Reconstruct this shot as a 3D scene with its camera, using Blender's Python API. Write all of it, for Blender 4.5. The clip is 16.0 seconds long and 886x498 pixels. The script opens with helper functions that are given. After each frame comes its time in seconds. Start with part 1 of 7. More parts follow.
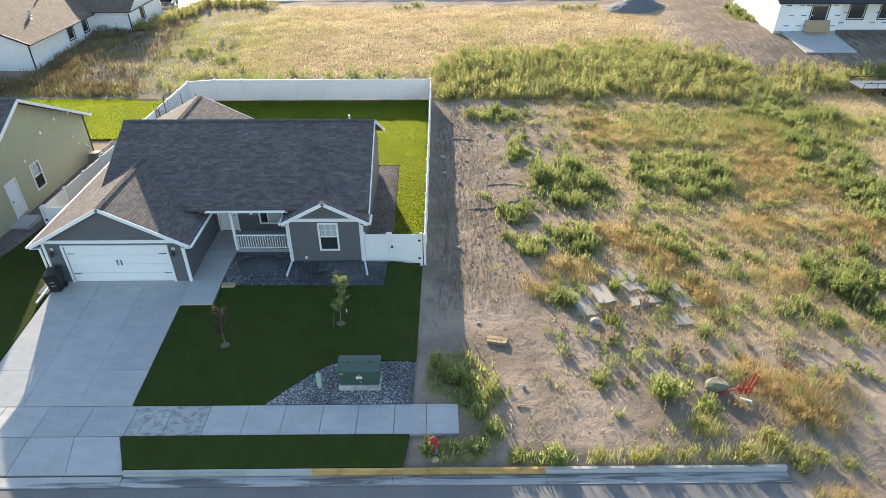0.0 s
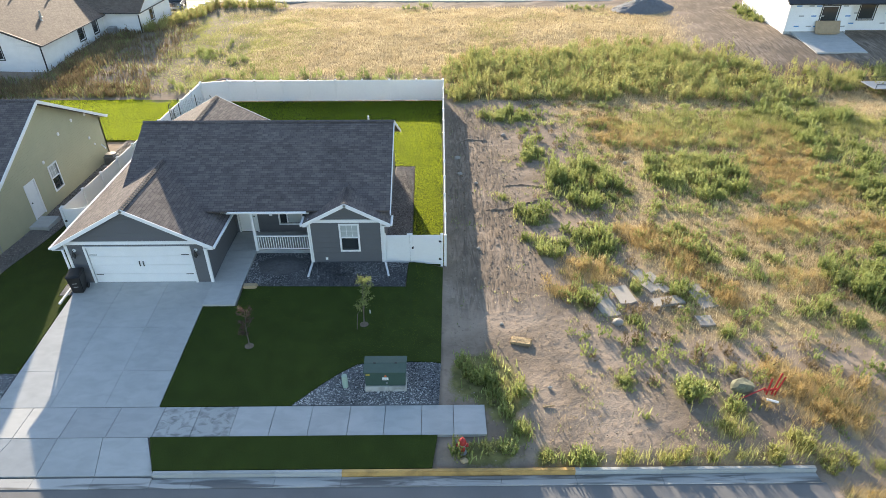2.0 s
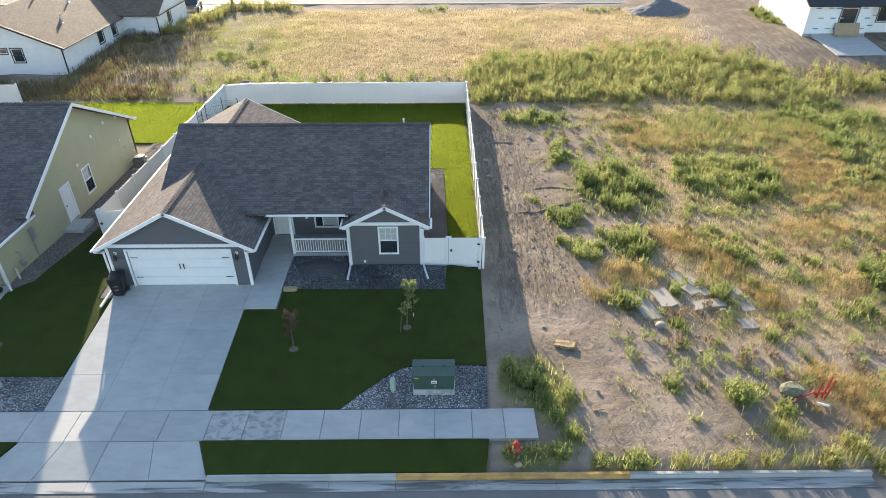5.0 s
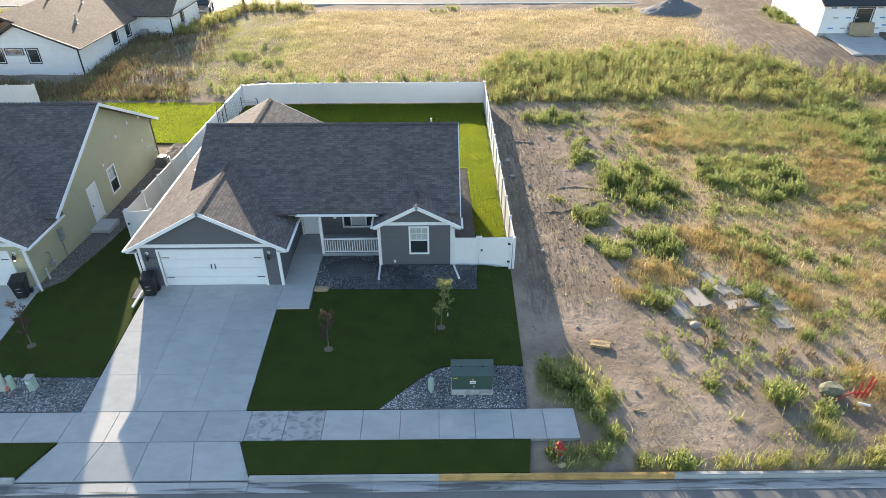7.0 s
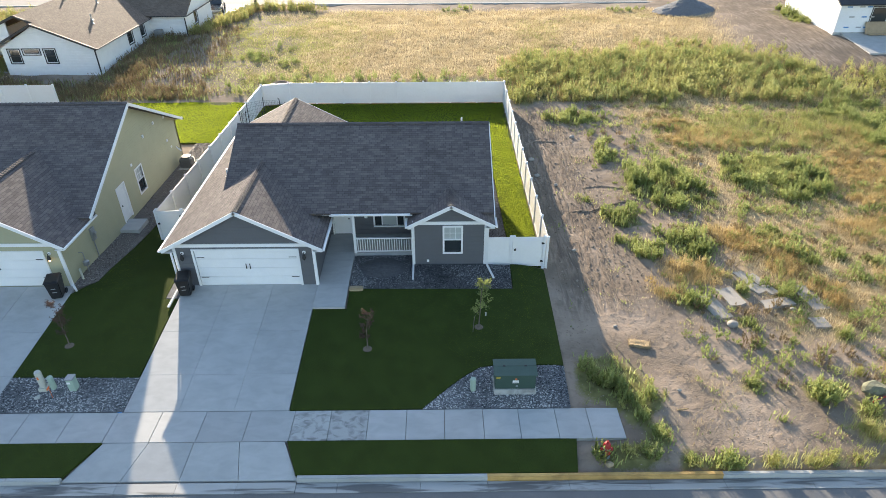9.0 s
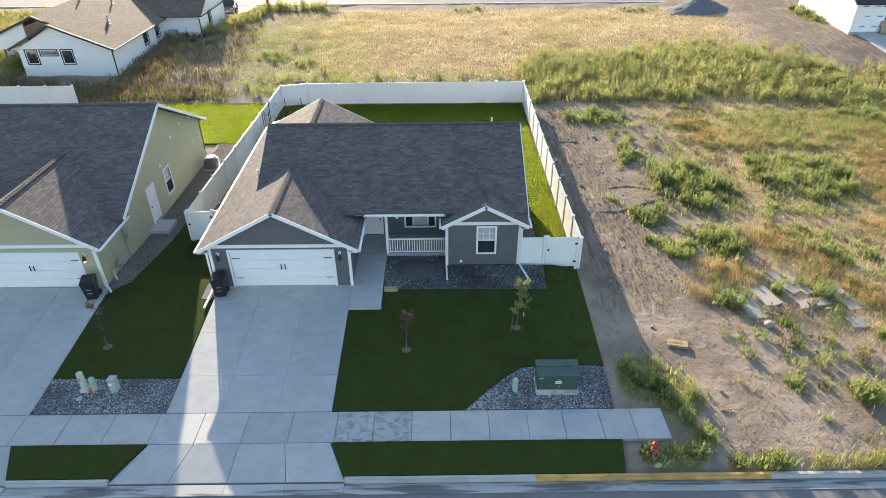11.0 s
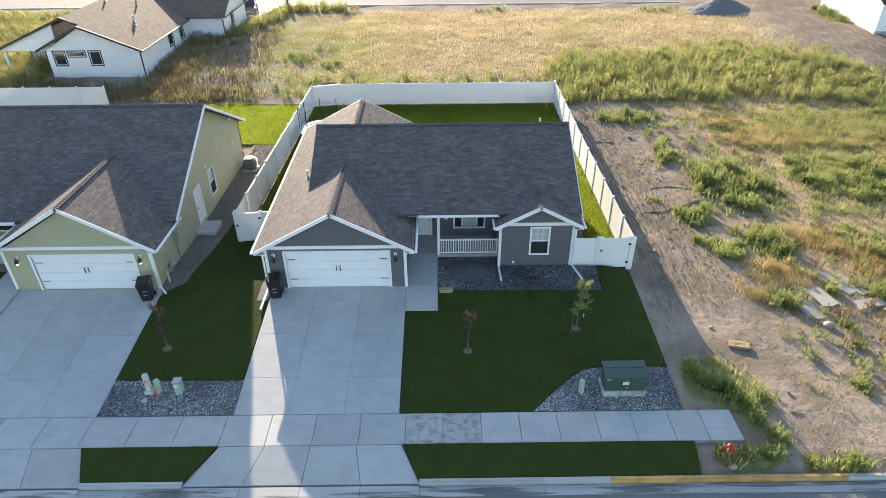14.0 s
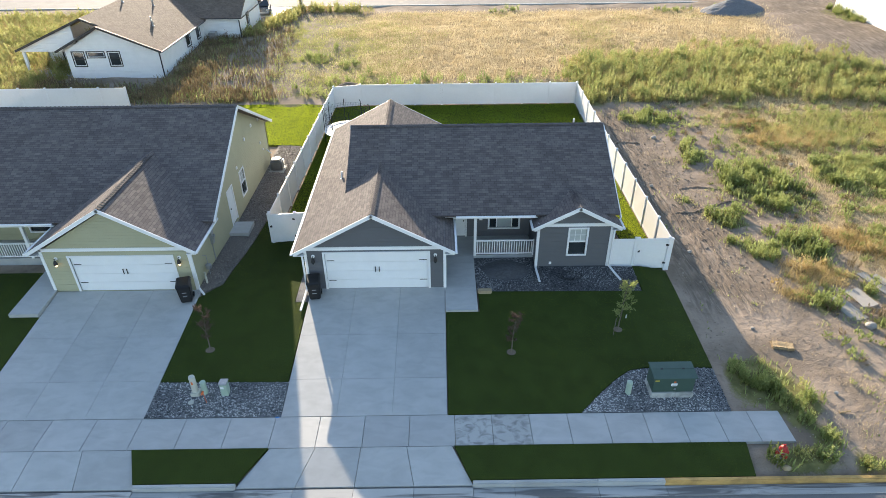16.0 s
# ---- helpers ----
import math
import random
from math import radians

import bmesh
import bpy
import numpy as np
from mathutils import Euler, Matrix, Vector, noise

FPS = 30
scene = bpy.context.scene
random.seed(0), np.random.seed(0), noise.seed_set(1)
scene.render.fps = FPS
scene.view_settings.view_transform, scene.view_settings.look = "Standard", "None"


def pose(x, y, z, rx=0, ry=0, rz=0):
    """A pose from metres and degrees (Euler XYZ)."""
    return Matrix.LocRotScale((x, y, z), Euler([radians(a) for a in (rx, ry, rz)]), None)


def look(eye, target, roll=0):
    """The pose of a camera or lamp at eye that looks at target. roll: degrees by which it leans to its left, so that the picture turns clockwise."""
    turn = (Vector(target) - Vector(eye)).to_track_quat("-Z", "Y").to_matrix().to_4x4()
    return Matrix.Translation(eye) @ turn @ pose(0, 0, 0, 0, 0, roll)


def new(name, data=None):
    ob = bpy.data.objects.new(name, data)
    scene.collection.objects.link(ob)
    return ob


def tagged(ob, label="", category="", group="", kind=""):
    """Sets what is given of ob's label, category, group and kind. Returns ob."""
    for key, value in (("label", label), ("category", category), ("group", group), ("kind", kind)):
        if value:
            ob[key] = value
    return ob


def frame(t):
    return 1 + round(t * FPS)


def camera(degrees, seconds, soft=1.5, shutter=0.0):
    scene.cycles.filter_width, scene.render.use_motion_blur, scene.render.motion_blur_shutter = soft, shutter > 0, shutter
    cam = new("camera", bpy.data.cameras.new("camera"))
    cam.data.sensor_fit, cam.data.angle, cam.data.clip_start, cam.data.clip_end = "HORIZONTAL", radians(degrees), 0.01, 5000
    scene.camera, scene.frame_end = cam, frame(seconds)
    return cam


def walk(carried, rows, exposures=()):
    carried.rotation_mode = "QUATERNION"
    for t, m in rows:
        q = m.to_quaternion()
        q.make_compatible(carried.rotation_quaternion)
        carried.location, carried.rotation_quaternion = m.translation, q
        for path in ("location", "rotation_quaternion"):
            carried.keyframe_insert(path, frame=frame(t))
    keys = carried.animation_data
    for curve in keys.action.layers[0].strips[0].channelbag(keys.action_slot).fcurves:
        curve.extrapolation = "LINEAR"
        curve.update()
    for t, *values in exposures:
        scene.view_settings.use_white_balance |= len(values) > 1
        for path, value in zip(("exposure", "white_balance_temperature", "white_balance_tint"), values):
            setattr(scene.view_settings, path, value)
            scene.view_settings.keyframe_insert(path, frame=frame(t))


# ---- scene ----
cam = camera(71.4, 16.0, soft=0.8)
PATH = [
    (0, (17.753, -15.568, 18.325), (17.8014, -10.5331, 15.0581), -0.03),
    (0.5, (17.552, -15.567, 18.312), (17.6002, -10.5332, 15.0454), -0.05),
    (1, (17.301, -15.568, 18.318), (17.3482, -10.5342, 15.0521), -0.06),
    (1.5, (17.023, -15.568, 18.333), (17.0693, -10.5332, 15.0691), -0.08),
    (2, (16.734, -15.564, 18.351), (16.7771, -10.5284, 15.0898), -0.09),
    (2.5, (16.437, -15.557, 18.368), (16.4786, -10.5196, 15.1091), -0.10),
    (3, (16.137, -15.546, 18.380), (16.1756, -10.5068, 15.1241), -0.11),
    (3.5, (15.831, -15.532, 18.386), (15.8671, -10.4911, 15.1328), -0.12),
    (4, (15.516, -15.516, 18.385), (15.5505, -10.4732, 15.1346), -0.13),
    (6.3, (13.891, -15.439, 18.316), (13.9204, -10.3905, 15.0743), -0.19),
    (6.5, (13.734, -15.434, 18.308), (13.7633, -10.3845, 15.0664), -0.20),
    (7, (13.332, -15.420, 18.288), (13.3616, -10.3704, 15.0473), -0.22),
    (7.5, (12.920, -15.408, 18.270), (12.9491, -10.3576, 15.0298), -0.24),
    (8, (12.499, -15.397, 18.255), (12.5292, -10.3458, 15.0151), -0.26),
    (8.5, (12.075, -15.385, 18.244), (12.1053, -10.3344, 15.0039), -0.28),
    (9, (11.651, -15.374, 18.237), (11.6809, -10.3229, 14.9966), -0.30),
    (9.2, (11.481, -15.369, 18.235), (11.5115, -10.3182, 14.9948), -0.31),
    (11.5, (9.576, -15.302, 18.243), (9.6035, -10.2511, 15.0035), -0.43),
    (12, (9.164, -15.284, 18.246), (9.1902, -10.2332, 15.0066), -0.46),
    (12.5, (8.745, -15.266, 18.246), (8.7696, -10.2147, 15.0075), -0.48),
    (13, (8.315, -15.248, 18.243), (8.3374, -10.1961, 15.0055), -0.50),
    (13.5, (7.869, -15.230, 18.237), (7.8898, -10.1780, 15.0005), -0.53),
    (14, (7.406, -15.213, 18.228), (7.4256, -10.1604, 14.9932), -0.54),
    (14.5, (6.929, -15.196, 18.220), (6.9472, -10.1433, 14.9858), -0.56),
    (15, (6.445, -15.180, 18.215), (6.4633, -10.1258, 14.9817), -0.57),
    (15.5, (5.972, -15.161, 18.220), (5.9909, -10.1059, 14.9869), -0.58),
    (16, (5.537, -15.136, 18.243), (5.5590, -10.0805, 15.0094), -0.58),
]
walk(cam, [(t, look(eye, target, roll)) for t, eye, target, roll in PATH])

# ---------------------------------------------------------------- world, sun
SUN = Vector((-0.95, 3.0, 1.0)).normalized()
world = bpy.data.worlds.new("sky")
scene.world = world
world.use_nodes = True
wn = world.node_tree
sky = wn.nodes.new("ShaderNodeTexSky")
sky.sky_type = "NISHITA"
sky.sun_disc = False
sky.sun_elevation = math.asin(SUN.z)
sky.sun_rotation = math.atan2(SUN.x, SUN.y)
sky.air_density, sky.dust_density, sky.ozone_density = 1.0, 0.6, 1.0
wn.links.new(sky.outputs[0], wn.nodes["Background"].inputs[0])
wn.nodes["Background"].inputs[1].default_value = 0.15
sun_data = bpy.data.lights.new("sun", "SUN")
sun_data.energy, sun_data.angle, sun_data.color = 5.0, radians(0.6), (1.0, 0.84, 0.64)
sun = new("sun", sun_data)
sun.matrix_world = look((0, 0, 60), Vector((0, 0, 60)) - SUN)
scene.view_settings.exposure = 1.30


# ---------------------------------------------------------------- materials
def lerp_color(c, k):
    return tuple(min(1.0, v * k) for v in c) + (1.0,)


def mat(name, color, rough=0.8, metal=0.0, var=0.15, scale=3.0, fine=40.0, bump=0.2, dist=0.01, spec=0.4, coat=0.0, trans=0.0):
    """A surface with two scales of variation and fine relief."""
    m = bpy.data.materials.new(name)
    m.use_nodes = True
    nt = m.node_tree
    N, L = nt.nodes, nt.links
    b = N["Principled BSDF"]
    b.inputs["Roughness"].default_value = rough
    b.inputs["Metallic"].default_value = metal
    b.inputs["Specular IOR Level"].default_value = spec
    b.inputs["Coat Weight"].default_value = coat
    geo = N.new("ShaderNodeNewGeometry")
    n1, n2 = N.new("ShaderNodeTexNoise"), N.new("ShaderNodeTexNoise")
    n1.inputs["Scale"].default_value, n2.inputs["Scale"].default_value = scale, fine
    n1.inputs["Detail"].default_value, n2.inputs["Detail"].default_value = 5, 3
    for n in (n1, n2):
        L.new(geo.outputs["Position"], n.inputs["Vector"])
    add = N.new("ShaderNodeMath")
    add.operation = "ADD"
    L.new(n1.outputs[0], add.inputs[0])
    L.new(n2.outputs[0], add.inputs[1])
    ramp = N.new("ShaderNodeMapRange")
    ramp.inputs[1].default_value, ramp.inputs[2].default_value = 0.65, 1.35
    L.new(add.outputs[0], ramp.inputs[0])
    mix = N.new("ShaderNodeMix")
    mix.data_type = "RGBA"
    mix.inputs[6].default_value, mix.inputs[7].default_value = lerp_color(color, 1 - var), lerp_color(color, 1 + var)
    L.new(ramp.outputs[0], mix.inputs[0])
    L.new(mix.outputs[2], b.inputs["Base Color"])
    if bump:
        bp = N.new("ShaderNodeBump")
        bp.inputs["Strength"].default_value, bp.inputs["Distance"].default_value = bump, dist
        L.new(n2.outputs[0], bp.inputs["Height"])
        L.new(bp.outputs[0], b.inputs["Normal"])
    m["mixnode"] = mix.name
    return m


def nodes(m):
    return m.node_tree.nodes, m.node_tree.links, m.node_tree.nodes["Principled BSDF"]


def shingles(name, c1, c2, c3):
    """Laid asphalt shingles: uv in metres, u along the ridge, v up the slope."""
    m = bpy.data.materials.new(name)
    m.use_nodes = True
    N, L, b = nodes(m)
    b.inputs["Roughness"].default_value = 0.85
    b.inputs["Specular IOR Level"].default_value = 0.3
    uv = N.new("ShaderNodeUVMap")
    br = N.new("ShaderNodeTexBrick")
    br.inputs["Scale"].default_value = 1.0
    br.inputs["Brick Width"].default_value, br.inputs["Row Height"].default_value = 0.30, 0.145
    br.inputs["Mortar Size"].default_value = 0.010
    br.inputs["Mortar Smooth"].default_value = 0.3
    br.inputs["Bias"].default_value = -0.1
    br.offset, br.offset_frequency = 0.37, 2
    br.inputs["Color1"].default_value, br.inputs["Color2"].default_value = (*c1, 1), (*c2, 1)
    br.inputs["Mortar"].default_value = (*[v * 0.6 for v in c1], 1)
    L.new(uv.outputs[0], br.inputs["Vector"])
    geo = N.new("ShaderNodeNewGeometry")
    n1, n2 = N.new("ShaderNodeTexNoise"), N.new("ShaderNodeTexNoise")
    n1.inputs["Scale"].default_value, n1.inputs["Detail"].default_value = 0.7, 6
    n2.inputs["Scale"].default_value, n2.inputs["Detail"].default_value = 90, 2
    L.new(geo.outputs["Position"], n1.inputs["Vector"])
    L.new(geo.outputs["Position"], n2.inputs["Vector"])
    # long streaks of darker tabs along a course
    mp = N.new("ShaderNodeMapping")
    mp.inputs["Scale"].default_value = (3.4, 6.897, 1)
    L.new(uv.outputs[0], mp.inputs[0])
    n3 = N.new("ShaderNodeTexWhiteNoise")
    n3.noise_dimensions = "2D"
    sn = N.new("ShaderNodeVectorMath")
    sn.operation = "FLOOR"
    L.new(mp.outputs[0], sn.inputs[0])
    L.new(sn.outputs[0], n3.inputs["Vector"])
    mx = N.new("ShaderNodeMix")
    mx.data_type, mx.blend_type = "RGBA", "MIX"
    mr = N.new("ShaderNodeMapRange")
    mr.inputs[1].default_value, mr.inputs[2].default_value, mr.inputs[4].default_value = 0.5, 1.0, 0.42
    L.new(n3.outputs[0], mr.inputs[0])
    L.new(mr.outputs[0], mx.inputs[0])
    L.new(br.outputs[0], mx.inputs[6])
    mx.inputs[7].default_value = (*c3, 1)
    mul = N.new("ShaderNodeMix")
    mul.data_type, mul.blend_type = "RGBA", "MULTIPLY"
    mul.inputs[0].default_value = 0.35
    L.new(mx.outputs[2], mul.inputs[6])
    L.new(n1.outputs[0], mul.inputs[7])
    L.new(mul.outputs[2], b.inputs["Base Color"])
    # each course is proud at its lower edge
    sep = N.new("ShaderNodeSeparateXYZ")
    L.new(uv.outputs[0], sep.inputs[0])
    fr = N.new("ShaderNodeMath")
    fr.operation = "MODULO"
    L.new(sep.outputs[1], fr.inputs[0])
    fr.inputs[1].default_value = 0.145
    hs = N.new("ShaderNodeMath")
    hs.operation = "MULTIPLY_ADD"
    L.new(fr.outputs[0], hs.inputs[0])
    hs.inputs[1].default_value = -5.0
    L.new(br.outputs["Fac"], hs.inputs[2])
    inv = N.new("ShaderNodeMath")
    inv.operation = "MULTIPLY_ADD"
    L.new(n2.outputs[0], inv.inputs[0])
    inv.inputs[1].default_value = 0.25
    L.new(hs.outputs[0], inv.inputs[2])
    # thick and thin tabs, laid by chance
    inv2 = N.new("ShaderNodeMath")
    inv2.operation = "MULTIPLY_ADD"
    L.new(n3.outputs[0], inv2.inputs[0])
    inv2.inputs[1].default_value = 0.5
    L.new(inv.outputs[0], inv2.inputs[2])
    bp = N.new("ShaderNodeBump")
    bp.inputs["Strength"].default_value, bp.inputs["Distance"].default_value = 0.8, 0.012
    L.new(inv2.outputs[0], bp.inputs["Height"])
    L.new(bp.outputs[0], b.inputs["Normal"])
    return m


def lap_siding(name, color):
    """Horizontal lap boards, 15 cm to the weather."""
    m = mat(name, color, 0.55, var=0.06, scale=1.5, fine=60, bump=0)
    N, L, b = nodes(m)
    geo = N.new("ShaderNodeNewGeometry")
    sep = N.new("ShaderNodeSeparateXYZ")
    L.new(geo.outputs["Position"], sep.inputs[0])
    fr = N.new("ShaderNodeMath")
    fr.operation = "MODULO"
    L.new(sep.outputs[2], fr.inputs[0])
    fr.inputs[1].default_value = 0.15
    bp = N.new("ShaderNodeBump")
    bp.invert = True
    bp.inputs["Strength"].default_value, bp.inputs["Distance"].default_value = 0.9, 0.12
    L.new(fr.outputs[0], bp.inputs["Height"])
    L.new(bp.outputs[0], b.inputs["Normal"])
    return m


def leaf_mat(name, c1, c2, c3, rough=0.6, glow=0.35, spread=0.55):
    """Leaves and blades: colour varies from island to island, light passes through."""
    m = bpy.data.materials.new(name)
    m.use_nodes = True
    N, L, b = nodes(m)
    geo = N.new("ShaderNodeNewGeometry")
    ramp = N.new("ShaderNodeValToRGB")
    e = ramp.color_ramp.elements
    e[0].color, e[1].color = (*c1, 1), (*c3, 1)
    mid = e.new(0.5)
    mid.color = (*c2, 1)
    n = N.new("ShaderNodeTexNoise")
    n.inputs["Scale"].default_value, n.inputs["Detail"].default_value = 0.45, 3
    L.new(geo.outputs["Position"], n.inputs["Vector"])
    ad = N.new("ShaderNodeMath")
    ad.operation = "MULTIPLY_ADD"
    L.new(geo.outputs["Random Per Island"], ad.inputs[0])
    ad.inputs[1].default_value = spread
    sb = N.new("ShaderNodeMath")
    sb.operation = "MULTIPLY_ADD"
    L.new(n.outputs[0], sb.inputs[0])
    sb.inputs[1].default_value, sb.inputs[2].default_value = 1.6, -0.30 - spread * 0.5
    L.new(sb.outputs[0], ad.inputs[2])
    L.new(ad.outputs[0], ramp.inputs[0])
    L.new(ramp.outputs[0], b.inputs["Base Color"])
    b.inputs["Roughness"].default_value = rough
    b.inputs["Specular IOR Level"].default_value = 0.15
    tr = N.new("ShaderNodeBsdfTranslucent")
    L.new(ramp.outputs[0], tr.inputs[0])
    ms = N.new("ShaderNodeMixShader")
    ms.inputs[0].default_value = glow
    out = N["Material Output"]
    L.new(b.outputs[0], ms.inputs[1])
    L.new(tr.outputs[0], ms.inputs[2])
    L.new(ms.outputs[0], out.inputs[0])
    return m


M = {}
M["roof_dark"] = shingles("charcoal_shingles", (0.125, 0.108, 0.106), (0.185, 0.16, 0.154), (0.25, 0.215, 0.195))
M["roof_brown"] = shingles("brown_shingles", (0.16, 0.12, 0.09), (0.22, 0.165, 0.125), (0.28, 0.215, 0.165))
M["roof_black"] = mat("black_underlay", (0.03, 0.032, 0.036), 0.7, var=0.3, scale=1.5)
M["siding_grey"] = lap_siding("grey_siding", (0.115, 0.118, 0.128))
M["siding_olive"] = lap_siding("olive_siding", (0.40, 0.385, 0.255))
M["siding_white"] = lap_siding("white_siding", (0.78, 0.78, 0.77))
M["wrap"] = mat("house_wrap", (0.80, 0.81, 0.82), 0.45, var=0.05, scale=0.8, fine=9, bump=0.3, dist=0.02)
M["white"] = mat("white_paint", (0.80, 0.80, 0.80), 0.5, var=0.04, scale=2, fine=25, bump=0.05)
M["vinyl"] = mat("white_vinyl", (0.86, 0.86, 0.86), 0.38, var=0.03, scale=0.9, fine=8, bump=0.04)


def let_through(m, amount, color):
    """Thin sheet plastic that lets some daylight through."""
    N, L, b = nodes(m)
    tr = N.new("ShaderNodeBsdfTranslucent")
    tr.inputs[0].default_value = (*color, 1)
    ms = N.new("ShaderNodeMixShader")
    ms.inputs[0].default_value = amount
    L.new(b.outputs[0], ms.inputs[1])
    L.new(tr.outputs[0], ms.inputs[2])
    L.new(ms.outputs[0], N["Material Output"].inputs[0])


let_through(M["vinyl"], 0.14, (0.86, 0.86, 0.84))
M["black"] = mat("black_metal", (0.02, 0.02, 0.021), 0.45, var=0.25, scale=6)
M["dark_trim"] = mat("dark_trim", (0.035, 0.035, 0.038), 0.5, var=0.2, scale=4)
M["bin"] = mat("black_plastic", (0.016, 0.016, 0.017), 0.42, var=0.35, scale=5, fine=60, bump=0.1)
M["glass"] = mat("window_glass", (0.03, 0.036, 0.04), 0.06, var=0.3, scale=1.2, bump=0, spec=0.9)
M["blind"] = mat("pale_blind", (0.42, 0.45, 0.44), 0.5, var=0.08, scale=2, bump=0.1, spec=0.5)
M["ac_grey"] = mat("dark_grey_sheet_metal", (0.15, 0.15, 0.145), 0.5, 0.2, var=0.2, scale=8)
M["car_paint"] = mat("dark_car_paint", (0.045, 0.032, 0.028), 0.2, 0.3, var=0.1, scale=2, bump=0, spec=0.7, coat=0.6)
M["steel"] = mat("galvanised_steel", (0.34, 0.35, 0.36), 0.45, 0.6, var=0.15, scale=8)
M["green_box"] = mat("utility_green_paint", (0.05, 0.088, 0.07), 0.45, var=0.10, scale=2.5, fine=30, bump=0.05)
M["pale_green"] = mat("pale_green_plastic", (0.36, 0.46, 0.38), 0.5, var=0.10, scale=5)
M["cream"] = mat("weathered_cream_plastic", (0.50, 0.50, 0.44), 0.55, var=0.15, scale=5)
M["red"] = mat("red_paint", (0.36, 0.028, 0.024), 0.45, var=0.2, scale=9)
M["silver"] = mat("silver_paint", (0.36, 0.37, 0.38), 0.4, 0.3, var=0.12, scale=9)
M["orange"] = mat("orange_sticker", (0.65, 0.16, 0.05), 0.6, var=0.1, scale=9)
M["yellow"] = mat("yellow_sticker", (0.65, 0.48, 0.06), 0.6, var=0.1, scale=9)
M["straw"] = mat("tan_straw", (0.40, 0.29, 0.16), 0.9, var=0.45, scale=14, fine=90, bump=0.9, dist=0.02)
M["tan_stone"] = mat("tan_stone", (0.40, 0.31, 0.19), 0.85, var=0.2, scale=9, bump=0.5)
M["plywood"] = mat("plywood", (0.36, 0.27, 0.17), 0.8, var=0.2, scale=3)
M["bark"] = mat("young_bark", (0.14, 0.115, 0.095), 0.9, var=0.25, scale=20, bump=0.5)
M["mulch"] = mat("bare_soil", (0.15, 0.12, 0.09), 0.95, var=0.3, scale=20, bump=0.8, dist=0.02)
M["lamp_glow"] = bpy.data.materials.new("lamp_glow")
M["lamp_glow"].use_nodes = True
M["lamp_glow"].node_tree.nodes["Principled BSDF"].inputs["Emission Color"].default_value = (1.0, 0.62, 0.25, 1)
M["lamp_glow"].node_tree.nodes["Principled BSDF"].inputs["Emission Strength"].default_value = 1.6
M["moss_stone"] = mat("mossy_stone", (0.20, 0.20, 0.135), 0.9, var=0.35, scale=6, bump=0.8, dist=0.04)
M["hose"] = mat("black_hose", (0.02, 0.022, 0.022), 0.5, var=0.2)
M["net"] = mat("black_netting", (0.05, 0.05, 0.055), 0.8, var=0.2)
M["blue_mark"] = mat("blue_marking_paint", (0.06, 0.22, 0.5), 0.7, var=0.3, scale=12)
M["sod"] = mat("grass_turf", (0.040, 0.058, 0.012), 0.9, var=0.25, scale=1.3, fine=45, bump=1.0, dist=0.04, spec=0.1)
M["gravel_dark"] = mat("dark_crushed_gravel", (0.085, 0.086, 0.09), 0.8, var=0.45, scale=9, fine=32, bump=1.0, dist=0.05)
M["gravel_grey"] = mat("grey_river_gravel", (0.15, 0.155, 0.165), 0.75, var=0.45, scale=9, fine=32, bump=1.0, dist=0.05)
M["gravel_brown"] = mat("brown_river_gravel", (0.19, 0.165, 0.145), 0.8, var=0.45, scale=9, fine=32, bump=1.0, dist=0.05)


def concrete(name, color, stain=0.90, lo=0.40, hi=0.72, stretch=(0.8, 1.6, 1)):
    """Broomed concrete: each slab a little different, with faint stains."""
    m = mat(name, color, 0.75, var=0.10, scale=0.9, fine=55, bump=0.12, dist=0.006)
    N, L, b = nodes(m)
    mix = N[m["mixnode"]]
    info = N.new("ShaderNodeObjectInfo")
    geo = N.new("ShaderNodeNewGeometry")
    n = N.new("ShaderNodeTexNoise")
    n.inputs["Scale"].default_value, n.inputs["Detail"].default_value, n.inputs["Distortion"].default_value = 1.7, 7, 0.8
    mp = N.new("ShaderNodeMapping")
    mp.inputs["Scale"].default_value = stretch
    L.new(geo.outputs["Position"], mp.inputs[0])
    L.new(mp.outputs[0], n.inputs["Vector"])
    mr = N.new("ShaderNodeMapRange")
    mr.inputs[1].default_value, mr.inputs[2].default_value = lo, hi
    mr.inputs[3].default_value, mr.inputs[4].default_value = 1.02, stain
    L.new(n.outputs[0], mr.inputs[0])
    mr2 = N.new("ShaderNodeMapRange")
    mr2.inputs[3].default_value, mr2.inputs[4].default_value = 0.92, 1.06
    L.new(info.outputs["Random"], mr2.inputs[0])
    mu = N.new("ShaderNodeMath")
    mu.operation = "MULTIPLY"
    L.new(mr.outputs[0], mu.inputs[0])
    L.new(mr2.outputs[0], mu.inputs[1])
    vm = N.new("ShaderNodeVectorMath")
    vm.operation = "SCALE"
    L.new(mix.outputs[2], vm.inputs[0])
    L.new(mu.outputs[0], vm.inputs["Scale"])
    L.new(vm.outputs[0], b.inputs["Base Color"])
    return m


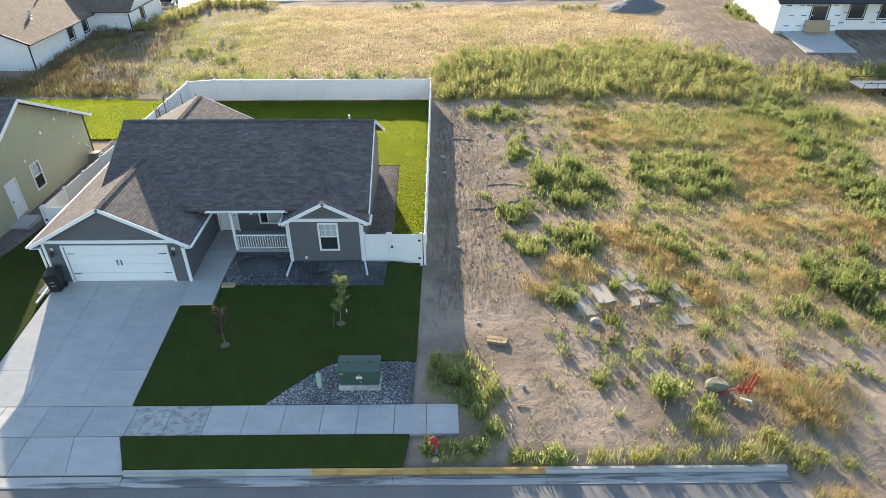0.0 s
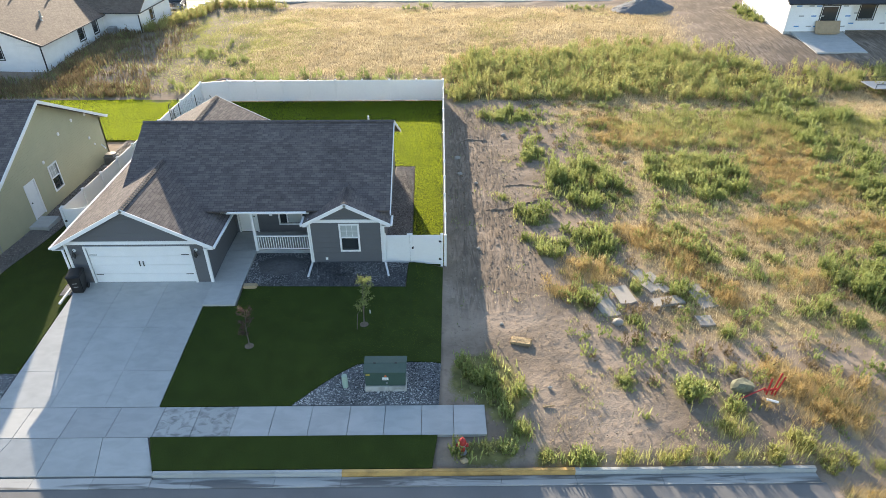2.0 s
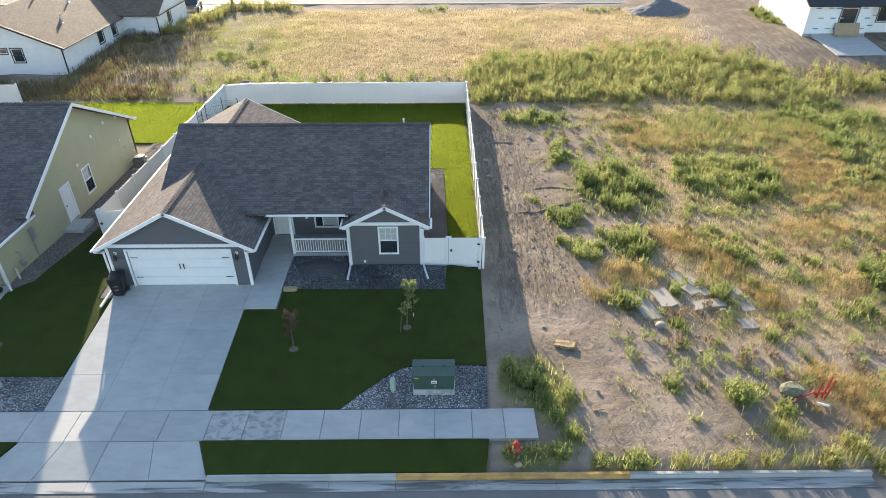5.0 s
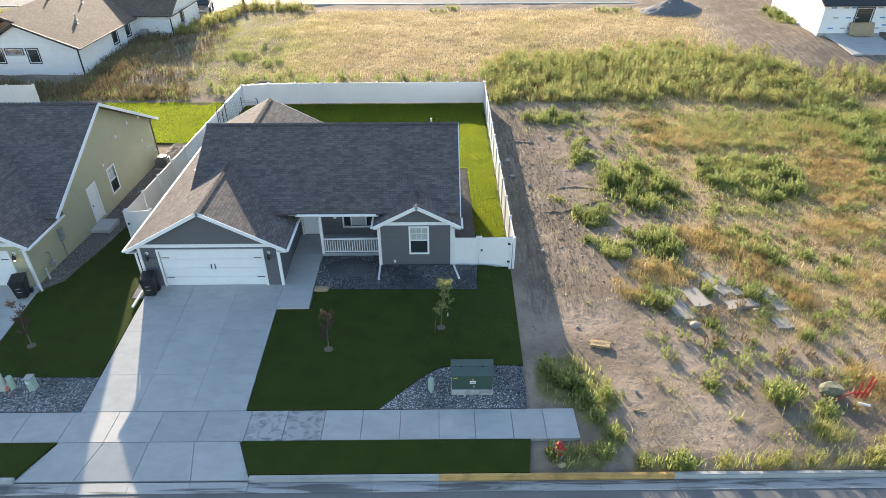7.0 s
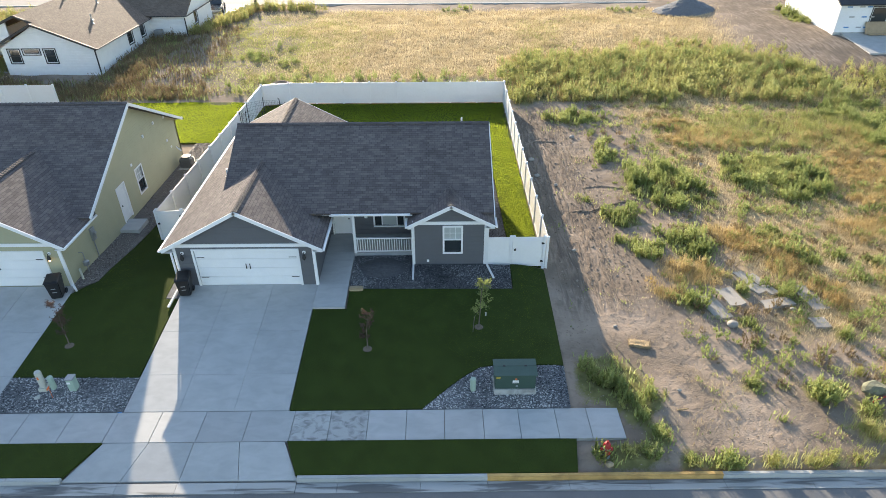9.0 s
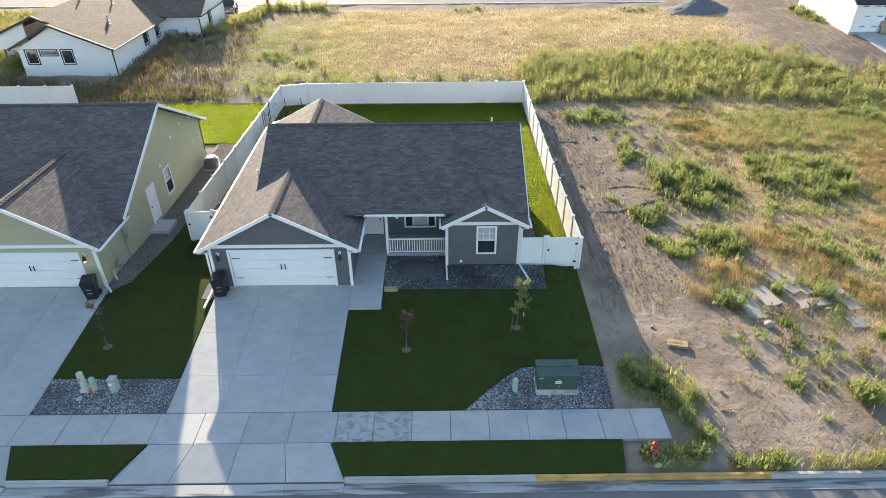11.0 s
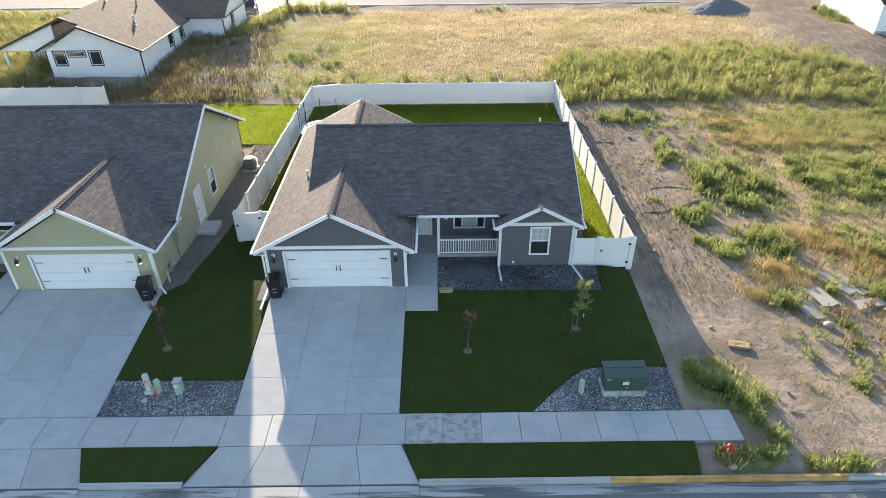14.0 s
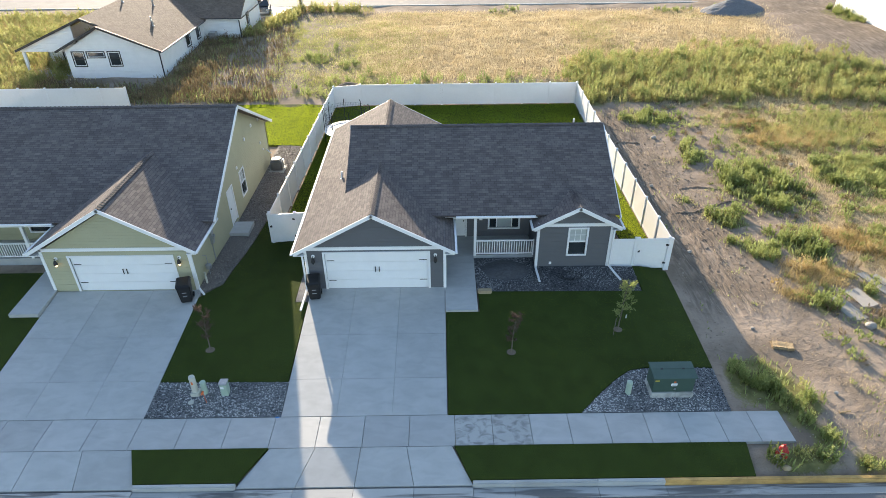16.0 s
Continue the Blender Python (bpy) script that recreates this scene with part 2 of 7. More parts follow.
M["concrete"] = concrete("pale_concrete", (0.425, 0.425, 0.41))
M["concrete_stained"] = concrete("stained_concrete", (0.41, 0.41, 0.39), 0.55, 0.46, 0.68, (1.6, 2.2, 1))
M["gutter_stained"] = concrete("silted_gutter_concrete", (0.41, 0.405, 0.385), 0.38, 0.50, 0.62, (0.22, 2.2, 1))
M["kerb_yellow"] = concrete("worn_yellow_kerb_paint", (0.55, 0.34, 0.12), 0.72, 0.45, 0.65)
M["asphalt"] = mat("asphalt", (0.165, 0.162, 0.158), 0.85, var=0.18, scale=0.6, fine=70, bump=0.4, dist=0.01)
M["old_slab"] = concrete("broken_concrete", (0.33, 0.305, 0.27))


def ground_material():
    """Dry silty soil, straw litter and low green growth, laid by two cover maps and by noise."""
    m = bpy.data.materials.new("dry_soil_and_litter")
    m.use_nodes = True
    N, L, b = nodes(m)
    b.inputs["Roughness"].default_value = 0.95
    b.inputs["Specular IOR Level"].default_value = 0.1
    geo = N.new("ShaderNodeNewGeometry")

    def noise_at(scale, detail, dist=0.0, stretch=None):
        n = N.new("ShaderNodeTexNoise")
        n.inputs["Scale"].default_value, n.inputs["Detail"].default_value, n.inputs["Distortion"].default_value = scale, detail, dist
        if stretch:
            mp = N.new("ShaderNodeMapping")
            mp.inputs["Scale"].default_value = stretch
            L.new(geo.outputs["Position"], mp.inputs[0])
            L.new(mp.outputs[0], n.inputs["Vector"])
        else:
            L.new(geo.outputs["Position"], n.inputs["Vector"])
        return n.outputs[0]

    def mixed(fac, a, c):
        mx = N.new("ShaderNodeMix")
        mx.data_type = "RGBA"
        L.new(fac, mx.inputs[0])
        for k, v in ((6, a), (7, c)):
            if isinstance(v, tuple):
                mx.inputs[k].default_value = (*v, 1)
            else:
                L.new(v, mx.inputs[k])
        return mx.outputs[2]

    def ranged(v, a, c, lo=0.0, hi=1.0):
        mr = N.new("ShaderNodeMapRange")
        mr.inputs[1].default_value, mr.inputs[2].default_value, mr.inputs[3].default_value, mr.inputs[4].default_value = a, c, lo, hi
        L.new(v, mr.inputs[0])
        return mr.outputs[0]

    def arith(op, a, c):
        mt = N.new("ShaderNodeMath")
        mt.operation = op
        L.new(a, mt.inputs[0])
        if isinstance(c, float):
            mt.inputs[1].default_value = c
        else:
            L.new(c, mt.inputs[1])
        return mt.outputs[0]

    big, mid, fine = noise_at(0.35, 6, 0.6), noise_at(2.2, 6, 0.3), noise_at(14, 5)
    soil = mixed(ranged(big, 0.35, 0.65), (0.205, 0.162, 0.122), (0.335, 0.268, 0.208))
    soil = mixed(ranged(mid, 0.52, 0.72, 0, 0.55), soil, (0.17, 0.132, 0.10))
    straw = mixed(ranged(mid, 0.35, 0.65), (0.25, 0.185, 0.10), (0.43, 0.335, 0.185))
    green = mixed(ranged(mid, 0.35, 0.65), (0.13, 0.125, 0.05), (0.24, 0.22, 0.09))
    cov = []
    for name in ("straw_cover", "green_cover", "tracks"):
        at = N.new("ShaderNodeAttribute")
        at.attribute_name = name
        cov.append(at.outputs["Fac"])
    f1 = ranged(arith("ADD", arith("MULTIPLY", cov[0], 1.0), arith("MULTIPLY", arith("ADD", mid, fine), 0.6)), 0.85, 1.25)
    f2 = ranged(arith("ADD", arith("MULTIPLY", cov[1], 1.0), arith("MULTIPLY", arith("ADD", mid, fine), 0.6)), 0.85, 1.25)
    col = mixed(f1, soil, straw)
    col = mixed(f2, col, green)
    # dragged wheel ruts in the graded soil
    rut = noise_at(1.6, 5, 1.2, (2.6, 0.35, 1))
    col = mixed(arith("MULTIPLY", ranged(rut, 0.40, 0.62), cov[2]), col, (0.16, 0.128, 0.10))
    L.new(col, b.inputs["Base Color"])
    # drying cracks and clods
    vo = N.new("ShaderNodeTexVoronoi")
    vo.feature = "DISTANCE_TO_EDGE"
    vo.inputs["Scale"].default_value = 0.75
    wob = N.new("ShaderNodeVectorMath")
    wob.operation = "MULTIPLY_ADD"
    nz = N.new("ShaderNodeTexNoise")
    nz.inputs["Scale"].default_value = 1.5
    nz.inputs["Detail"].default_value = 4
    L.new(geo.outputs["Position"], nz.inputs["Vector"])
    L.new(nz.outputs["Color"], wob.inputs[0])
    wob.inputs[1].default_value = (0.9, 0.9, 0)
    L.new(geo.outputs["Position"], wob.inputs[2])
    L.new(wob.outputs[0], vo.inputs["Vector"])
    crack = ranged(vo.outputs["Distance"], 0.0, 0.035)
    crack = arith("MAXIMUM", crack, ranged(big, 0.36, 0.46, 0.0, 1.0))
    hgt = arith("ADD", arith("MULTIPLY", mid, 1.6), arith("ADD", arith("MULTIPLY", fine, 0.5), arith("MULTIPLY", crack, 0.045)))
    hgt = arith("ADD", hgt, arith("MULTIPLY", arith("MULTIPLY", rut, cov[2]), 3.0))
    bp = N.new("ShaderNodeBump")
    bp.inputs["Strength"].default_value, bp.inputs["Distance"].default_value = 0.9, 0.06
    L.new(hgt, bp.inputs["Height"])
    L.new(bp.outputs[0], b.inputs["Normal"])
    return m


M["ground"] = ground_material()
M["leaf_green"] = leaf_mat("weed_leaf_green", (0.175, 0.22, 0.08), (0.31, 0.35, 0.125), (0.47, 0.49, 0.21), glow=0.57)
M["leaf_yellow"] = leaf_mat("yellow_green_leaf", (0.25, 0.265, 0.095), (0.375, 0.375, 0.14), (0.50, 0.475, 0.205), glow=0.58)
M["grass_gold"] = leaf_mat("golden_grass", (0.36, 0.255, 0.11), (0.50, 0.38, 0.175), (0.63, 0.51, 0.27), glow=0.45)
M["grass_dry"] = leaf_mat("dry_grass", (0.42, 0.33, 0.19), (0.61, 0.495, 0.30), (0.76, 0.645, 0.43), glow=0.42)
M["grass_lawn"] = leaf_mat("lawn_blades", (0.215, 0.275, 0.022), (0.268, 0.335, 0.027), (0.32, 0.395, 0.034), glow=0.85, spread=0.12)
M["leaf_red"] = leaf_mat("dark_red_leaf", (0.05, 0.034, 0.028), (0.085, 0.055, 0.042), (0.13, 0.085, 0.06), glow=0.3)
M["leaf_tan"] = leaf_mat("brown_weed", (0.14, 0.105, 0.06), (0.24, 0.18, 0.10), (0.36, 0.28, 0.16), glow=0.3)


# ---------------------------------------------------------------- mesh helpers
def link_mesh(name, bm, material, parent=None):
    me = bpy.data.meshes.new(name)
    bm.normal_update()
    bm.to_mesh(me)
    bm.free()
    for mt in (material if isinstance(material, (list, tuple)) else [material]):
        me.materials.append(mt)
    ob = new(name, me)
    if parent:
        ob.parent = parent
        ob.matrix_parent_inverse = parent.matrix_basis.inverted()
    return ob


def part(name, bm, material, parent, label=""):
    return tagged(link_mesh(name, bm, material, parent), label)


def thing(name, label, category, at=(0, 0, 0), group="", kind=""):
    ob = new(name)
    ob.empty_display_size = 0.2
    ob.matrix_basis = Matrix.Translation(at)
    return tagged(ob, label, category, group, kind)


def single(name, bm, material, label, category, group="", kind=""):
    return tagged(link_mesh(name, bm, material), label, category, group, kind)


def hexa(bm, c):
    """A block from its eight corners: four below, four above, both anticlockwise."""
    v = [bm.verts.new(p) for p in c]
    for f in ((3, 2, 1, 0), (4, 5, 6, 7), (0, 1, 5, 4), (1, 2, 6, 5), (2, 3, 7, 6), (3, 0, 4, 7)):
        bm.faces.new([v[i] for i in f])
    return bm


def box(bm, x0, x1, y0, y1, z0, z1):
    return hexa(bm, [(x0, y0, z0), (x1, y0, z0), (x1, y1, z0), (x0, y1, z0), (x0, y0, z1), (x1, y0, z1), (x1, y1, z1), (x0, y1, z1)])


def soft_box(x0, x1, y0, y1, z0, z1, r=0.01, seg=1):
    bm = box(bmesh.new(), x0, x1, y0, y1, z0, z1)
    bmesh.ops.bevel(bm, geom=list(bm.edges), offset=r, segments=seg, affect="EDGES")
    return bm


def beam(bm, p, q, w, h, up=(0, 0, 1)):
    """A straight board from p to q, its top edge on the line, w wide and h deep."""
    p, q = Vector(p), Vector(q)
    d = (q - p).normalized()
    s = d.cross(Vector(up)).normalized() * w / 2
    n = s.cross(d).normalized() * h
    return hexa(bm, [p - s - n, p + s - n, q + s - n, q - s - n, p - s, p + s, q + s, q - s])


def tube(bm, p, q, r0, r1, n=10):
    p, q = Vector(p), Vector(q)
    rot = (q - p).to_track_quat("Z", "Y").to_matrix()
    rings = []
    for c, r in ((p, r0), (q, r1)):
        rings.append([bm.verts.new(c + rot @ Vector((r * math.cos(2 * math.pi * i / n), r * math.sin(2 * math.pi * i / n), 0))) for i in range(n)])
    for i in range(n):
        j = (i + 1) % n
        bm.faces.new((rings[0][i], rings[0][j], rings[1][j], rings[1][i]))
    bm.faces.new(rings[0][::-1])
    bm.faces.new(rings[1])
    return bm


def lathe(bm, prof, n=16, at=(0, 0, 0)):
    """A turned body from (radius, height) pairs."""
    rings = [[bm.verts.new((at[0] + r * math.cos(2 * math.pi * i / n), at[1] + r * math.sin(2 * math.pi * i / n), at[2] + z)) for i in range(n)] for r, z in prof]
    for a, b in zip(rings, rings[1:]):
        for i in range(n):
            j = (i + 1) % n
            bm.faces.new((a[i], a[j], b[j], b[i]))
    bm.faces.new(rings[0][::-1])
    bm.faces.new(rings[-1])
    return bm


def roof_slab(pts, thick=0.13):
    """A roof plane with thickness; uv in metres, v up the slope."""
    bm = bmesh.new()
    P = [Vector(p) for p in pts]
    n = (P[1] - P[0]).cross(P[2] - P[1]).normalized()
    if n.z < 0:
        P.reverse()
        n = -n
    u = Vector((0, 0, 1)).cross(n).normalized()
    v = n.cross(u)
    top = [bm.verts.new(p) for p in P]
    low = [bm.verts.new(p - n * thick) for p in P]
    bm.faces.new(top)
    bm.faces.new(low[::-1])
    k = len(P)
    for i in range(k):
        j = (i + 1) % k
        bm.faces.new((low[i], low[j], top[j], top[i]))
    lay = bm.loops.layers.uv.new("UVMap")
    for f in bm.faces:
        for lp in f.loops:
            lp[lay].uv = (lp.vert.co.dot(u), lp.vert.co.dot(v))
    return bm


def wall(bm, a, b, z0, z1, thick, holes=()):
    """A wall from a to b (plan points), its outer face on the line's right, with openings (s0, s1, z0, z1) along it."""
    a, b = Vector((*a, 0)), Vector((*b, 0))
    d = (b - a).normalized()
    inw = Vector((-d.y, d.x, 0)) * thick
    length = (b - a).length
    cuts = sorted({0.0, length, *[h[0] for h in holes], *[h[1] for h in holes]})

    def piece(s0, s1, lo, hi):
        if hi - lo < 0.005:
            return
        p, q = a + d * s0, a + d * s1
        c = [p, q, q + inw, p + inw]
        hexa(bm, [(v.x, v.y, lo) for v in c] + [(v.x, v.y, hi) for v in c])
    for s0, s1 in zip(cuts, cuts[1:]):
        mid = (s0 + s1) / 2
        hs = sorted((h[2], h[3]) for h in holes if h[0] < mid < h[1])
        lo = z0
        for h0, h1 in hs:
            piece(s0, s1, lo, h0)
            lo = h1
        piece(s0, s1, lo, z1)
    bmesh.ops.remove_doubles(bm, verts=list(bm.verts), dist=0.0005)
    return bm


def smooth(a, b, x):
    t = min(1.0, max(0.0, (x - a) / (b - a)))
    return t * t * (3 - 2 * t)


# ---------------------------------------------------------------- the lie of the land
LOTS = [(-1.4, -0.15), (0, 0), (1.5, 0), (8.9, 0.62), (10.5, 0.62), (14, 0.42), (24, 0.30), (36, 0.20), (44, 0.50), (57, 1.0), (75, 1.0), (3000, 1.2)]
WASTE = [(-1.4, -0.13), (1.5, 0), (5, 0.05), (12, 0.08), (24, 0.02), (36, 0.20), (44, 0.55), (57, 1.0), (75, 1.0), (3000, 1.2)]


def profile(rows, y):
    if y <= rows[0][0]:
        return rows[0][1]
    for (a, za), (b, zb) in zip(rows, rows[1:]):
        if y <= b:
            return za + (zb - za) * (y - a) / (b - a)
    return rows[-1][1]


def G(x, y):
    s = smooth(15.4, 18.0, x)
    z = profile(LOTS, y) * (1 - s) + profile(WASTE, y) * s
    if y > 9:
        z -= 0.17 * math.exp(-((x + 3.5) / 1.3) ** 2) * smooth(9, 13, y)
    z += 0.95 * smooth(38, 54, x) * smooth(36, 52, y)
    return z


def rough(x, y):
    """Clods, ruts and hummocks of the unbuilt ground."""
    a = noise.noise(Vector((x * 0.35, y * 0.35, 3.1))) * 0.10 + noise.noise(Vector((x * 1.3, y * 1.3, 7.7))) * 0.045
    rut = math.sin((x - 17.2) * 2 * math.pi / 1.3 + 1.5 * noise.noise(Vector((0, y * 0.25, 2)))) * 0.05
    return a + rut * smooth(17.3, 18.0, x) * (1 - smooth(20.5, 22.0, x)) * smooth(8, 11, y)


def built(x, y):
    return (x < 17.0 and -2.2 < y < 36.0) or (-60 < x < 18.5 and -0.02 < y < 1.52)


# patches of growth on the unbuilt ground: x, y, reach in x, reach in y
GREEN = [(26.3, 20.4, 2.5, 3.3), (22.3, 16.2, 1.1, 1.0), (22.9, 12.8, 0.8, 1.1), (25.3, 13.0, 1.3, 1.5), (23.5, 25.4, 0.8, 1.2), (20.8, 18.7, 0.4, 0.4), (21.6, 13.7, 0.5, 0.3),
         (33.8, 21.4, 3.2, 3.4), (45.7, 25.7, 2.8, 3.0), (44.3, 20.2, 2.5, 3.0), (46.3, 32.6, 3.7, 3.0), (43.7, 16.7, 1.1, 1.9), (30.2, 13.9, 0.6, 0.9), (31.2, 12.2, 0.7, 1.0), (32.8, 11.8, 0.7, 0.5),
         (34.5, 11.2, 0.5, 0.5), (33.0, 9.8, 0.3, 0.4), (37.9, 9.9, 1.4, 1.8), (39.7, 9.9, 1.0, 1.3), (40.5, 12.1, 0.8, 0.4), (38.2, 7.1, 0.9, 1.1), (35.9, 6.2, 0.7, 0.5), (22.2, 32.3, 1.9, 1.5),
         (23.7, 8.3, 0.5, 1.0), (25.9, 6.5, 0.5, 0.5), (26.5, 8.9, 0.3, 0.6), (28.5, 8.8, 0.6, 1.1), (18.7, 2.7, 1.3, 1.5), (17.8, 3.0, 0.5, 1.2), (19.9, 2.0, 0.6, 0.6), (19.3, 0.9, 0.6, 0.4), (18.4, -0.75, 1.1, 0.45), (19.8, 0.2, 0.6, 0.5),
         (20.6, -0.9, 0.5, 0.4), (21.9, -1.1, 0.8, 0.3), (27.1, 2.3, 0.9, 0.6), (24.7, 0.8, 0.3, 0.2), (24.3, 2.7, 0.5, 0.3), (28.3, 1.2, 0.7, 0.4), (29.7, 5.5, 0.3, 0.5), (34.6, 7.1, 1.0, 0.6),
         (53.4, 60.5, 1.3, 3.6), (54.5, 29.0, 3.0, 3.0), (49.0, 17.0, 2.2, 2.5)]
YELLOW = [(27.8, 0.3, 0.9, 0.5), (30.0, -0.5, 0.6, 0.5), (30.9, -1.0, 0.7, 0.5), (32.6, -1.3, 0.5, 0.3), (23.5, -1.15, 0.7, 0.25), (25.5, -0.95, 0.8, 0.35), (26.6, -1.0, 0.5, 0.3), (28.2, -1.1, 1.1, 0.3),
          (38.8, 29.4, 7.2, 3.3), (33.8, 22.5, 2.5, 1.5), (48.5, 30.0, 4.0, 2.4), (24.9, -1.15, 0.6, 0.2), (29.0, 3.2, 0.5, 0.2)]
GOLD = [(31.9, 28.0, 3.2, 2.0), (40.6, 20.8, 3.6, 3.2), (41.7, 26.8, 3.4, 2.6), (30.2, 30.7, 1.8, 0.8), (24.5, 10.4, 1.4, 1.2), (27.7, 14.2, 1.2, 1.1), (29.3, 12.9, 1.8, 1.4), (29.7, 11.1, 1.0, 1.3),
        (30.9, 8.7, 0.9, 1.3), (34.9, 9.6, 1.2, 1.0), (22.7, 8.8, 0.6, 0.6), (31.8, 1.8, 2.0, 1.4), (32.5, 0.7, 0.8, 0.9), (30.9, 3.1, 0.9, 0.7), (31.5, -2.6, 0.6, 0.4), (36.5, 14.5, 2.0, 1.4), (42.0, 14.0, 2.6, 1.6)]


def cover(x, y, rows):
    best = 0.0
    wob = 0.45 * noise.noise(Vector((x * 0.8, y * 0.8, 13))) + 0.25 * noise.noise(Vector((x * 2.3, y * 2.3, 17)))
    for cx, cy, rx, ry in rows:
        d = math.hypot((x - cx) / rx, (y - cy) / ry) + wob
        if d < 1.35:
            best = max(best, 1 - smooth(0.65, 1.35, d))
    return best


def dry_cover(x, y):
    """How much thin dry grass stands on the waste ground and the far field."""
    k = 0.5 + 0.8 * noise.noise(Vector((x * 0.12, y * 0.12, 5)))
    lot = smooth(24.5, 29.5, x + 1.5 * noise.noise(Vector((x * 0.3, y * 0.3, 1)))) * smooth(3.0, 7.0, y) * (1 - smooth(36, 40, y))
    field = smooth(40, 44, y) * (1 - smooth(67, 70.5, y)) * smooth(-9.0, 3.0, x + 0.12 * (y - 44) + 4 * noise.noise(Vector((x * 0.2, y * 0.2, 8)))) * (1 - smooth(38, 45, x - 0.12 * (y - 40)))
    west = 0.25 * (1 - smooth(-30, -26, x)) * smooth(38, 44, y) * (1 - smooth(66, 69, y))
    return max(lot * (0.55 + 0.45 * k), field * (0.75 + 0.25 * k), west)


def tall_green(x, y):
    """The broad belt of tall weeds behind the lots."""
    w = 1.2 * noise.noise(Vector((x * 0.25, y * 0.25, 9)))
    belt = smooth(35.2, 36.8, y + w * 1.6) * (1 - smooth(44.5, 50, y + 2.5 * w - 0.22 * (x - 20) * smooth(50, 36, x))) * smooth(17.2, 19, x) * (1 - smooth(44, 52, x - 0.5 * (40 - y)))
    back = smooth(36.5, 38, y) * (1 - smooth(41, 44.5, y + w)) * smooth(-9, -5.5, x) * 0.55
    return max(belt, back)


def weedy_brown(x, y):
    """Seeded brown weeds along the back of the lots and against the white house."""
    band = smooth(36.6, 37.2, y) * (1 - smooth(39.6, 41.2, y + 0.10 * (x + 14))) * (1 - smooth(-9.5, -7.5, x)) * smooth(-60, -40, x)
    hem = smooth(40, 42, y) * (1 - smooth(57, 60, y)) * smooth(-21, -19.8, x) * (1 - smooth(-17.0, -14.5, x + 0.05 * (y - 44)))
    thin = 0.32 * smooth(40, 42, y) * (1 - smooth(58, 64, y)) * smooth(-20, -18, x) * (1 - smooth(-11, -8.5, x + 0.1 * (y - 44)))
    return max(band, hem, thin)


def tall_yellow(x, y):
    """Tall yellow-green weeds beside the garage wing and along the far street."""
    side = smooth(56, 58, y) * (1 - smooth(68.5, 70, y)) * smooth(-16.7, -16.2, x - 0.22 * (y - 58)) * (1 - smooth(-14.6, -13.4, x - 0.22 * (y - 58)))
    verge = smooth(68.6, 69.4, y) * (1 - smooth(70.6, 71.6, y)) * smooth(-13.5, -12.5, x) * (1 - smooth(-6, -2, x))
    west = (1 - smooth(-33, -29, x + 0.2 * (y - 44))) * smooth(38, 41, y) * (1 - smooth(66, 69, y))
    return max(side, verge, 0.8 * west)


def spread(a, b, step):
    return [a + (b - a) * i / round((b - a) / step) for i in range(round((b - a) / step) + 1)]


def build_ground():
    xs = [-2500, -1200, -500, -250, -150, -100, -75] + spread(-60, 16, 1.0) + spread(16.5, 60, 0.5) + [63, 67, 72, 80, 95, 120, 180, 300, 600, 1200, 2500]
    ys = [-2500, -900, -300, -120, -60, -30, -15, -9] + spread(-6, 50, 0.5) + spread(51, 92, 1.0) + [100, 120, 160, 250, 500, 1200, 2500]
    verts, straw, green, track = [], [], [], []
    for y in ys:
        for x in xs:
            z = G(x, y)
            if y < -1.2 and x < 30.6:
                z = -0.46
            elif built(x, y):
                z -= 0.10
            elif 17 <= x < 62 and -6 < y < 60 or y > 36.5:
                z += rough(x, y) - 0.02
            if x >= 30.2 and y < -1.0:
                z = -0.28 + 0.6 * rough(x, y)
            if (x + 1.2) ** 2 + (y - 38.6) ** 2 < 3:
                z += 0.5 * max(0, 1 - math.hypot(x + 1.2, y - 38.6) / 1.5)
            verts.append((x, y, z))
            near = -70 < x < 70 and -10 < y < 95
            gr = max(cover(x, y, GREEN), 0.8 * tall_green(x, y)) if near else 0.5
            gd = max(cover(x, y, GOLD), 0.8 * cover(x, y, YELLOW), dry_cover(x, y)) if near else 0.8
            straw.append(gd)
            green.append(max(gr, 0.5 * weedy_brown(x, y)) if near else 0.2)
            rt = smooth(17.2, 17.8, x) * (1 - smooth(20.5, 22.5, x)) * smooth(6, 9, y) * (1 - smooth(33, 36, y))
            road = smooth(42, 47, x - 0.1 * (y - 40)) * smooth(37, 40, y)
            track.append(max(rt, road))
    nx = len(xs)
    faces = [(j * nx + i, j * nx + i + 1, (j + 1) * nx + i + 1, (j + 1) * nx + i) for j in range(len(ys) - 1) for i in range(nx - 1)]
    me = bpy.data.meshes.new("ground")
    me.from_pydata(verts, [], faces)
    for name, vals in (("straw_cover", straw), ("green_cover", green), ("tracks", track)):
        me.attributes.new(name, "FLOAT", "POINT").data.foreach_set("value", vals)
    me.materials.append(M["ground"])
    me.polygons.foreach_set("use_smooth", [True] * len(me.polygons))
    tagged(new("ground", me), "bare tan silt with straw litter and low weeds", "ground", kind="structure")


build_ground()


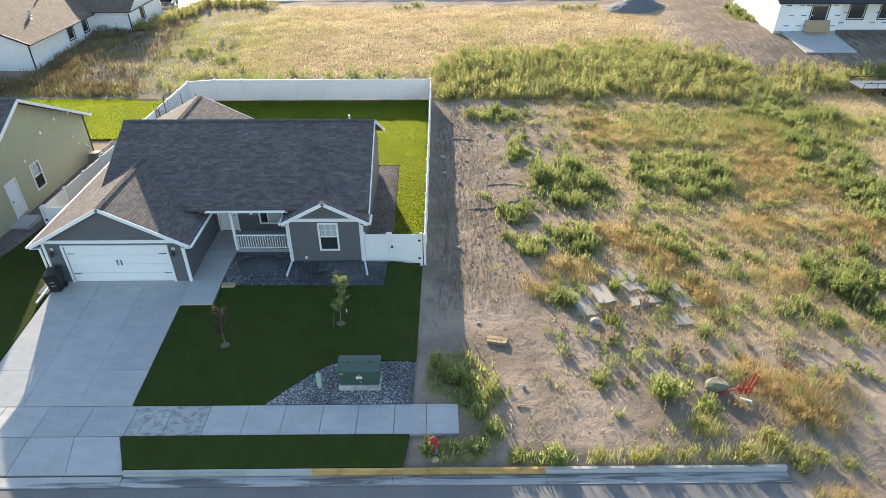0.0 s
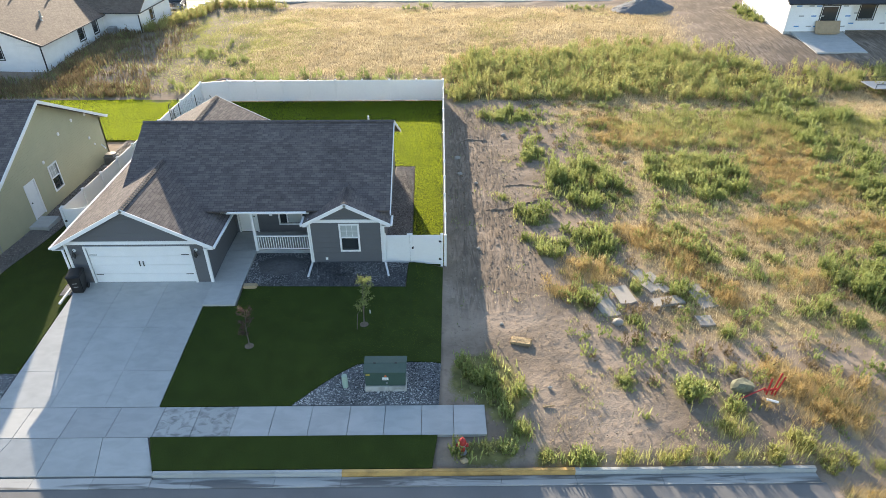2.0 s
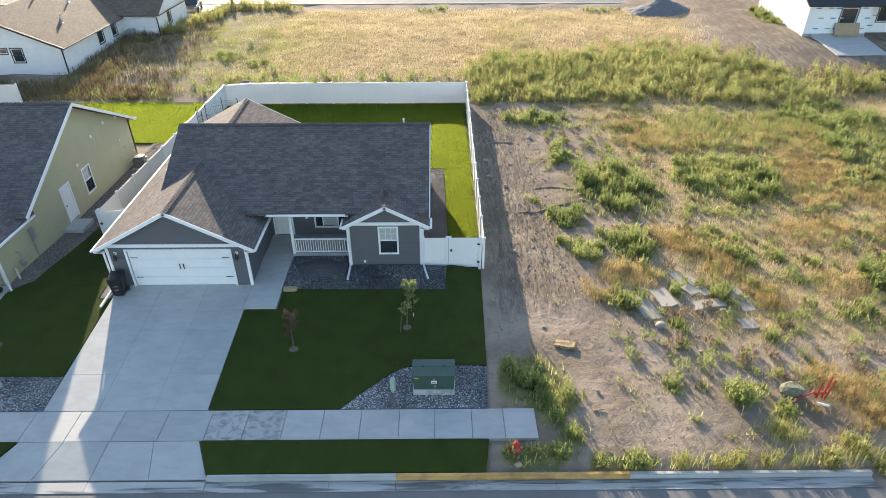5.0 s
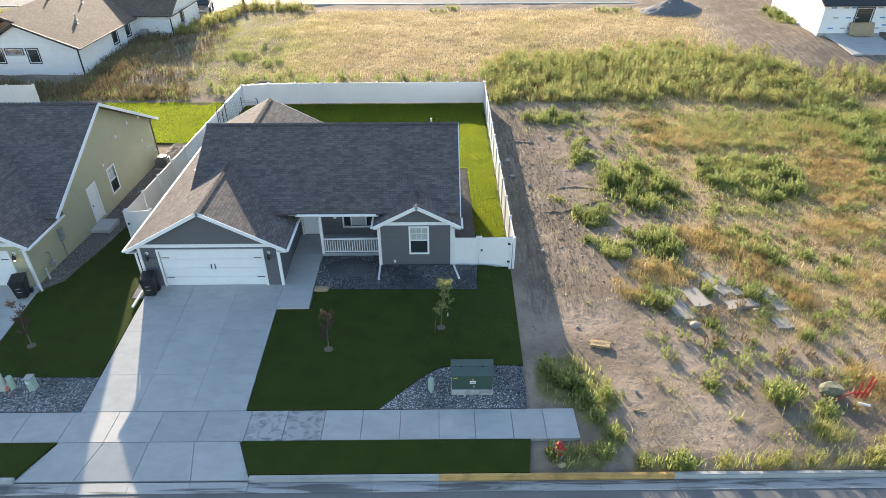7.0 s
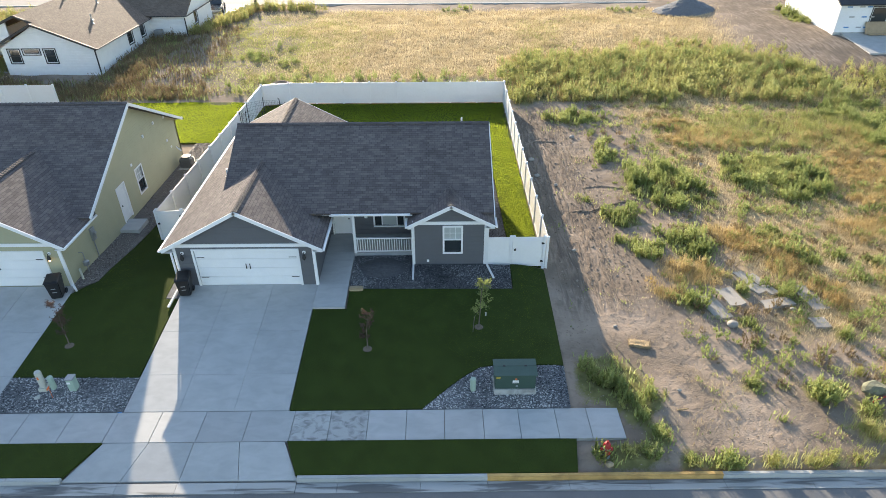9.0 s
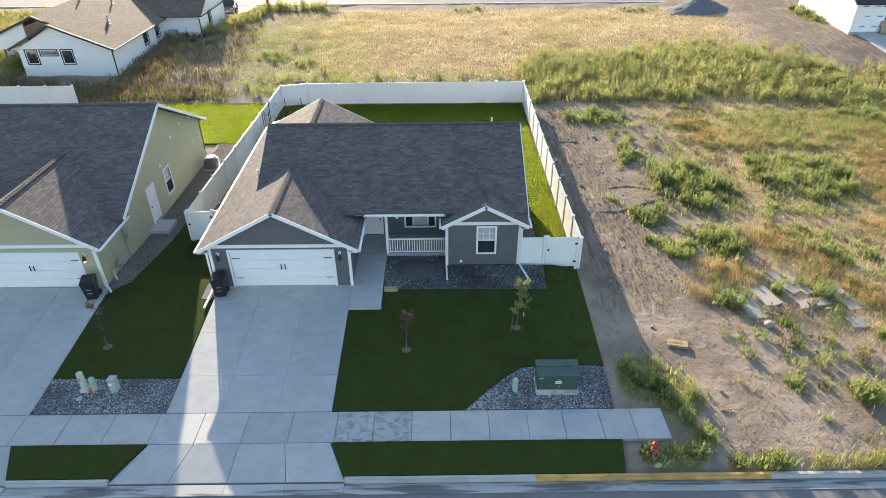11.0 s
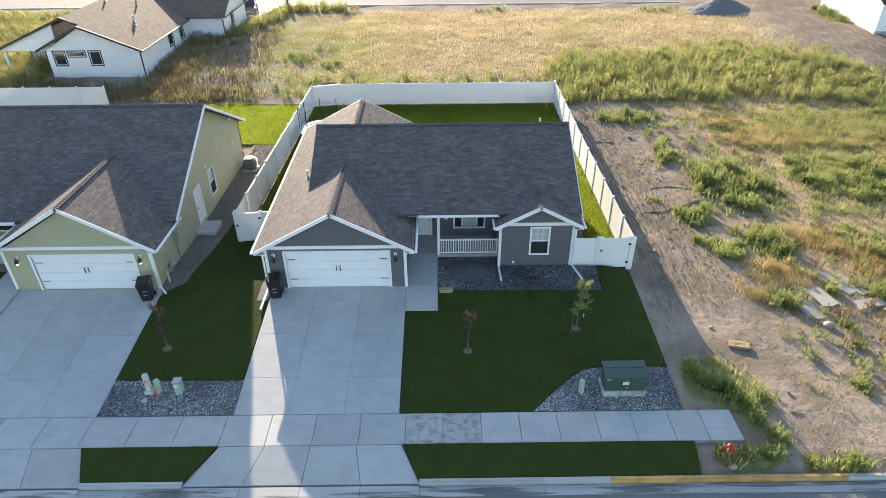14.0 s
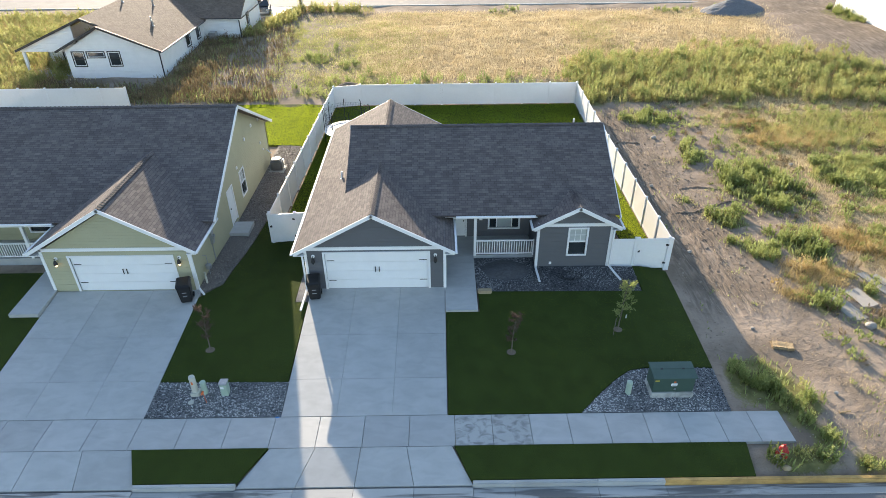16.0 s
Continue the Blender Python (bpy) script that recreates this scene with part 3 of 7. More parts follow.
def sheet(name, outline, mt, label, category, lift=0.03, step=0.5, thick=0.10, kind="structure"):
    """A sheet laid over the land inside a plan outline, with edges that go down into the soil."""
    bm = bmesh.new()
    x0, x1 = min(p[0] for p in outline), max(p[0] for p in outline)
    y0, y1 = min(p[1] for p in outline), max(p[1] for p in outline)
    f = bm.faces.new([bm.verts.new((x, y, 0)) for x, y in outline])
    if f.normal.z < 0:
        f.normal_flip()
    for lo, hi, n in ((x0, x1, Vector((1, 0, 0))), (y0, y1, Vector((0, 1, 0)))):
        c = math.floor(lo / step) * step + step
        while c < hi:
            bmesh.ops.bisect_plane(bm, geom=list(bm.verts) + list(bm.edges) + list(bm.faces), plane_co=n * c, plane_no=n)
            c += step
    ret = bmesh.ops.extrude_face_region(bm, geom=list(bm.faces))
    low = [v for v in ret["geom"] if isinstance(v, bmesh.types.BMVert)]
    ids = set(low)
    for v in bm.verts:
        z = G(v.co.x, v.co.y) + lift
        v.co.z = z if v in ids else z - thick
    bmesh.ops.recalc_face_normals(bm, faces=list(bm.faces))
    return single(name, bm, mt, label, category, kind=kind)


# ---------------------------------------------------------------- street, kerb, pavements
bm = bmesh.new()
box(bm, -400, 30.3, -40, -1.98, -0.46, -0.31)
single("road", bm, M["asphalt"], "grey asphalt street in house shade", "road", kind="structure")
bm = bmesh.new()
box(bm, -400, 400, 73.5, 84.0, 0.5, 1.06)
single("road", bm, M["asphalt"], "pale asphalt street beyond the field", "road", kind="structure")
bm = bmesh.new()
box(bm, -400, 400, 73.2, 73.45, 0.5, 1.10)
single("far_kerb", bm, M["concrete"], "concrete kerb of the far street", "kerb", kind="structure")

pavement = thing("pavement", "pale concrete pavement of square slabs", "pavement", kind="structure")
JOINTS = [5.99, 7.40, 8.85, 10.315, 11.77, 13.25, 14.62, 16.04, 17.27, 18.51]
LEFT = [5.99 - 1.72 * i for i in range(24)]


def slab(parent, name, xa, xb, ya, yb, za, zb, mt, skew=(0, 0), t=0.14, gap=0.008):
    """One concrete slab with eased edges; za and zb are its heights at its near and far edge."""
    bm = hexa(bmesh.new(), [(xa + gap, ya + gap, za - t), (xb - gap, ya + gap, za - t), (xb + skew[1] - gap, yb - gap, zb - t), (xa + skew[0] + gap, yb - gap, zb - t),
                            (xa + gap, ya + gap, za), (xb - gap, ya + gap, za), (xb + skew[1] - gap, yb - gap, zb), (xa + skew[0] + gap, yb - gap, zb)])
    bmesh.ops.bevel(bm, geom=[e for e in bm.edges if e.verts[0].co.z > min(za, zb) - t * 0.5 and e.verts[1].co.z > min(za, zb) - t * 0.5], offset=0.008, segments=1, affect="EDGES")
    return part(name, bm, mt, parent)


for i, (a, b) in enumerate(zip(JOINTS, JOINTS[1:])):
    slab(pavement, "slab", a, b, 0, 1.485, 0.0, 0.0, M["concrete_stained"] if i < 2 else M["concrete"])
for b, a in zip(LEFT, LEFT[1:]):
    slab(pavement, "slab", a, b, 0, 1.485, 0.0, 0.0, M["concrete"])


def driveway(x0, x1, top, flare_l, flare_r, cols):
    d = thing("driveway", "pale broomed concrete driveway in jointed slabs", "driveway", kind="structure")
    rows = [1.50, 3.35, 5.85, 8.96]
    z = lambda y: top * (y - 1.5) / 7.43
    for ya, yb in zip(rows, rows[1:]):
        for k in range(cols):
            slab(d, "slab", x0 + (x1 - x0) * k / cols, x0 + (x1 - x0) * (k + 1) / cols, ya, yb, z(ya), z(yb), M["concrete"], gap=0.003)
    # flared apron down to the gutter
    n = 4
    for k in range(n):
        a0, a1 = x0 - flare_l + (x1 - x0 + flare_l + flare_r) * k / n, x0 - flare_l + (x1 - x0 + flare_l + flare_r) * (k + 1) / n
        b0, b1 = x0 - 0.1 + (x1 - x0 + 0.25) * k / n, x0 - 0.1 + (x1 - x0 + 0.25) * (k + 1) / n
        slab(d, "slab", a0, a1, -1.50, -0.005, -0.25, 0.0, M["concrete"], skew=(b0 - a0, b1 - a1))
    return d


driveway(-0.72, 5.72, 0.67, 1.0, 0.85, 3)
driveway(-12.92, -6.0, 0.67, 0.8, 0.75, 3)

kerb = thing("kerb", "concrete kerb and gutter, partly painted yellow", "kerb", kind="structure")


def kerb_piece(xa, xb, low):
    top = -0.24 if low else -0.125
    if not low:
        bm = hexa(bmesh.new(), [(xa, -1.56, -0.45), (xb, -1.56, -0.45), (xb, -1.38, -0.45), (xa, -1.38, -0.45), (xa, -1.53, top), (xb, -1.53, top), (xb, -1.38, top), (xa, -1.38, top)])
        bmesh.ops.bevel(bm, geom=[e for e in bm.edges if min(v.co.z for v in e.verts) > -0.2], offset=0.025, segments=2, affect="EDGES")
        part("kerb_stone", bm, M["kerb_yellow"] if 13.2 < (xa + xb) / 2 < 21.6 else M["concrete"], kerb)
    bm = hexa(bmesh.new(), [(xa + .006, -2.0, -0.46), (xb - .006, -2.0, -0.46), (xb - .006, -1.57, -0.46), (xa + .006, -1.57, -0.46), (xa + .006, -2.0, -0.285), (xb - .006, -2.0, -0.285), (xb - .006, -1.57, -0.325 if not low else -0.27), (xa + .006, -1.57, -0.325 if not low else -0.27)])
    part("gutter", bm, M["gutter_stained"], kerb)


edges = [-46, -43, -40, -37, -34, -31, -28, -25, -22, -19, -16, -13.8, -10.5, -8.0, -5.28, -3.6, -1.72, 0.3, 2.4, 4.5, 6.56, 8.0, 10.9, 13.25, 16.1, 18.9, 21.55, 24.6, 27.5, 30.15]
for a, b in zip(edges, edges[1:]):
    kerb_piece(a, b, (-13.9 < a and b < -5.2) or (-1.8 < a and b < 6.6))

# lawns and gravel beds
sheet("lawn", [(5.75, 1.5), (10.9, 1.5), (12.0, 2.6), (12.75, 3.25), (13.3, 3.6), (13.9, 3.72), (16.8, 3.75), (16.95, 10.55), (15.2, 10.55), (15.15, 8.5), (7.3, 8.6), (7.3, 7.2), (5.75, 7.2)], M["sod"], "short dark green front lawn", "lawn")
sheet("lawn", [(5.95, -0.01), (6.5, -1.37), (16.45, -1.37), (16.65, -0.01)], M["sod"], "strip of mown green grass beside the kerb", "lawn", step=0.4)
sheet("lawn", [(-5.85, -0.01), (-5.3, -1.37), (-1.7, -1.37), (-0.87, -0.01)], M["sod"], "strip of mown green grass beside the kerb", "lawn", step=0.4)
sheet("lawn", [(-40, -0.01), (-40, -1.37), (-13.8, -1.37), (-13.1, -0.01)], M["sod"], "strip of mown green grass beside the kerb", "lawn", step=1.0)
sheet("lawn", [(-5.98, 3.28), (-0.76, 3.2), (-0.76, 8.0), (-1.35, 8.0), (-1.35, 13.7), (-3.7, 13.75), (-3.7, 23.0), (-4.4, 21), (-4.6, 15.5), (-4.8, 12.5), (-5.1, 9.4), (-6.0, 8.4)], M["sod"], "mown green lawn between two driveways", "lawn")
sheet("lawn", [(-40, 1.5), (-12.95, 1.5), (-12.95, 7.2), (-14.3, 7.2), (-14.3, 10.6), (-40, 10.6)], M["sod"], "short dark green front lawn", "lawn", step=1.0)
sheet("lawn", [(15.35, 10.75), (16.98, 10.75), (17.1, 35.85), (-3.3, 35.85), (-3.5, 13.9), (-1.35, 13.9), (-1.35, 23.2), (13, 23.2), (13, 22.6), (15.2, 22.6)], M["sod"], "bright green back lawn inside the fence", "lawn")
sheet("lawn", [(-20.5, 27.4), (-3.75, 27.4), (-3.6, 36.4), (-20.5, 36.4)], M["sod"], "bright green back lawn of the neighbour", "lawn", step=1.0)
sheet("gravel_bed", [(10.93, 1.5), (16.7, 1.5), (16.8, 3.7), (13.9, 3.68), (13.3, 3.56), (12.75, 3.2), (12.0, 2.55)], M["gravel_grey"], "grey river gravel round a utility box", "gravel", 0.025)
sheet("gravel_bed", [(-6.0, 1.5), (-0.74, 1.5), (-0.74, 3.18), (-5.95, 3.25)], M["gravel_grey"], "grey river gravel round utility pedestals", "gravel", 0.025)
sheet("gravel_bed", [(7.25, 8.63), (15.1, 8.53), (15.18, 10.5), (13.9, 10.6), (13.9, 10.8), (10.3, 10.8), (10.3, 11.6), (7.25, 11.6)], M["gravel_dark"], "dark grey gravel bed before the porch", "gravel", 0.025)
sheet("gravel_bed", [(13.9, 10.75), (15.3, 10.75), (15.15, 22.55), (13.9, 22.55)], M["gravel_brown"], "brown gravel border along the side wall", "gravel", 0.025)
sheet("gravel_bed", [(-6.35, 8.45), (-5.15, 9.4), (-4.85, 12.5), (-4.65, 15.5), (-4.45, 21), (-3.75, 23.1), (-3.75, 27.35), (-6.3, 27.35)], M["gravel_brown"], "brown gravel border along the side wall", "gravel", 0.025)
sheet("gravel_bed", [(-1.33, 8.05), (-0.72, 8.05), (-0.72, 13.6), (-1.33, 13.6)], M["gravel_grey"], "grey gravel border beside the garage", "gravel", 0.025)
for xa, ya, yb in ((5.73, 7.2, 8.95), (5.73, 8.95, 11.55)):
    bm = hexa(bmesh.new(), [(xa, ya, 0.3), (7.22, ya, 0.3), (7.22, yb, 0.3), (xa, yb, 0.3), (xa, ya, 0.60 + 0.04 * (ya - 7.2)), (7.22, ya, 0.60 + 0.04 * (ya - 7.2)), (7.22, yb - 0.01, 0.60 + 0.04 * (yb - 7.2)), (xa, yb - 0.01, 0.60 + 0.04 * (yb - 7.2))])
    single("front_walk", bm, M["concrete"], "pale concrete walk to the front porch", "path", kind="structure")
bm = hexa(bmesh.new(), [(-14.3, 7.2, 0.3), (-12.95, 7.2, 0.3), (-12.95, 11.6, 0.3), (-14.3, 11.6, 0.3), (-14.3, 7.2, 0.68), (-12.95, 7.2, 0.68), (-12.95, 11.6, 0.86), (-14.3, 11.6, 0.86)])
single("front_walk", bm, M["concrete"], "pale concrete walk to the neighbour's porch", "path", kind="structure")
bm = box(bmesh.new(), -6.2, -5.15, 14.3, 15.6, 0.2, 0.62)
single("door_step", bm, M["concrete"], "small concrete landing outside a side door", "step", kind="structure")


# ---------------------------------------------------------------- houses
def window(parent, a, d, s0, s1, z0, z1, out, trim=0.09, trim_mat=None, blind=0.5, grid=True, rail=True):
    """A sash window in a wall that starts at plan point a and runs along d; out is the wall's outward normal."""
    tm = trim_mat or M["white"]
    a, d, out = Vector((*a, 0)), Vector((*d, 0)), Vector((*out, 0))

    def block(bm, u0, u1, lo, hi, deep, proud):
        c = [a + d * u0 - out * deep, a + d * u1 - out * deep, a + d * u1 + out * proud, a + d * u0 + out * proud]
        if (c[1] - c[0]).cross(c[3] - c[0]).z < 0:
            c = [c[1], c[0], c[3], c[2]]
        return hexa(bm, [(p.x, p.y, lo) for p in c] + [(p.x, p.y, hi) for p in c])
    fr = bmesh.new()
    for u0, u1, lo, hi in ((s0 - trim, s0, z0 - trim, z1 + trim), (s1, s1 + trim, z0 - trim, z1 + trim), (s0, s1, z1, z1 + trim), (s0, s1, z0 - trim, z0)):
        block(fr, u0, u1, lo, hi, 0.06, 0.035)
    win = part("window", fr, tm, parent)
    mid = (z0 + z1) / 2
    if rail:
        part("sash_rail", block(bmesh.new(), s0, s1, mid - 0.03, mid + 0.03, 0.05, 0.012), tm, win)
    if trim_mat:
        for u0, u1, lo, hi in ((s0, s0 + 0.06, z0, z1), (s1 - 0.06, s1, z0, z1), (s0 + 0.06, s1 - 0.06, z1 - 0.06, z1), (s0 + 0.06, s1 - 0.06, z0, z0 + 0.06)):
            part("sash", block(bmesh.new(), u0, u1, lo, hi, 0.045, 0.005), M["white"], win, "white window sash")
    if grid:
        for k in (1, 2):
            u = s0 + (s1 - s0) * k / 3
            part("muntin", block(bmesh.new(), u - 0.011, u + 0.011, mid, z1, 0.045, -0.035), tm, win)
        part("muntin", block(bmesh.new(), s0, s1, (mid + z1) / 2 - 0.011, (mid + z1) / 2 + 0.011, 0.046, -0.036), tm, win)
    part("pane", block(bmesh.new(), s0, s1, z0, z1, 0.065, -0.05), M["glass"], win, "dark reflecting glass")
    if blind:
        part("blind", block(bmesh.new(), s0, s1, z1 - (z1 - z0) * blind, z1, 0.049, -0.0485), M["blind"], win, "pale drawn blind")
    return win


def garage_door(parent, x0, x1, y, z0, z1):
    """A sectional door, its panels lapped, with black strap hinges and pulls."""
    n = 4
    h = (z1 - z0) / n
    door = part("garage_door", box(bmesh.new(), x0, x1, y + 0.04, y + 0.07, z0, z1), M["white"], parent, "white sectional garage door")
    for k in range(n):
        bm = hexa(bmesh.new(), [(x0, y + 0.004, z0 + k * h), (x1, y + 0.004, z0 + k * h), (x1, y + 0.039, z0 + k * h), (x0, y + 0.039, z0 + k * h),
                  (x0, y, z0 + (k + 1) * h - 0.006), (x1, y, z0 + (k + 1) * h - 0.006), (x1, y + 0.039, z0 + (k + 1) * h - 0.006), (x0, y + 0.039, z0 + (k + 1) * h - 0.006)])
        part("door_panel", bm, M["white"], door)
    for zz in (z0 + 0.47, z1 - 0.42):
        for xa, xb in ((x0 + 0.06, x0 + 0.42), (x1 - 0.42, x1 - 0.06)):
            bm = box(bmesh.new(), xa, xb, y - 0.014, y - 0.003, zz - 0.02, zz + 0.02)
            bmesh.ops.bevel(bm, geom=list(bm.edges), offset=0.006, segments=1, affect="EDGES")
            part("strap_hinge", bm, M["black"], door, "black strap hinge")
    for dx in (-0.09, 0.09):
        bm = bmesh.new()
        xm = (x0 + x1) / 2 + dx
        box(bm, xm - 0.018, xm + 0.018, y - 0.045, y - 0.025, z0 + 0.95, z0 + 1.23)
        box(bm, xm - 0.018, xm + 0.018, y - 0.03, y - 0.001, z0 + 0.95, z0 + 0.985)
        box(bm, xm - 0.018, xm + 0.018, y - 0.03, y - 0.001, z0 + 1.195, z0 + 1.23)
        part("pull_handle", bm, M["black"], door, "black pull handle")
    fr = bmesh.new()
    box(fr, x0 - 0.10, x0, y - 0.09, y + 0.05, z0, z1 + 0.09)
    box(fr, x1, x1 + 0.10, y - 0.09, y + 0.05, z0, z1 + 0.09)
    box(fr, x0, x1, y - 0.09, y + 0.05, z1, z1 + 0.09)
    part("door_frame", fr, M["white"], door)
    return door


def wall_lamp(x, y, z, lit):
    """A black coach lamp under a gooseneck, on its round white plate."""
    t = thing("wall_lamp", "black outdoor coach lamp with a " + ("lit warm bulb" if lit else "dark glass shade"), "lamp", (x, y, z), "garage wall lamps")
    bm = bmesh.new()
    tube(bm, (x, y, z + 0.12), (x, y - 0.03, z + 0.12), 0.085, 0.08, 14)
    part("back_plate", bm, M["white"], t)
    bm = bmesh.new()
    tube(bm, (x, y - 0.02, z + 0.12), (x, y - 0.13, z + 0.17), 0.018, 0.018, 8)
    tube(bm, (x, y - 0.13, z + 0.17), (x, y - 0.15, z + 0.06), 0.018, 0.02, 8)
    part("arm", bm, M["black"], t)
    part("shade", lathe(bmesh.new(), [(0.02, 0.10), (0.05, 0.07), (0.085, -0.04), (0.095, -0.12), (0.08, -0.12)], 14, (x, y - 0.15, z)), M["black"], t)
    part("bulb", lathe(bmesh.new(), [(0.02, -0.11), (0.05, -0.14), (0.055, -0.19), (0.03, -0.23)], 12, (x, y - 0.15, z)), M["lamp_glow"] if lit else M["glass"], t, "glowing warm bulb" if lit else "dark glass")


def gable_front(h, xa, xb, xm, y, z_eave, z_apex, siding, rake_y):
    """The triangle of a gable wall with its frieze board, rake boards and soffits."""
    bm = bmesh.new()
    v = [bm.verts.new(p) for p in ((xa, y, z_eave), (xb, y, z_eave), (xm, y, z_apex - 0.12), (xa, y + 0.15, z_eave), (xb, y + 0.15, z_eave), (xm, y + 0.15, z_apex - 0.12))]
    for f in ((0, 1, 2), (5, 4, 3), (0, 3, 4, 1), (1, 4, 5, 2), (2, 5, 3, 0)):
        bm.faces.new([v[i] for i in f])
    part("gable_wall", bm, siding, h)
    part("frieze_board", box(bmesh.new(), xa - 0.02, xb + 0.02, y - 0.035, y + 0.1, z_eave - 0.02, z_eave + 0.15), M["white"], h, "white frieze board")


def rake(h, p, q, deep=0.17):
    part("rake_board", beam(bmesh.new(), p, q, 0.05, deep), M["white"], h, "white rake board")


def gutter(h, p, q, mt=None):
    p, q = Vector(p), Vector(q)
    bm = beam(bmesh.new(), p, q, 0.10, 0.095)
    bmesh.ops.bevel(bm, geom=list(bm.edges), offset=0.012, segments=1, affect="EDGES")
    part("gutter", bm, mt or M["white"], h, "white eave gutter")


def downspout(h, x, y, z0, z1, foot):
    bm = bmesh.new()
    box(bm, x - 0.04, x + 0.04, y - 0.035, y + 0.035, z0 + 0.12, z1)
    part("downspout", bm, M["white"], h, "white downspout")
    bm = bmesh.new()
    beam(bm, (x, y - 0.02, z0 + 0.16), (x + foot[0], y + foot[1], G(x + foot[0], y + foot[1]) + 0.16), 0.09, 0.07)
    part("downspout_foot", bm, M["white"], h, "white downspout extension on the ground")


def ridge_caps(h, p, q, mt, n):
    """Overlapping cap shingles folded over a ridge or hip."""
    p, q = Vector(p), Vector(q)
    bm = bmesh.new()
    d = (q - p) / n
    side = d.cross(Vector((0, 0, 1))).normalized()
    for k in range(n):
        a, b = p + d * k, p + d * (k + 1.15)
        for s in (-1, 1):
            lo = side * (0.16 * s) - Vector((0, 0, 0.07))
            up = Vector((0, 0, 0.035))
            q4 = [a + up * 1.4, b + up * 0.6, b + lo + up * 0.6, a + lo + up * 1.4]
            bm.faces.new([bm.verts.new(v) for v in (q4 if s < 0 else q4[::-1])])
    lay = bm.loops.layers.uv.new("UVMap")
    for f in bm.faces:
        for lp in f.loops:
            lp[lay].uv = (lp.vert.co.x + lp.vert.co.y, lp.vert.co.z * 2)
    part("ridge_cap", bm, mt, h)


def vent_pipe(h, x, y, z, tall=0.35, r=0.05, mt=None):
    bm = lathe(bmesh.new(), [(r * 2.6, -0.12), (r * 2.4, -0.02), (r * 1.1, 0.03), (r, 0.05), (r, tall), (r * 0.8, tall)], 12, (x, y, z))
    part("vent_pipe", bm, mt or M["white"], h, "small roof vent pipe")


def railing(x0, x1, y, z, parent):
    bm = bmesh.new()
    box(bm, x0, x1, y - 0.04, y + 0.04, z + 0.84, z + 0.91)
    part("top_rail", bm, M["white"], parent)
    part("bottom_rail", box(bmesh.new(), x0, x1, y - 0.03, y + 0.03, z + 0.08, z + 0.14), M["white"], parent)
    n = max(2, int((x1 - x0) / 0.125))
    me = None
    for k in range(n):
        x = x0 + (x1 - x0) * (k + 0.5) / n
        if me is None:
            b = part("baluster", box(bmesh.new(), -0.018, 0.018, -0.018, 0.018, z + 0.14, z + 0.84), M["white"], parent)
            me = b.data
        else:
            b = new("baluster", me)
            b.parent = parent
        b.location = (x, y, 0)


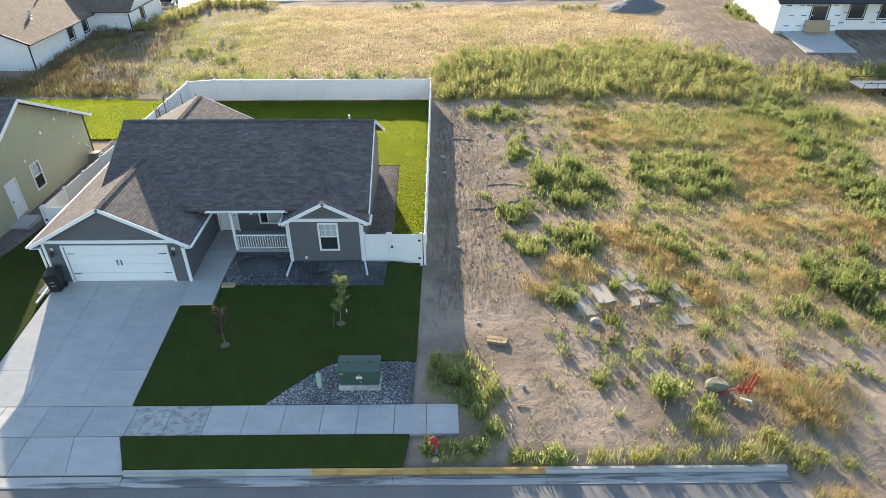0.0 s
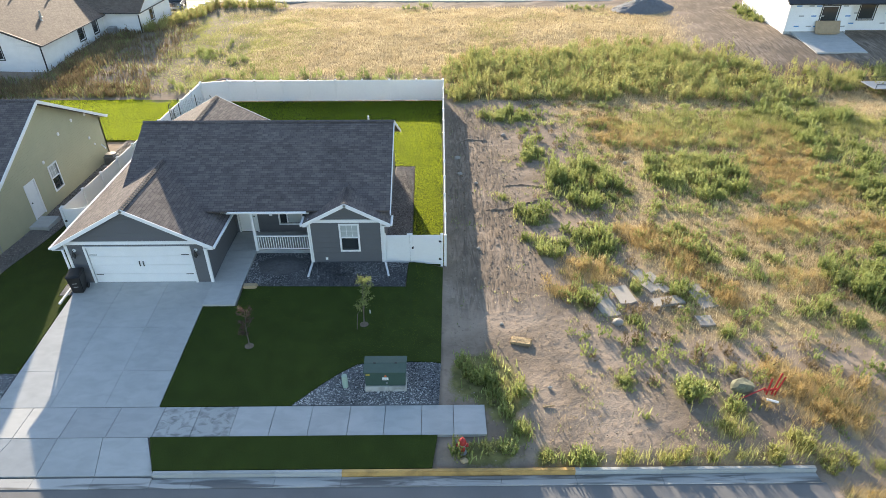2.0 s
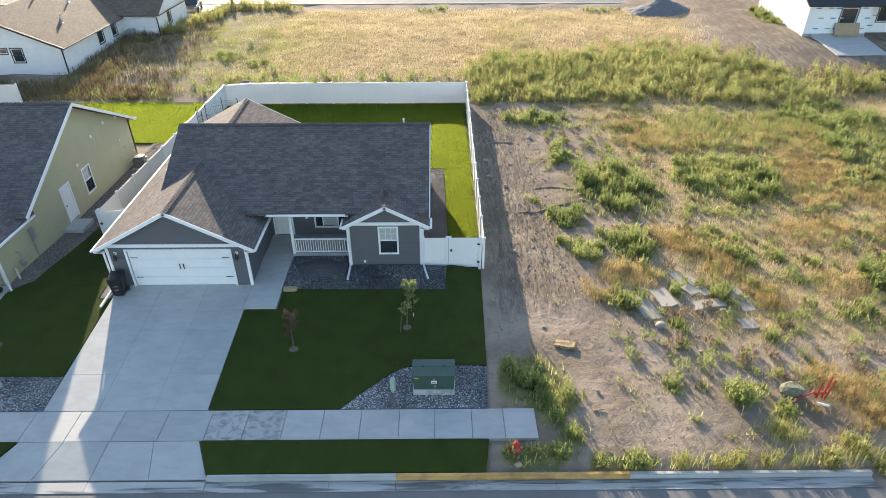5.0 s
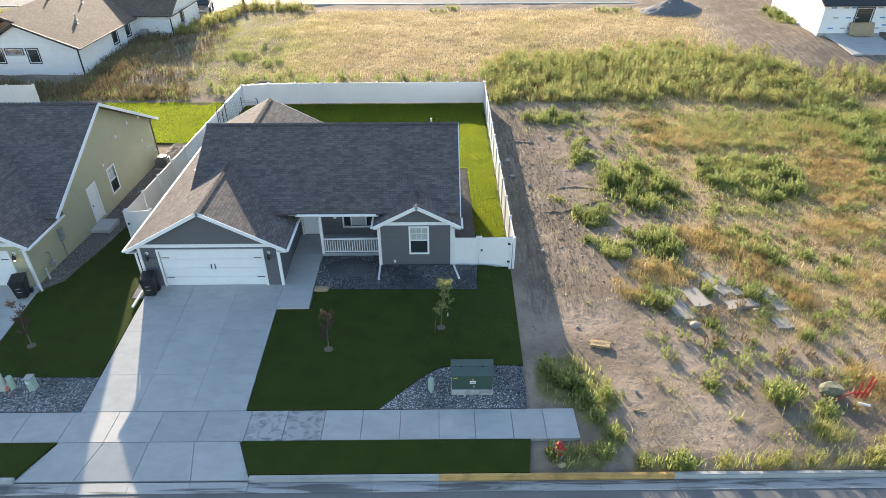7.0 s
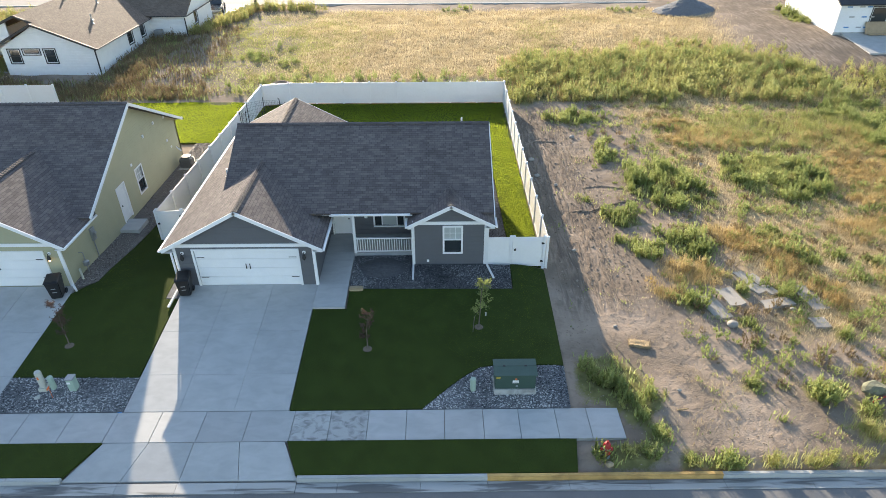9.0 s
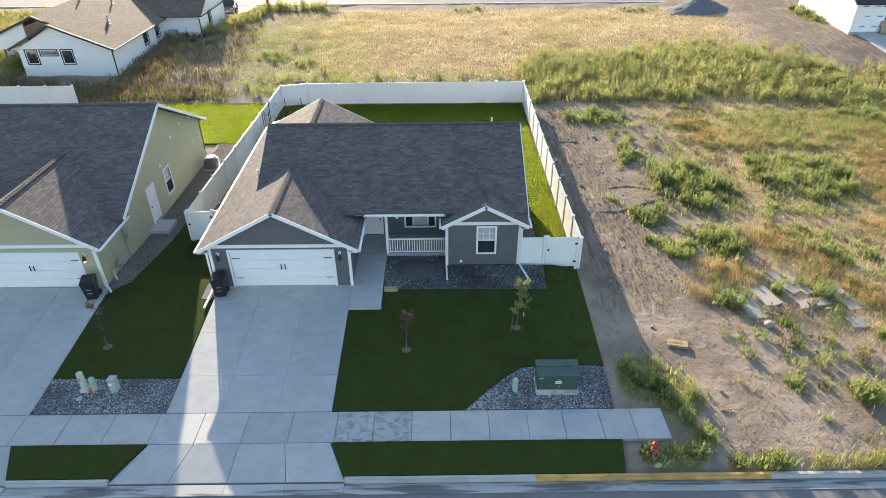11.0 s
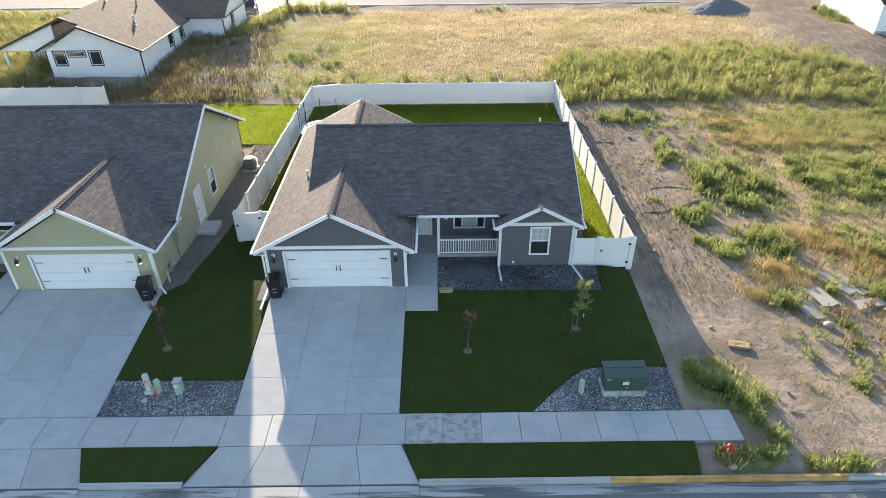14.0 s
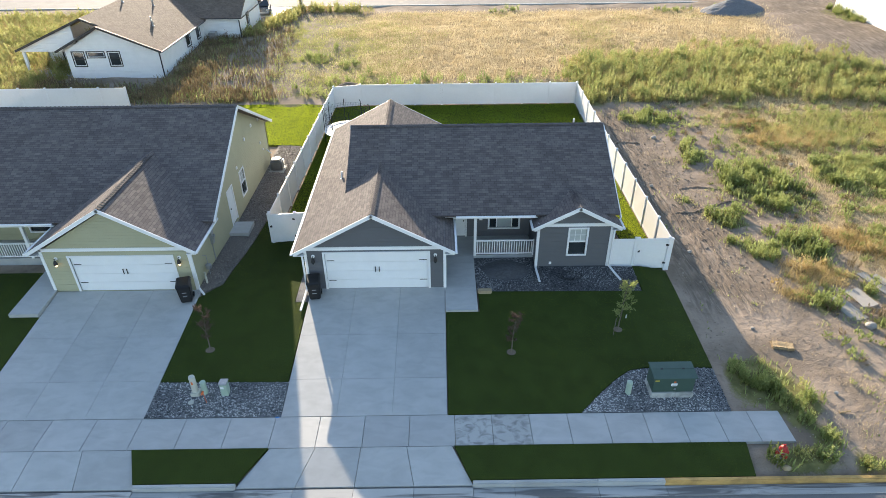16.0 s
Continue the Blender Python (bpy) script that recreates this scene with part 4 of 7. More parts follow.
def grey_house():
    h = thing("house", "single-storey grey lap-sided house with charcoal shingle roof and white trim", "house")
    s = M["siding_grey"]
    W = 0.16
    # walls
    part("front_wall", wall(bmesh.new(), (-0.77, 8.93), (5.72, 8.93), 0.4, 2.95, W, [(0.89, 5.71, 0.66, 2.67)]), s, h)
    part("side_wall", wall(bmesh.new(), (-0.77, 22.9), (-0.77, 8.94), 0.1, 2.95, W), s, h)
    part("side_wall", wall(bmesh.new(), (5.72, 8.94), (5.72, 13.44), 0.4, 3.1, W), s, h)
    part("porch_wall", wall(bmesh.new(), (5.73, 13.45), (10.32, 13.45), 0.4, 3.3, W, [(0.22, 1.14, 0.77, 2.80), (2.44, 3.98, 1.30, 2.65)]), s, h)
    part("side_wall", wall(bmesh.new(), (10.33, 13.44), (10.33, 10.68), 0.4, 3.0, W), s, h)
    part("front_wall", wall(bmesh.new(), (10.33, 10.66), (13.92, 10.66), 0.4, 3.0, W, [(1.55, 2.38, 1.36, 2.80)]), s, h)
    part("side_wall", wall(bmesh.new(), (13.92, 10.67), (13.92, 21.3), 0.1, 3.15, W), s, h)
    part("back_wall", wall(bmesh.new(), (13.92, 21.31), (5.7, 21.31), 0.1, 3.3, W, [(2.0, 3.4, 1.2, 2.6), (4.6, 6.4, 0.75, 2.75)]), s, h)
    part("back_wall", wall(bmesh.new(), (5.7, 22.9), (-0.76, 22.9), 0.1, 2.9, W, [(2.2, 3.8, 1.2, 2.6)]), s, h)
    part("side_wall", wall(bmesh.new(), (5.7, 21.32), (5.7, 22.89), 0.1, 2.9, W), s, h)
    # gable ends of the main roof
    for x, t in ((13.92, -0.15), (1.05, 0.15)):
        bm = bmesh.new()
        v = [bm.verts.new(p) for p in ((x, 11.0, 3.15), (x, 21.3, 3.15), (x, 16.35, 5.86), (x + t, 11.0, 3.15), (x + t, 21.3, 3.15), (x + t, 16.35, 5.86))]
        for f in ((0, 1, 2), (5, 4, 3), (0, 3, 4, 1), (1, 4, 5, 2), (2, 5, 3, 0)):
            bm.faces.new([v[i] for i in f])
        bmesh.ops.recalc_face_normals(bm, faces=list(bm.faces))
        part("gable_wall", bm, s, h)
    gable_front(h, -0.77, 5.72, 2.453, 8.93, 2.88, 4.69, s, 8.68)
    gable_front(h, 10.33, 13.92, 12.21, 10.66, 2.98, 4.05, s, 10.42)
    # corner boards
    for x, y in ((-0.77, 8.93), (5.72, 8.93), (10.33, 10.66), (13.92, 10.66)):
        part("corner_board", soft_box(x - 0.07, x + 0.07, y - 0.035, y + 0.07, 0.5, 2.93, 0.008), M["white"], h, "white corner board")
    # roof: main ridge across, garage wing ridge along, small front gable
    r = M["roof_dark"]
    ZR = 6.03
    part("roof", roof_slab([(0.80, 11.08, 3.385), (14.34, 11.08, 3.385), (14.34, 16.35, ZR), (0.80, 16.35, ZR)]), r, h, "charcoal shingle roof slope")
    part("roof", roof_slab([(14.34, 21.75, 3.32), (0.80, 21.75, 3.32), (0.80, 16.35, ZR), (14.34, 16.35, ZR)]), r, h)
    RX, RZ, EZ = 2.453, 4.86, 2.84
    RB, EB = 5.06, 3.12
    part("roof", roof_slab([(-1.29, 8.68, EZ), (RX, 8.68, RZ), (RX, 23.3, RB), (-1.29, 23.3, EB)]), r, h, "sunlit shingle roof slope")
    part("roof", roof_slab([(6.19, 8.68, EZ), (6.19, 12.5, EZ), (RX, 16.0, RZ), (RX, 8.68, RZ)]), r, h)
    part("roof", roof_slab([(RX, 16.0, RZ), (6.19, 20.0, EZ), (6.19, 23.3, EB), (RX, 23.3, RB)]), r, h)
    ridge_caps(h, (RX, 16.2, RZ + 0.01), (RX, 23.3, RB), r, 34)
    SX, SZ, SE = 12.21, 4.13, 2.99
    part("roof", roof_slab([(10.06, 10.42, SE), (SX, 10.42, SZ), (SX, 13.4, SZ), (10.06, 11.4, SE)]), r, h)
    part("roof", roof_slab([(14.36, 10.42, SE), (14.36, 11.4, SE), (SX, 13.4, SZ), (SX, 10.42, SZ)]), r, h)
    ridge_caps(h, (0.8, 16.35, ZR), (14.34, 16.35, ZR), r, 64)
    ridge_caps(h, (RX, 8.68, RZ), (RX, 13.9, RZ), r, 26)
    ridge_caps(h, (SX, 10.42, SZ), (SX, 12.3, SZ), r, 10)
    for sx in (-1.31, 6.21):
        rake(h, (sx, 23.32, EB), (RX, 23.32, RB))
    bm = bmesh.new()
    v = [bm.verts.new(p) for p in ((-0.77, 22.9, 2.9), (5.7, 22.9, 2.9), (RX, 22.9, 4.85), (-0.77, 22.75, 2.9), (5.7, 22.75, 2.9), (RX, 22.75, 4.85))]
    for f in ((1, 0, 2), (3, 4, 5), (0, 1, 4, 3), (1, 2, 5, 4), (2, 0, 3, 5)):
        bm.faces.new([v[i] for i in f])
    part("gable_wall", bm, s, h)
    # rakes, eaves
    for p, q in (((-1.31, 8.66, EZ + 0.01), (RX, 8.66, RZ + 0.01)), ((6.21, 8.66, EZ + 0.01), (RX, 8.66, RZ + 0.01)), ((10.04, 10.40, SE + 0.01), (SX, 10.40, SZ + 0.01)), ((14.38, 10.40, SE + 0.01), (SX, 10.40, SZ + 0.01)),
                 ((14.36, 10.93, 3.30), (14.36, 16.35, ZR)), ((14.36, 21.77, 3.30), (14.36, 16.35, ZR)), ((0.78, 21.77, 3.30), (0.78, 16.35, ZR))):
        rake(h, p, q)
    gutter(h, (-1.36, 8.64, EZ), (-1.36, 23.3, EB))
    gutter(h, (6.26, 8.64, EZ + 0.0), (6.26, 12.2, EZ + 0.0))
    gutter(h, (6.30, 11.02, 3.37), (10.2, 11.02, 3.37))
    gutter(h, (14.43, 10.38, SE), (14.43, 11.3, SE))
    gutter(h, (10.0, 10.38, SE), (10.0, 11.3, SE))
    # boxed eave returns and soffits
    for xa, xb, ya, yb, z in ((-1.29, -0.78, 8.68, 22.9, EZ - 0.14), (5.73, 6.19, 8.68, 12.2, EZ - 0.14), (10.06, 10.32, 10.42, 11.2, SE - 0.14), (13.93, 14.36, 10.42, 11.4, SE - 0.14)):
        part("soffit", box(bmesh.new(), xa, xb, ya + 0.03, yb, z - 0.03, z), M["white"], h, "white soffit")
    part("soffit", box(bmesh.new(), 6.2, 10.3, 11.1, 13.44, 3.20, 3.23), M["white"], h, "white porch soffit")
    part("porch_beam", box(bmesh.new(), 5.74, 10.31, 11.48, 11.62, 3.06, 3.19), M["white"], h, "white porch beam")
    # porch
    part("porch_floor", box(bmesh.new(), 5.74, 10.30, 11.57, 13.44, 0.3, 0.77), M["concrete"], h, "concrete porch floor")
    part("porch_post", soft_box(7.22, 7.36, 11.49, 11.63, 0.77, 3.06, 0.01), M["white"], h, "white porch post")
    rl = part("railing", box(bmesh.new(), 10.25, 10.31, 11.52, 11.60, 0.77, 1.70), M["white"], h, "white porch railing")
    railing(7.36, 10.25, 11.56, 0.77, rl)
    d = part("front_door", soft_box(5.96, 6.86, 13.47, 13.52, 0.79, 2.79, 0.006), M["white"], h, "white panelled front door")
    part("door_light", box(bmesh.new(), 6.12, 6.70, 13.46, 13.469, 2.35, 2.62), M["glass"], d, "dark glass light")
    part("door_handle", lathe(bmesh.new(), [(0.03, -0.04), (0.035, 0.0), (0.02, 0.04)], 10, (6.78, 13.43, 1.75)), M["black"], d, "black handle")
    fr = bmesh.new()
    for a, b, lo, hi in ((5.87, 5.95, 0.77, 2.88), (6.87, 6.95, 0.77, 2.88), (5.95, 6.87, 2.80, 2.88)):
        box(fr, a, b, 13.41, 13.5, lo, hi)
    part("door_frame", fr, M["white"], d)
    window(h, (5.73, 13.45), (1, 0), 2.44, 3.98, 1.30, 2.65, (0, -1), blind=0, grid=False, rail=False)
    part("blind", box(bmesh.new(), 8.59, 9.31, 13.499, 13.4995, 1.31, 2.64), M["blind"], h, "pale drawn blind")
    wx = thing("porch_mailbox", "small pale mailbox on the porch wall", "mailbox", (7.7, 13.4, 1.9))
    part("box", soft_box(7.62, 7.78, 13.36, 13.448, 1.80, 1.95, 0.01), M["white"], wx)
    for x in (8.55, 9.35):
        part("mullion", box(bmesh.new(), x - 0.03, x + 0.03, 13.44, 13.51, 1.30, 2.65), M["white"], h, "white window mullion")
    window(h, (10.33, 10.66), (1, 0), 1.55, 2.38, 1.36, 2.80, (0, -1), blind=0.5)
    window(h, (13.92, 21.31), (-1, 0), 2.0, 3.4, 1.2, 2.6, (0, 1), blind=0)
    window(h, (13.92, 21.31), (-1, 0), 4.6, 6.4, 0.75, 2.75, (0, 1), blind=0, grid=False, rail=False)
    window(h, (5.7, 22.9), (-1, 0), 2.2, 3.8, 1.2, 2.6, (0, 1), blind=0)
    garage_door(h, 0.12, 4.94, 8.97, 0.66, 2.67)
    downspout(h, -0.90, 8.82, 0.62, 2.72, (-0.05, -1.5))
    downspout(h, 10.30, 10.55, 0.55, 2.85, (0.02, -1.35))
    downspout(h, 14.02, 10.55, 0.55, 2.85, (0.25, -1.3))
    vent_pipe(h, 12.9, 17.0, 5.68, 0.36)
    vent_pipe(h, 0.35, 14.6, 3.76, 0.42, 0.055)
    vent_pipe(h, 0.6, 18.5, 3.88, 0.3, 0.055)
    part("outlet_cover", soft_box(10.98, 11.10, 10.62, 10.66, 0.78, 0.92, 0.008), M["white"], h, "white outdoor outlet cover")
    part("house_foundation", wall(bmesh.new(), (10.36, 10.69), (13.90, 10.69), 0.1, 0.45, 0.1), M["concrete"], h)
    return h


grey_house()
wall_lamp(-0.42, 8.92, 2.42, False)
wall_lamp(5.28, 8.92, 2.42, False)


def olive_house():
    h = thing("house", "single-storey olive lap-sided house with charcoal shingle roof and white trim", "house")
    s = M["siding_olive"]
    W, X1 = 0.16, -6.19
    part("front_wall", wall(bmesh.new(), (-13.02, 9.0), (X1, 9.0), 0.4, 3.1, W, [(1.25, 6.00, 0.66, 2.60)]), s, h)
    part("side_wall", wall(bmesh.new(), (X1, 9.01), (X1, 24.5), 0.1, 3.1, W, [(6.15, 7.06, 0.62, 2.68), (8.65, 9.45, 1.22, 2.68)]), s, h)
    part("side_wall", wall(bmesh.new(), (-13.02, 13.5), (-13.02, 9.01), 0.4, 3.1, W), s, h)
    part("porch_wall", wall(bmesh.new(), (-26, 13.5), (-13.03, 13.5), 0.4, 3.3, W, [(9.6, 11.3, 1.4, 2.7)]), s, h)
    part("back_wall", wall(bmesh.new(), (X1, 24.51), (-26, 24.51), 0.1, 3.25, W), s, h)
    bm = bmesh.new()
    v = [bm.verts.new(p) for p in ((X1, 11.12, 3.1), (X1, 24.88, 3.1), (X1, 17.95, 6.5), (X1 - 0.15, 11.12, 3.1), (X1 - 0.15, 24.88, 3.1), (X1 - 0.15, 17.95, 6.5))]
    for f in ((0, 1, 2), (5, 4, 3), (0, 3, 4, 1), (1, 4, 5, 2), (2, 5, 3, 0)):
        bm.faces.new([v[i] for i in f])
    bmesh.ops.recalc_face_normals(bm, faces=list(bm.faces))
    part("gable_wall", bm, s, h)
    gable_front(h, -13.02, X1, -9.58, 9.0, 2.95, 5.12, s, 8.7)
    for x, y in ((-13.02, 9.0), (X1, 9.0)):
        part("corner_board", soft_box(x - 0.07, x + 0.07, y - 0.035, y + 0.07, 0.6, 3.08, 0.008), M["white"], h, "white corner board")
    r = M["roof_dark"]
    ZR = 6.69
    part("roof", roof_slab([(-28, 11.08, 3.26), (-5.55, 11.08, 3.26), (-5.64, 17.95, ZR), (-28, 17.95, ZR)]), r, h, "charcoal shingle roof slope")
    part("roof", roof_slab([(-5.82, 24.85, 3.24), (-28, 24.85, 3.24), (-28, 17.95, ZR), (-5.64, 17.95, ZR)]), r, h)
    RX, RZ, EZ = -9.58, 5.28, 3.0
    part("roof", roof_slab([(-13.50, 8.72, EZ), (RX, 8.72, RZ), (RX, 16.5, RZ), (-13.50, 12.3, EZ)]), r, h)
    part("roof", roof_slab([(-5.74, 8.72, EZ), (-5.74, 12.0, EZ), (RX, 16.5, RZ), (RX, 8.72, RZ)]), r, h)
    ridge_caps(h, (-28, 17.95, ZR), (-5.64, 17.95, ZR), r, 100)
    ridge_caps(h, (RX, 8.72, RZ), (RX, 14.6, RZ), r, 29)
    for p, q in (((-13.52, 8.70, EZ + 0.01), (RX, 8.70, RZ + 0.01)), ((-5.72, 8.70, EZ + 0.01), (RX, 8.70, RZ + 0.01)), ((-5.53, 11.06, 3.26), (-5.62, 17.95, ZR)), ((-5.80, 24.87, 3.24), (-5.62, 17.95, ZR))):
        rake(h, p, q)
    gutter(h, (-5.67, 8.68, EZ), (-5.67, 11.9, EZ))
    gutter(h, (-13.57, 8.68, EZ), (-13.57, 12.0, EZ))
    gutter(h, (-28, 11.0, 3.25), (-13.4, 11.0, 3.25))
    gutter(h, (-5.8, 24.93, 3.24), (-28, 24.93, 3.24))
    for xa, xb, ya, yb, z in ((X1 + 0.01, -5.74, 8.75, 11.9, EZ - 0.14), (-13.5, -13.03, 8.75, 12.0, EZ - 0.14)):
        part("soffit", box(bmesh.new(), xa, xb, ya, yb, z - 0.03, z), M["white"], h, "white soffit")
    part("soffit", box(bmesh.new(), -26, -13.05, 11.12, 13.49, 3.02, 3.06), M["white"], h, "white porch soffit")
    part("porch_beam", box(bmesh.new(), -26, -13.05, 11.56, 11.74, 2.82, 3.01), M["white"], h, "white porch beam")
    part("porch_floor", box(bmesh.new(), -22, -13.05, 11.62, 13.49, 0.3, 0.87), M["concrete"], h, "concrete porch floor")
    rl = part("railing", soft_box(-15.55, -15.40, 11.6, 11.75, 0.87, 2.82, 0.01), M["white"], h, "white porch railing and post")
    railing(-15.40, -14.35, 11.67, 0.87, rl)
    railing(-20.5, -15.55, 11.67, 0.87, rl)
    window(h, (-26, 13.5), (1, 0), 9.6, 11.3, 1.4, 2.7, (0, -1), blind=0, grid=True, rail=False)
    garage_door(h, -11.77, -7.02, 9.04, 0.66, 2.60)
    d = part("side_door", box(bmesh.new(), X1 - 0.08, X1 - 0.03, 15.17, 16.06, 0.63, 2.67), M["white"], h, "white side door")
    fr = bmesh.new()
    for a, b, lo, hi in ((15.08, 15.165, 0.62, 2.76), (16.065, 16.15, 0.62, 2.76), (15.165, 16.065, 2.68, 2.76)):
        box(fr, X1 - 0.05, X1 + 0.03, a, b, lo, hi)
    part("door_frame", fr, M["white"], d)
    part("door_handle", lathe(bmesh.new(), [(0.03, -0.04), (0.035, 0), (0.02, 0.04)], 10, (X1 + 0.02, 15.28, 1.62)), M["black"], d, "black handle")
    window(h, (X1, 9.01), (0, 1), 8.65, 9.45, 1.22, 2.68, (1, 0), blind=0.5)
    for y, z, r0 in ((19.6, 4.0, 0.10), (21.3, 4.2, 0.10), (22.9, 4.0, 0.10), (22.6, 2.5, 0.09), (17.4, 3.15, 0.09), (23.0, 1.9, 0.07)):
        bm = bmesh.new()
        box(bm, X1 - 0.01, X1 + 0.07, y - r0, y + r0, z - r0, z + r0)
        bmesh.ops.bevel(bm, geom=list(bm.edges), offset=0.03, segments=2, affect="EDGES")
        part("wall_vent", bm, M["white"], h, "white wall vent hood")
    downspout(h, X1 + 0.12, 8.9, 0.7, 2.85, (0.35, -0.4))
    return h


olive_house()
wall_lamp(-12.40, 8.99, 2.42, True)
wall_lamp(-6.66, 8.99, 2.42, True)

# meters and pipes on the olive wall
mt_ = thing("electric_meter", "grey electric meter box with conduit on the side wall", "meter", (-6.2, 11.9, 1.5))
part("cabinet", soft_box(-6.24, -6.08, 11.65, 12.0, 1.55, 2.25, 0.015), M["steel"], mt_)
bm = bmesh.new()
tube(bm, (-6.08, 11.83, 1.98), (-5.98, 11.83, 1.98), 0.09, 0.085, 14)
part("dial", bm, M["silver"], mt_, "round glass meter dial")
bm = bmesh.new()
tube(bm, (-6.17, 11.75, 0.5), (-6.17, 11.75, 1.55), 0.03, 0.03, 8)
part("conduit", bm, M["steel"], mt_)
gm = thing("gas_meter", "grey gas meter on its riser pipe", "meter", (-6.05, 10.3, 0.6))
bm = lathe(bmesh.new(), [(0.05, -0.02), (0.14, 0.02), (0.15, 0.22), (0.08, 0.28)], 12, (-6.0, 10.3, 1.0))
part("body", bm, M["steel"], gm)
bm = bmesh.new()
tube(bm, (-6.0, 10.3, 0.5), (-6.0, 10.3, 1.0), 0.025, 0.025, 8)
tube(bm, (-6.0, 10.3, 1.25), (-6.0, 10.3, 1.75), 0.022, 0.022, 8)
tube(bm, (-6.0, 10.3, 1.75), (-6.25, 10.3, 1.75), 0.022, 0.022, 8)
part("riser", bm, M["steel"], gm)
bm = bmesh.new()
tube(bm, (-5.95, 9.6, 0.6), (-5.95, 9.6, 1.25), 0.05, 0.05, 8)
single("pipe_marker", bm, M["cream"], "cream pipe marker beside the gas riser", "marker")
ac = thing("air_conditioner", "grey outdoor air conditioner unit on its pad", "air conditioner", (-5.45, 23.2, 0.3))
part("pad", box(bmesh.new(), -5.95, -4.95, 22.7, 23.7, 0.2, 0.36), M["concrete"], ac)
part("case", soft_box(-5.83, -5.07, 22.82, 23.58, 0.36, 1.10, 0.10, 3), M["ac_grey"], ac)
for k in range(7):
    part("louvre", soft_box(-5.845, -5.055, 22.805, 23.595, 0.44 + 0.085 * k, 0.455 + 0.085 * k, 0.006), M["ac_grey"], ac)
bm = lathe(bmesh.new(), [(0.30, 0.0), (0.30, 0.03), (0.12, 0.05), (0.10, 0.05)], 20, (-5.45, 23.2, 1.10))
part("fan_grille", bm, M["black"], ac, "black fan grille")
part("refrigerant_line", beam(bmesh.new(), (-5.8, 23.5, 1.4), (-6.24, 23.8, 1.6), 0.06, 0.06), M["white"], ac, "white insulated line")


# ---------------------------------------------------------------- fences
def fence_run(p, q, n, tall=1.8, label="white vinyl privacy fence with capped posts", gates=(), base=None):
    """Posts, panels and rails from p to q; base sets one level footing."""
    foot = (lambda x, y: base) if base is not None else G
    f = thing("fence", label, "fence", (*p, G(*p)))
    p, q = Vector((*p, 0)), Vector((*q, 0))
    d = (q - p) / n
    u = d.normalized()
    sd = Vector((-u.y, u.x, 0))

    def strip(bm, a, b, lo0, lo1, hi0, hi1, w):
        c = [a - sd * w / 2, b - sd * w / 2, b + sd * w / 2, a + sd * w / 2]
        z0, z1 = (lo0, lo1, lo1, lo0), (hi0, hi1, hi1, hi0)
        return hexa(bm, [(v.x, v.y, z) for v, z in zip(c, z0)] + [(v.x, v.y, z) for v, z in zip(c, z1)])
    for k in range(n + 1):
        a = p + d * k
        g = foot(a.x, a.y)
        bm = box(bmesh.new(), a.x - 0.064, a.x + 0.064, a.y - 0.064, a.y + 0.064, g - 0.1, g + tall + 0.05)
        po = part("post", bm, M["vinyl"], f)
        bm = bmesh.new()
        v = [bm.verts.new((a.x + dx * 0.075, a.y + dy * 0.075, g + tall + 0.052)) for dx, dy in ((-1, -1), (1, -1), (1, 1), (-1, 1))]
        w = [bm.verts.new((a.x + dx * 0.075, a.y + dy * 0.075, g + tall + 0.075)) for dx, dy in ((-1, -1), (1, -1), (1, 1), (-1, 1))]
        t = bm.verts.new((a.x, a.y, g + tall + 0.12))
        bm.faces.new(v[::-1])
        for i in range(4):
            j = (i + 1) % 4
            bm.faces.new((v[i], v[j], w[j], w[i]))
            bm.faces.new((w[i], w[j], t))
        part("post_cap", bm, M["vinyl"], po)
    for k in range(n):
        a, b = p + d * k + u * 0.066, p + d * (k + 1) - u * 0.066
        ga, gb = foot(a.x, a.y), foot(b.x, b.y)
        bm = bmesh.new()
        m = 1
        for i in range(m):
            s0, s1 = a + (b - a) * (i / m), a + (b - a) * ((i + 1) / m)
            h0, h1 = ga + (gb - ga) * i / m, ga + (gb - ga) * (i + 1) / m
            strip(bm, s0, s1, h0 + 0.16, h1 + 0.16, h0 + tall - 0.14, h1 + tall - 0.14, 0.022)
        pn = part("panel", bm, M["vinyl"], f)
        part("rail", strip(bmesh.new(), a, b, ga + 0.03, gb + 0.03, ga + 0.17, gb + 0.17, 0.045), M["vinyl"], pn)
        part("rail", strip(bmesh.new(), a, b, ga + tall - 0.15, gb + tall - 0.15, ga + tall, gb + tall, 0.045), M["vinyl"], pn)
        if k in gates:
            for zz in (0.35, tall - 0.35):
                c = b - sd * 0.04
                bm = box(bmesh.new(), c.x - 0.09, c.x + 0.05, c.y - 0.03, c.y + 0.03, gb + zz - 0.04, gb + zz + 0.04)
                part("hinge", bm, M["black"], pn, "black gate hinge")
            c = a - sd * 0.04
            part("latch", box(bmesh.new(), c.x - 0.05, c.x + 0.05, c.y - 0.03, c.y + 0.03, ga + 1.0, ga + 1.1), M["black"], pn, "black gate latch")
    return f


fence_run((17.08, 10.85), (17.2, 35.93), 11)
fence_run((17.2, 36.06), (-3.34, 36.06), 9)
fence_run((-3.70, 14.0), (-3.36, 35.93), 10)
fence_run((14.02, 10.72), (15.22, 10.72), 1, 1.76, "white vinyl fence panel beside the house", base=0.40)
fence_run((15.36, 10.72), (16.9, 10.72), 1, 1.76, "white vinyl garden gate with black hinges", gates=(0,), base=0.40)
fence_run((-3.72, 13.86), (-0.85, 13.86), 2, 1.76, "white vinyl side gate with black hinges", gates=(0,))
fence_run((-20.8, 35.95), (-45.4, 35.95), 11)


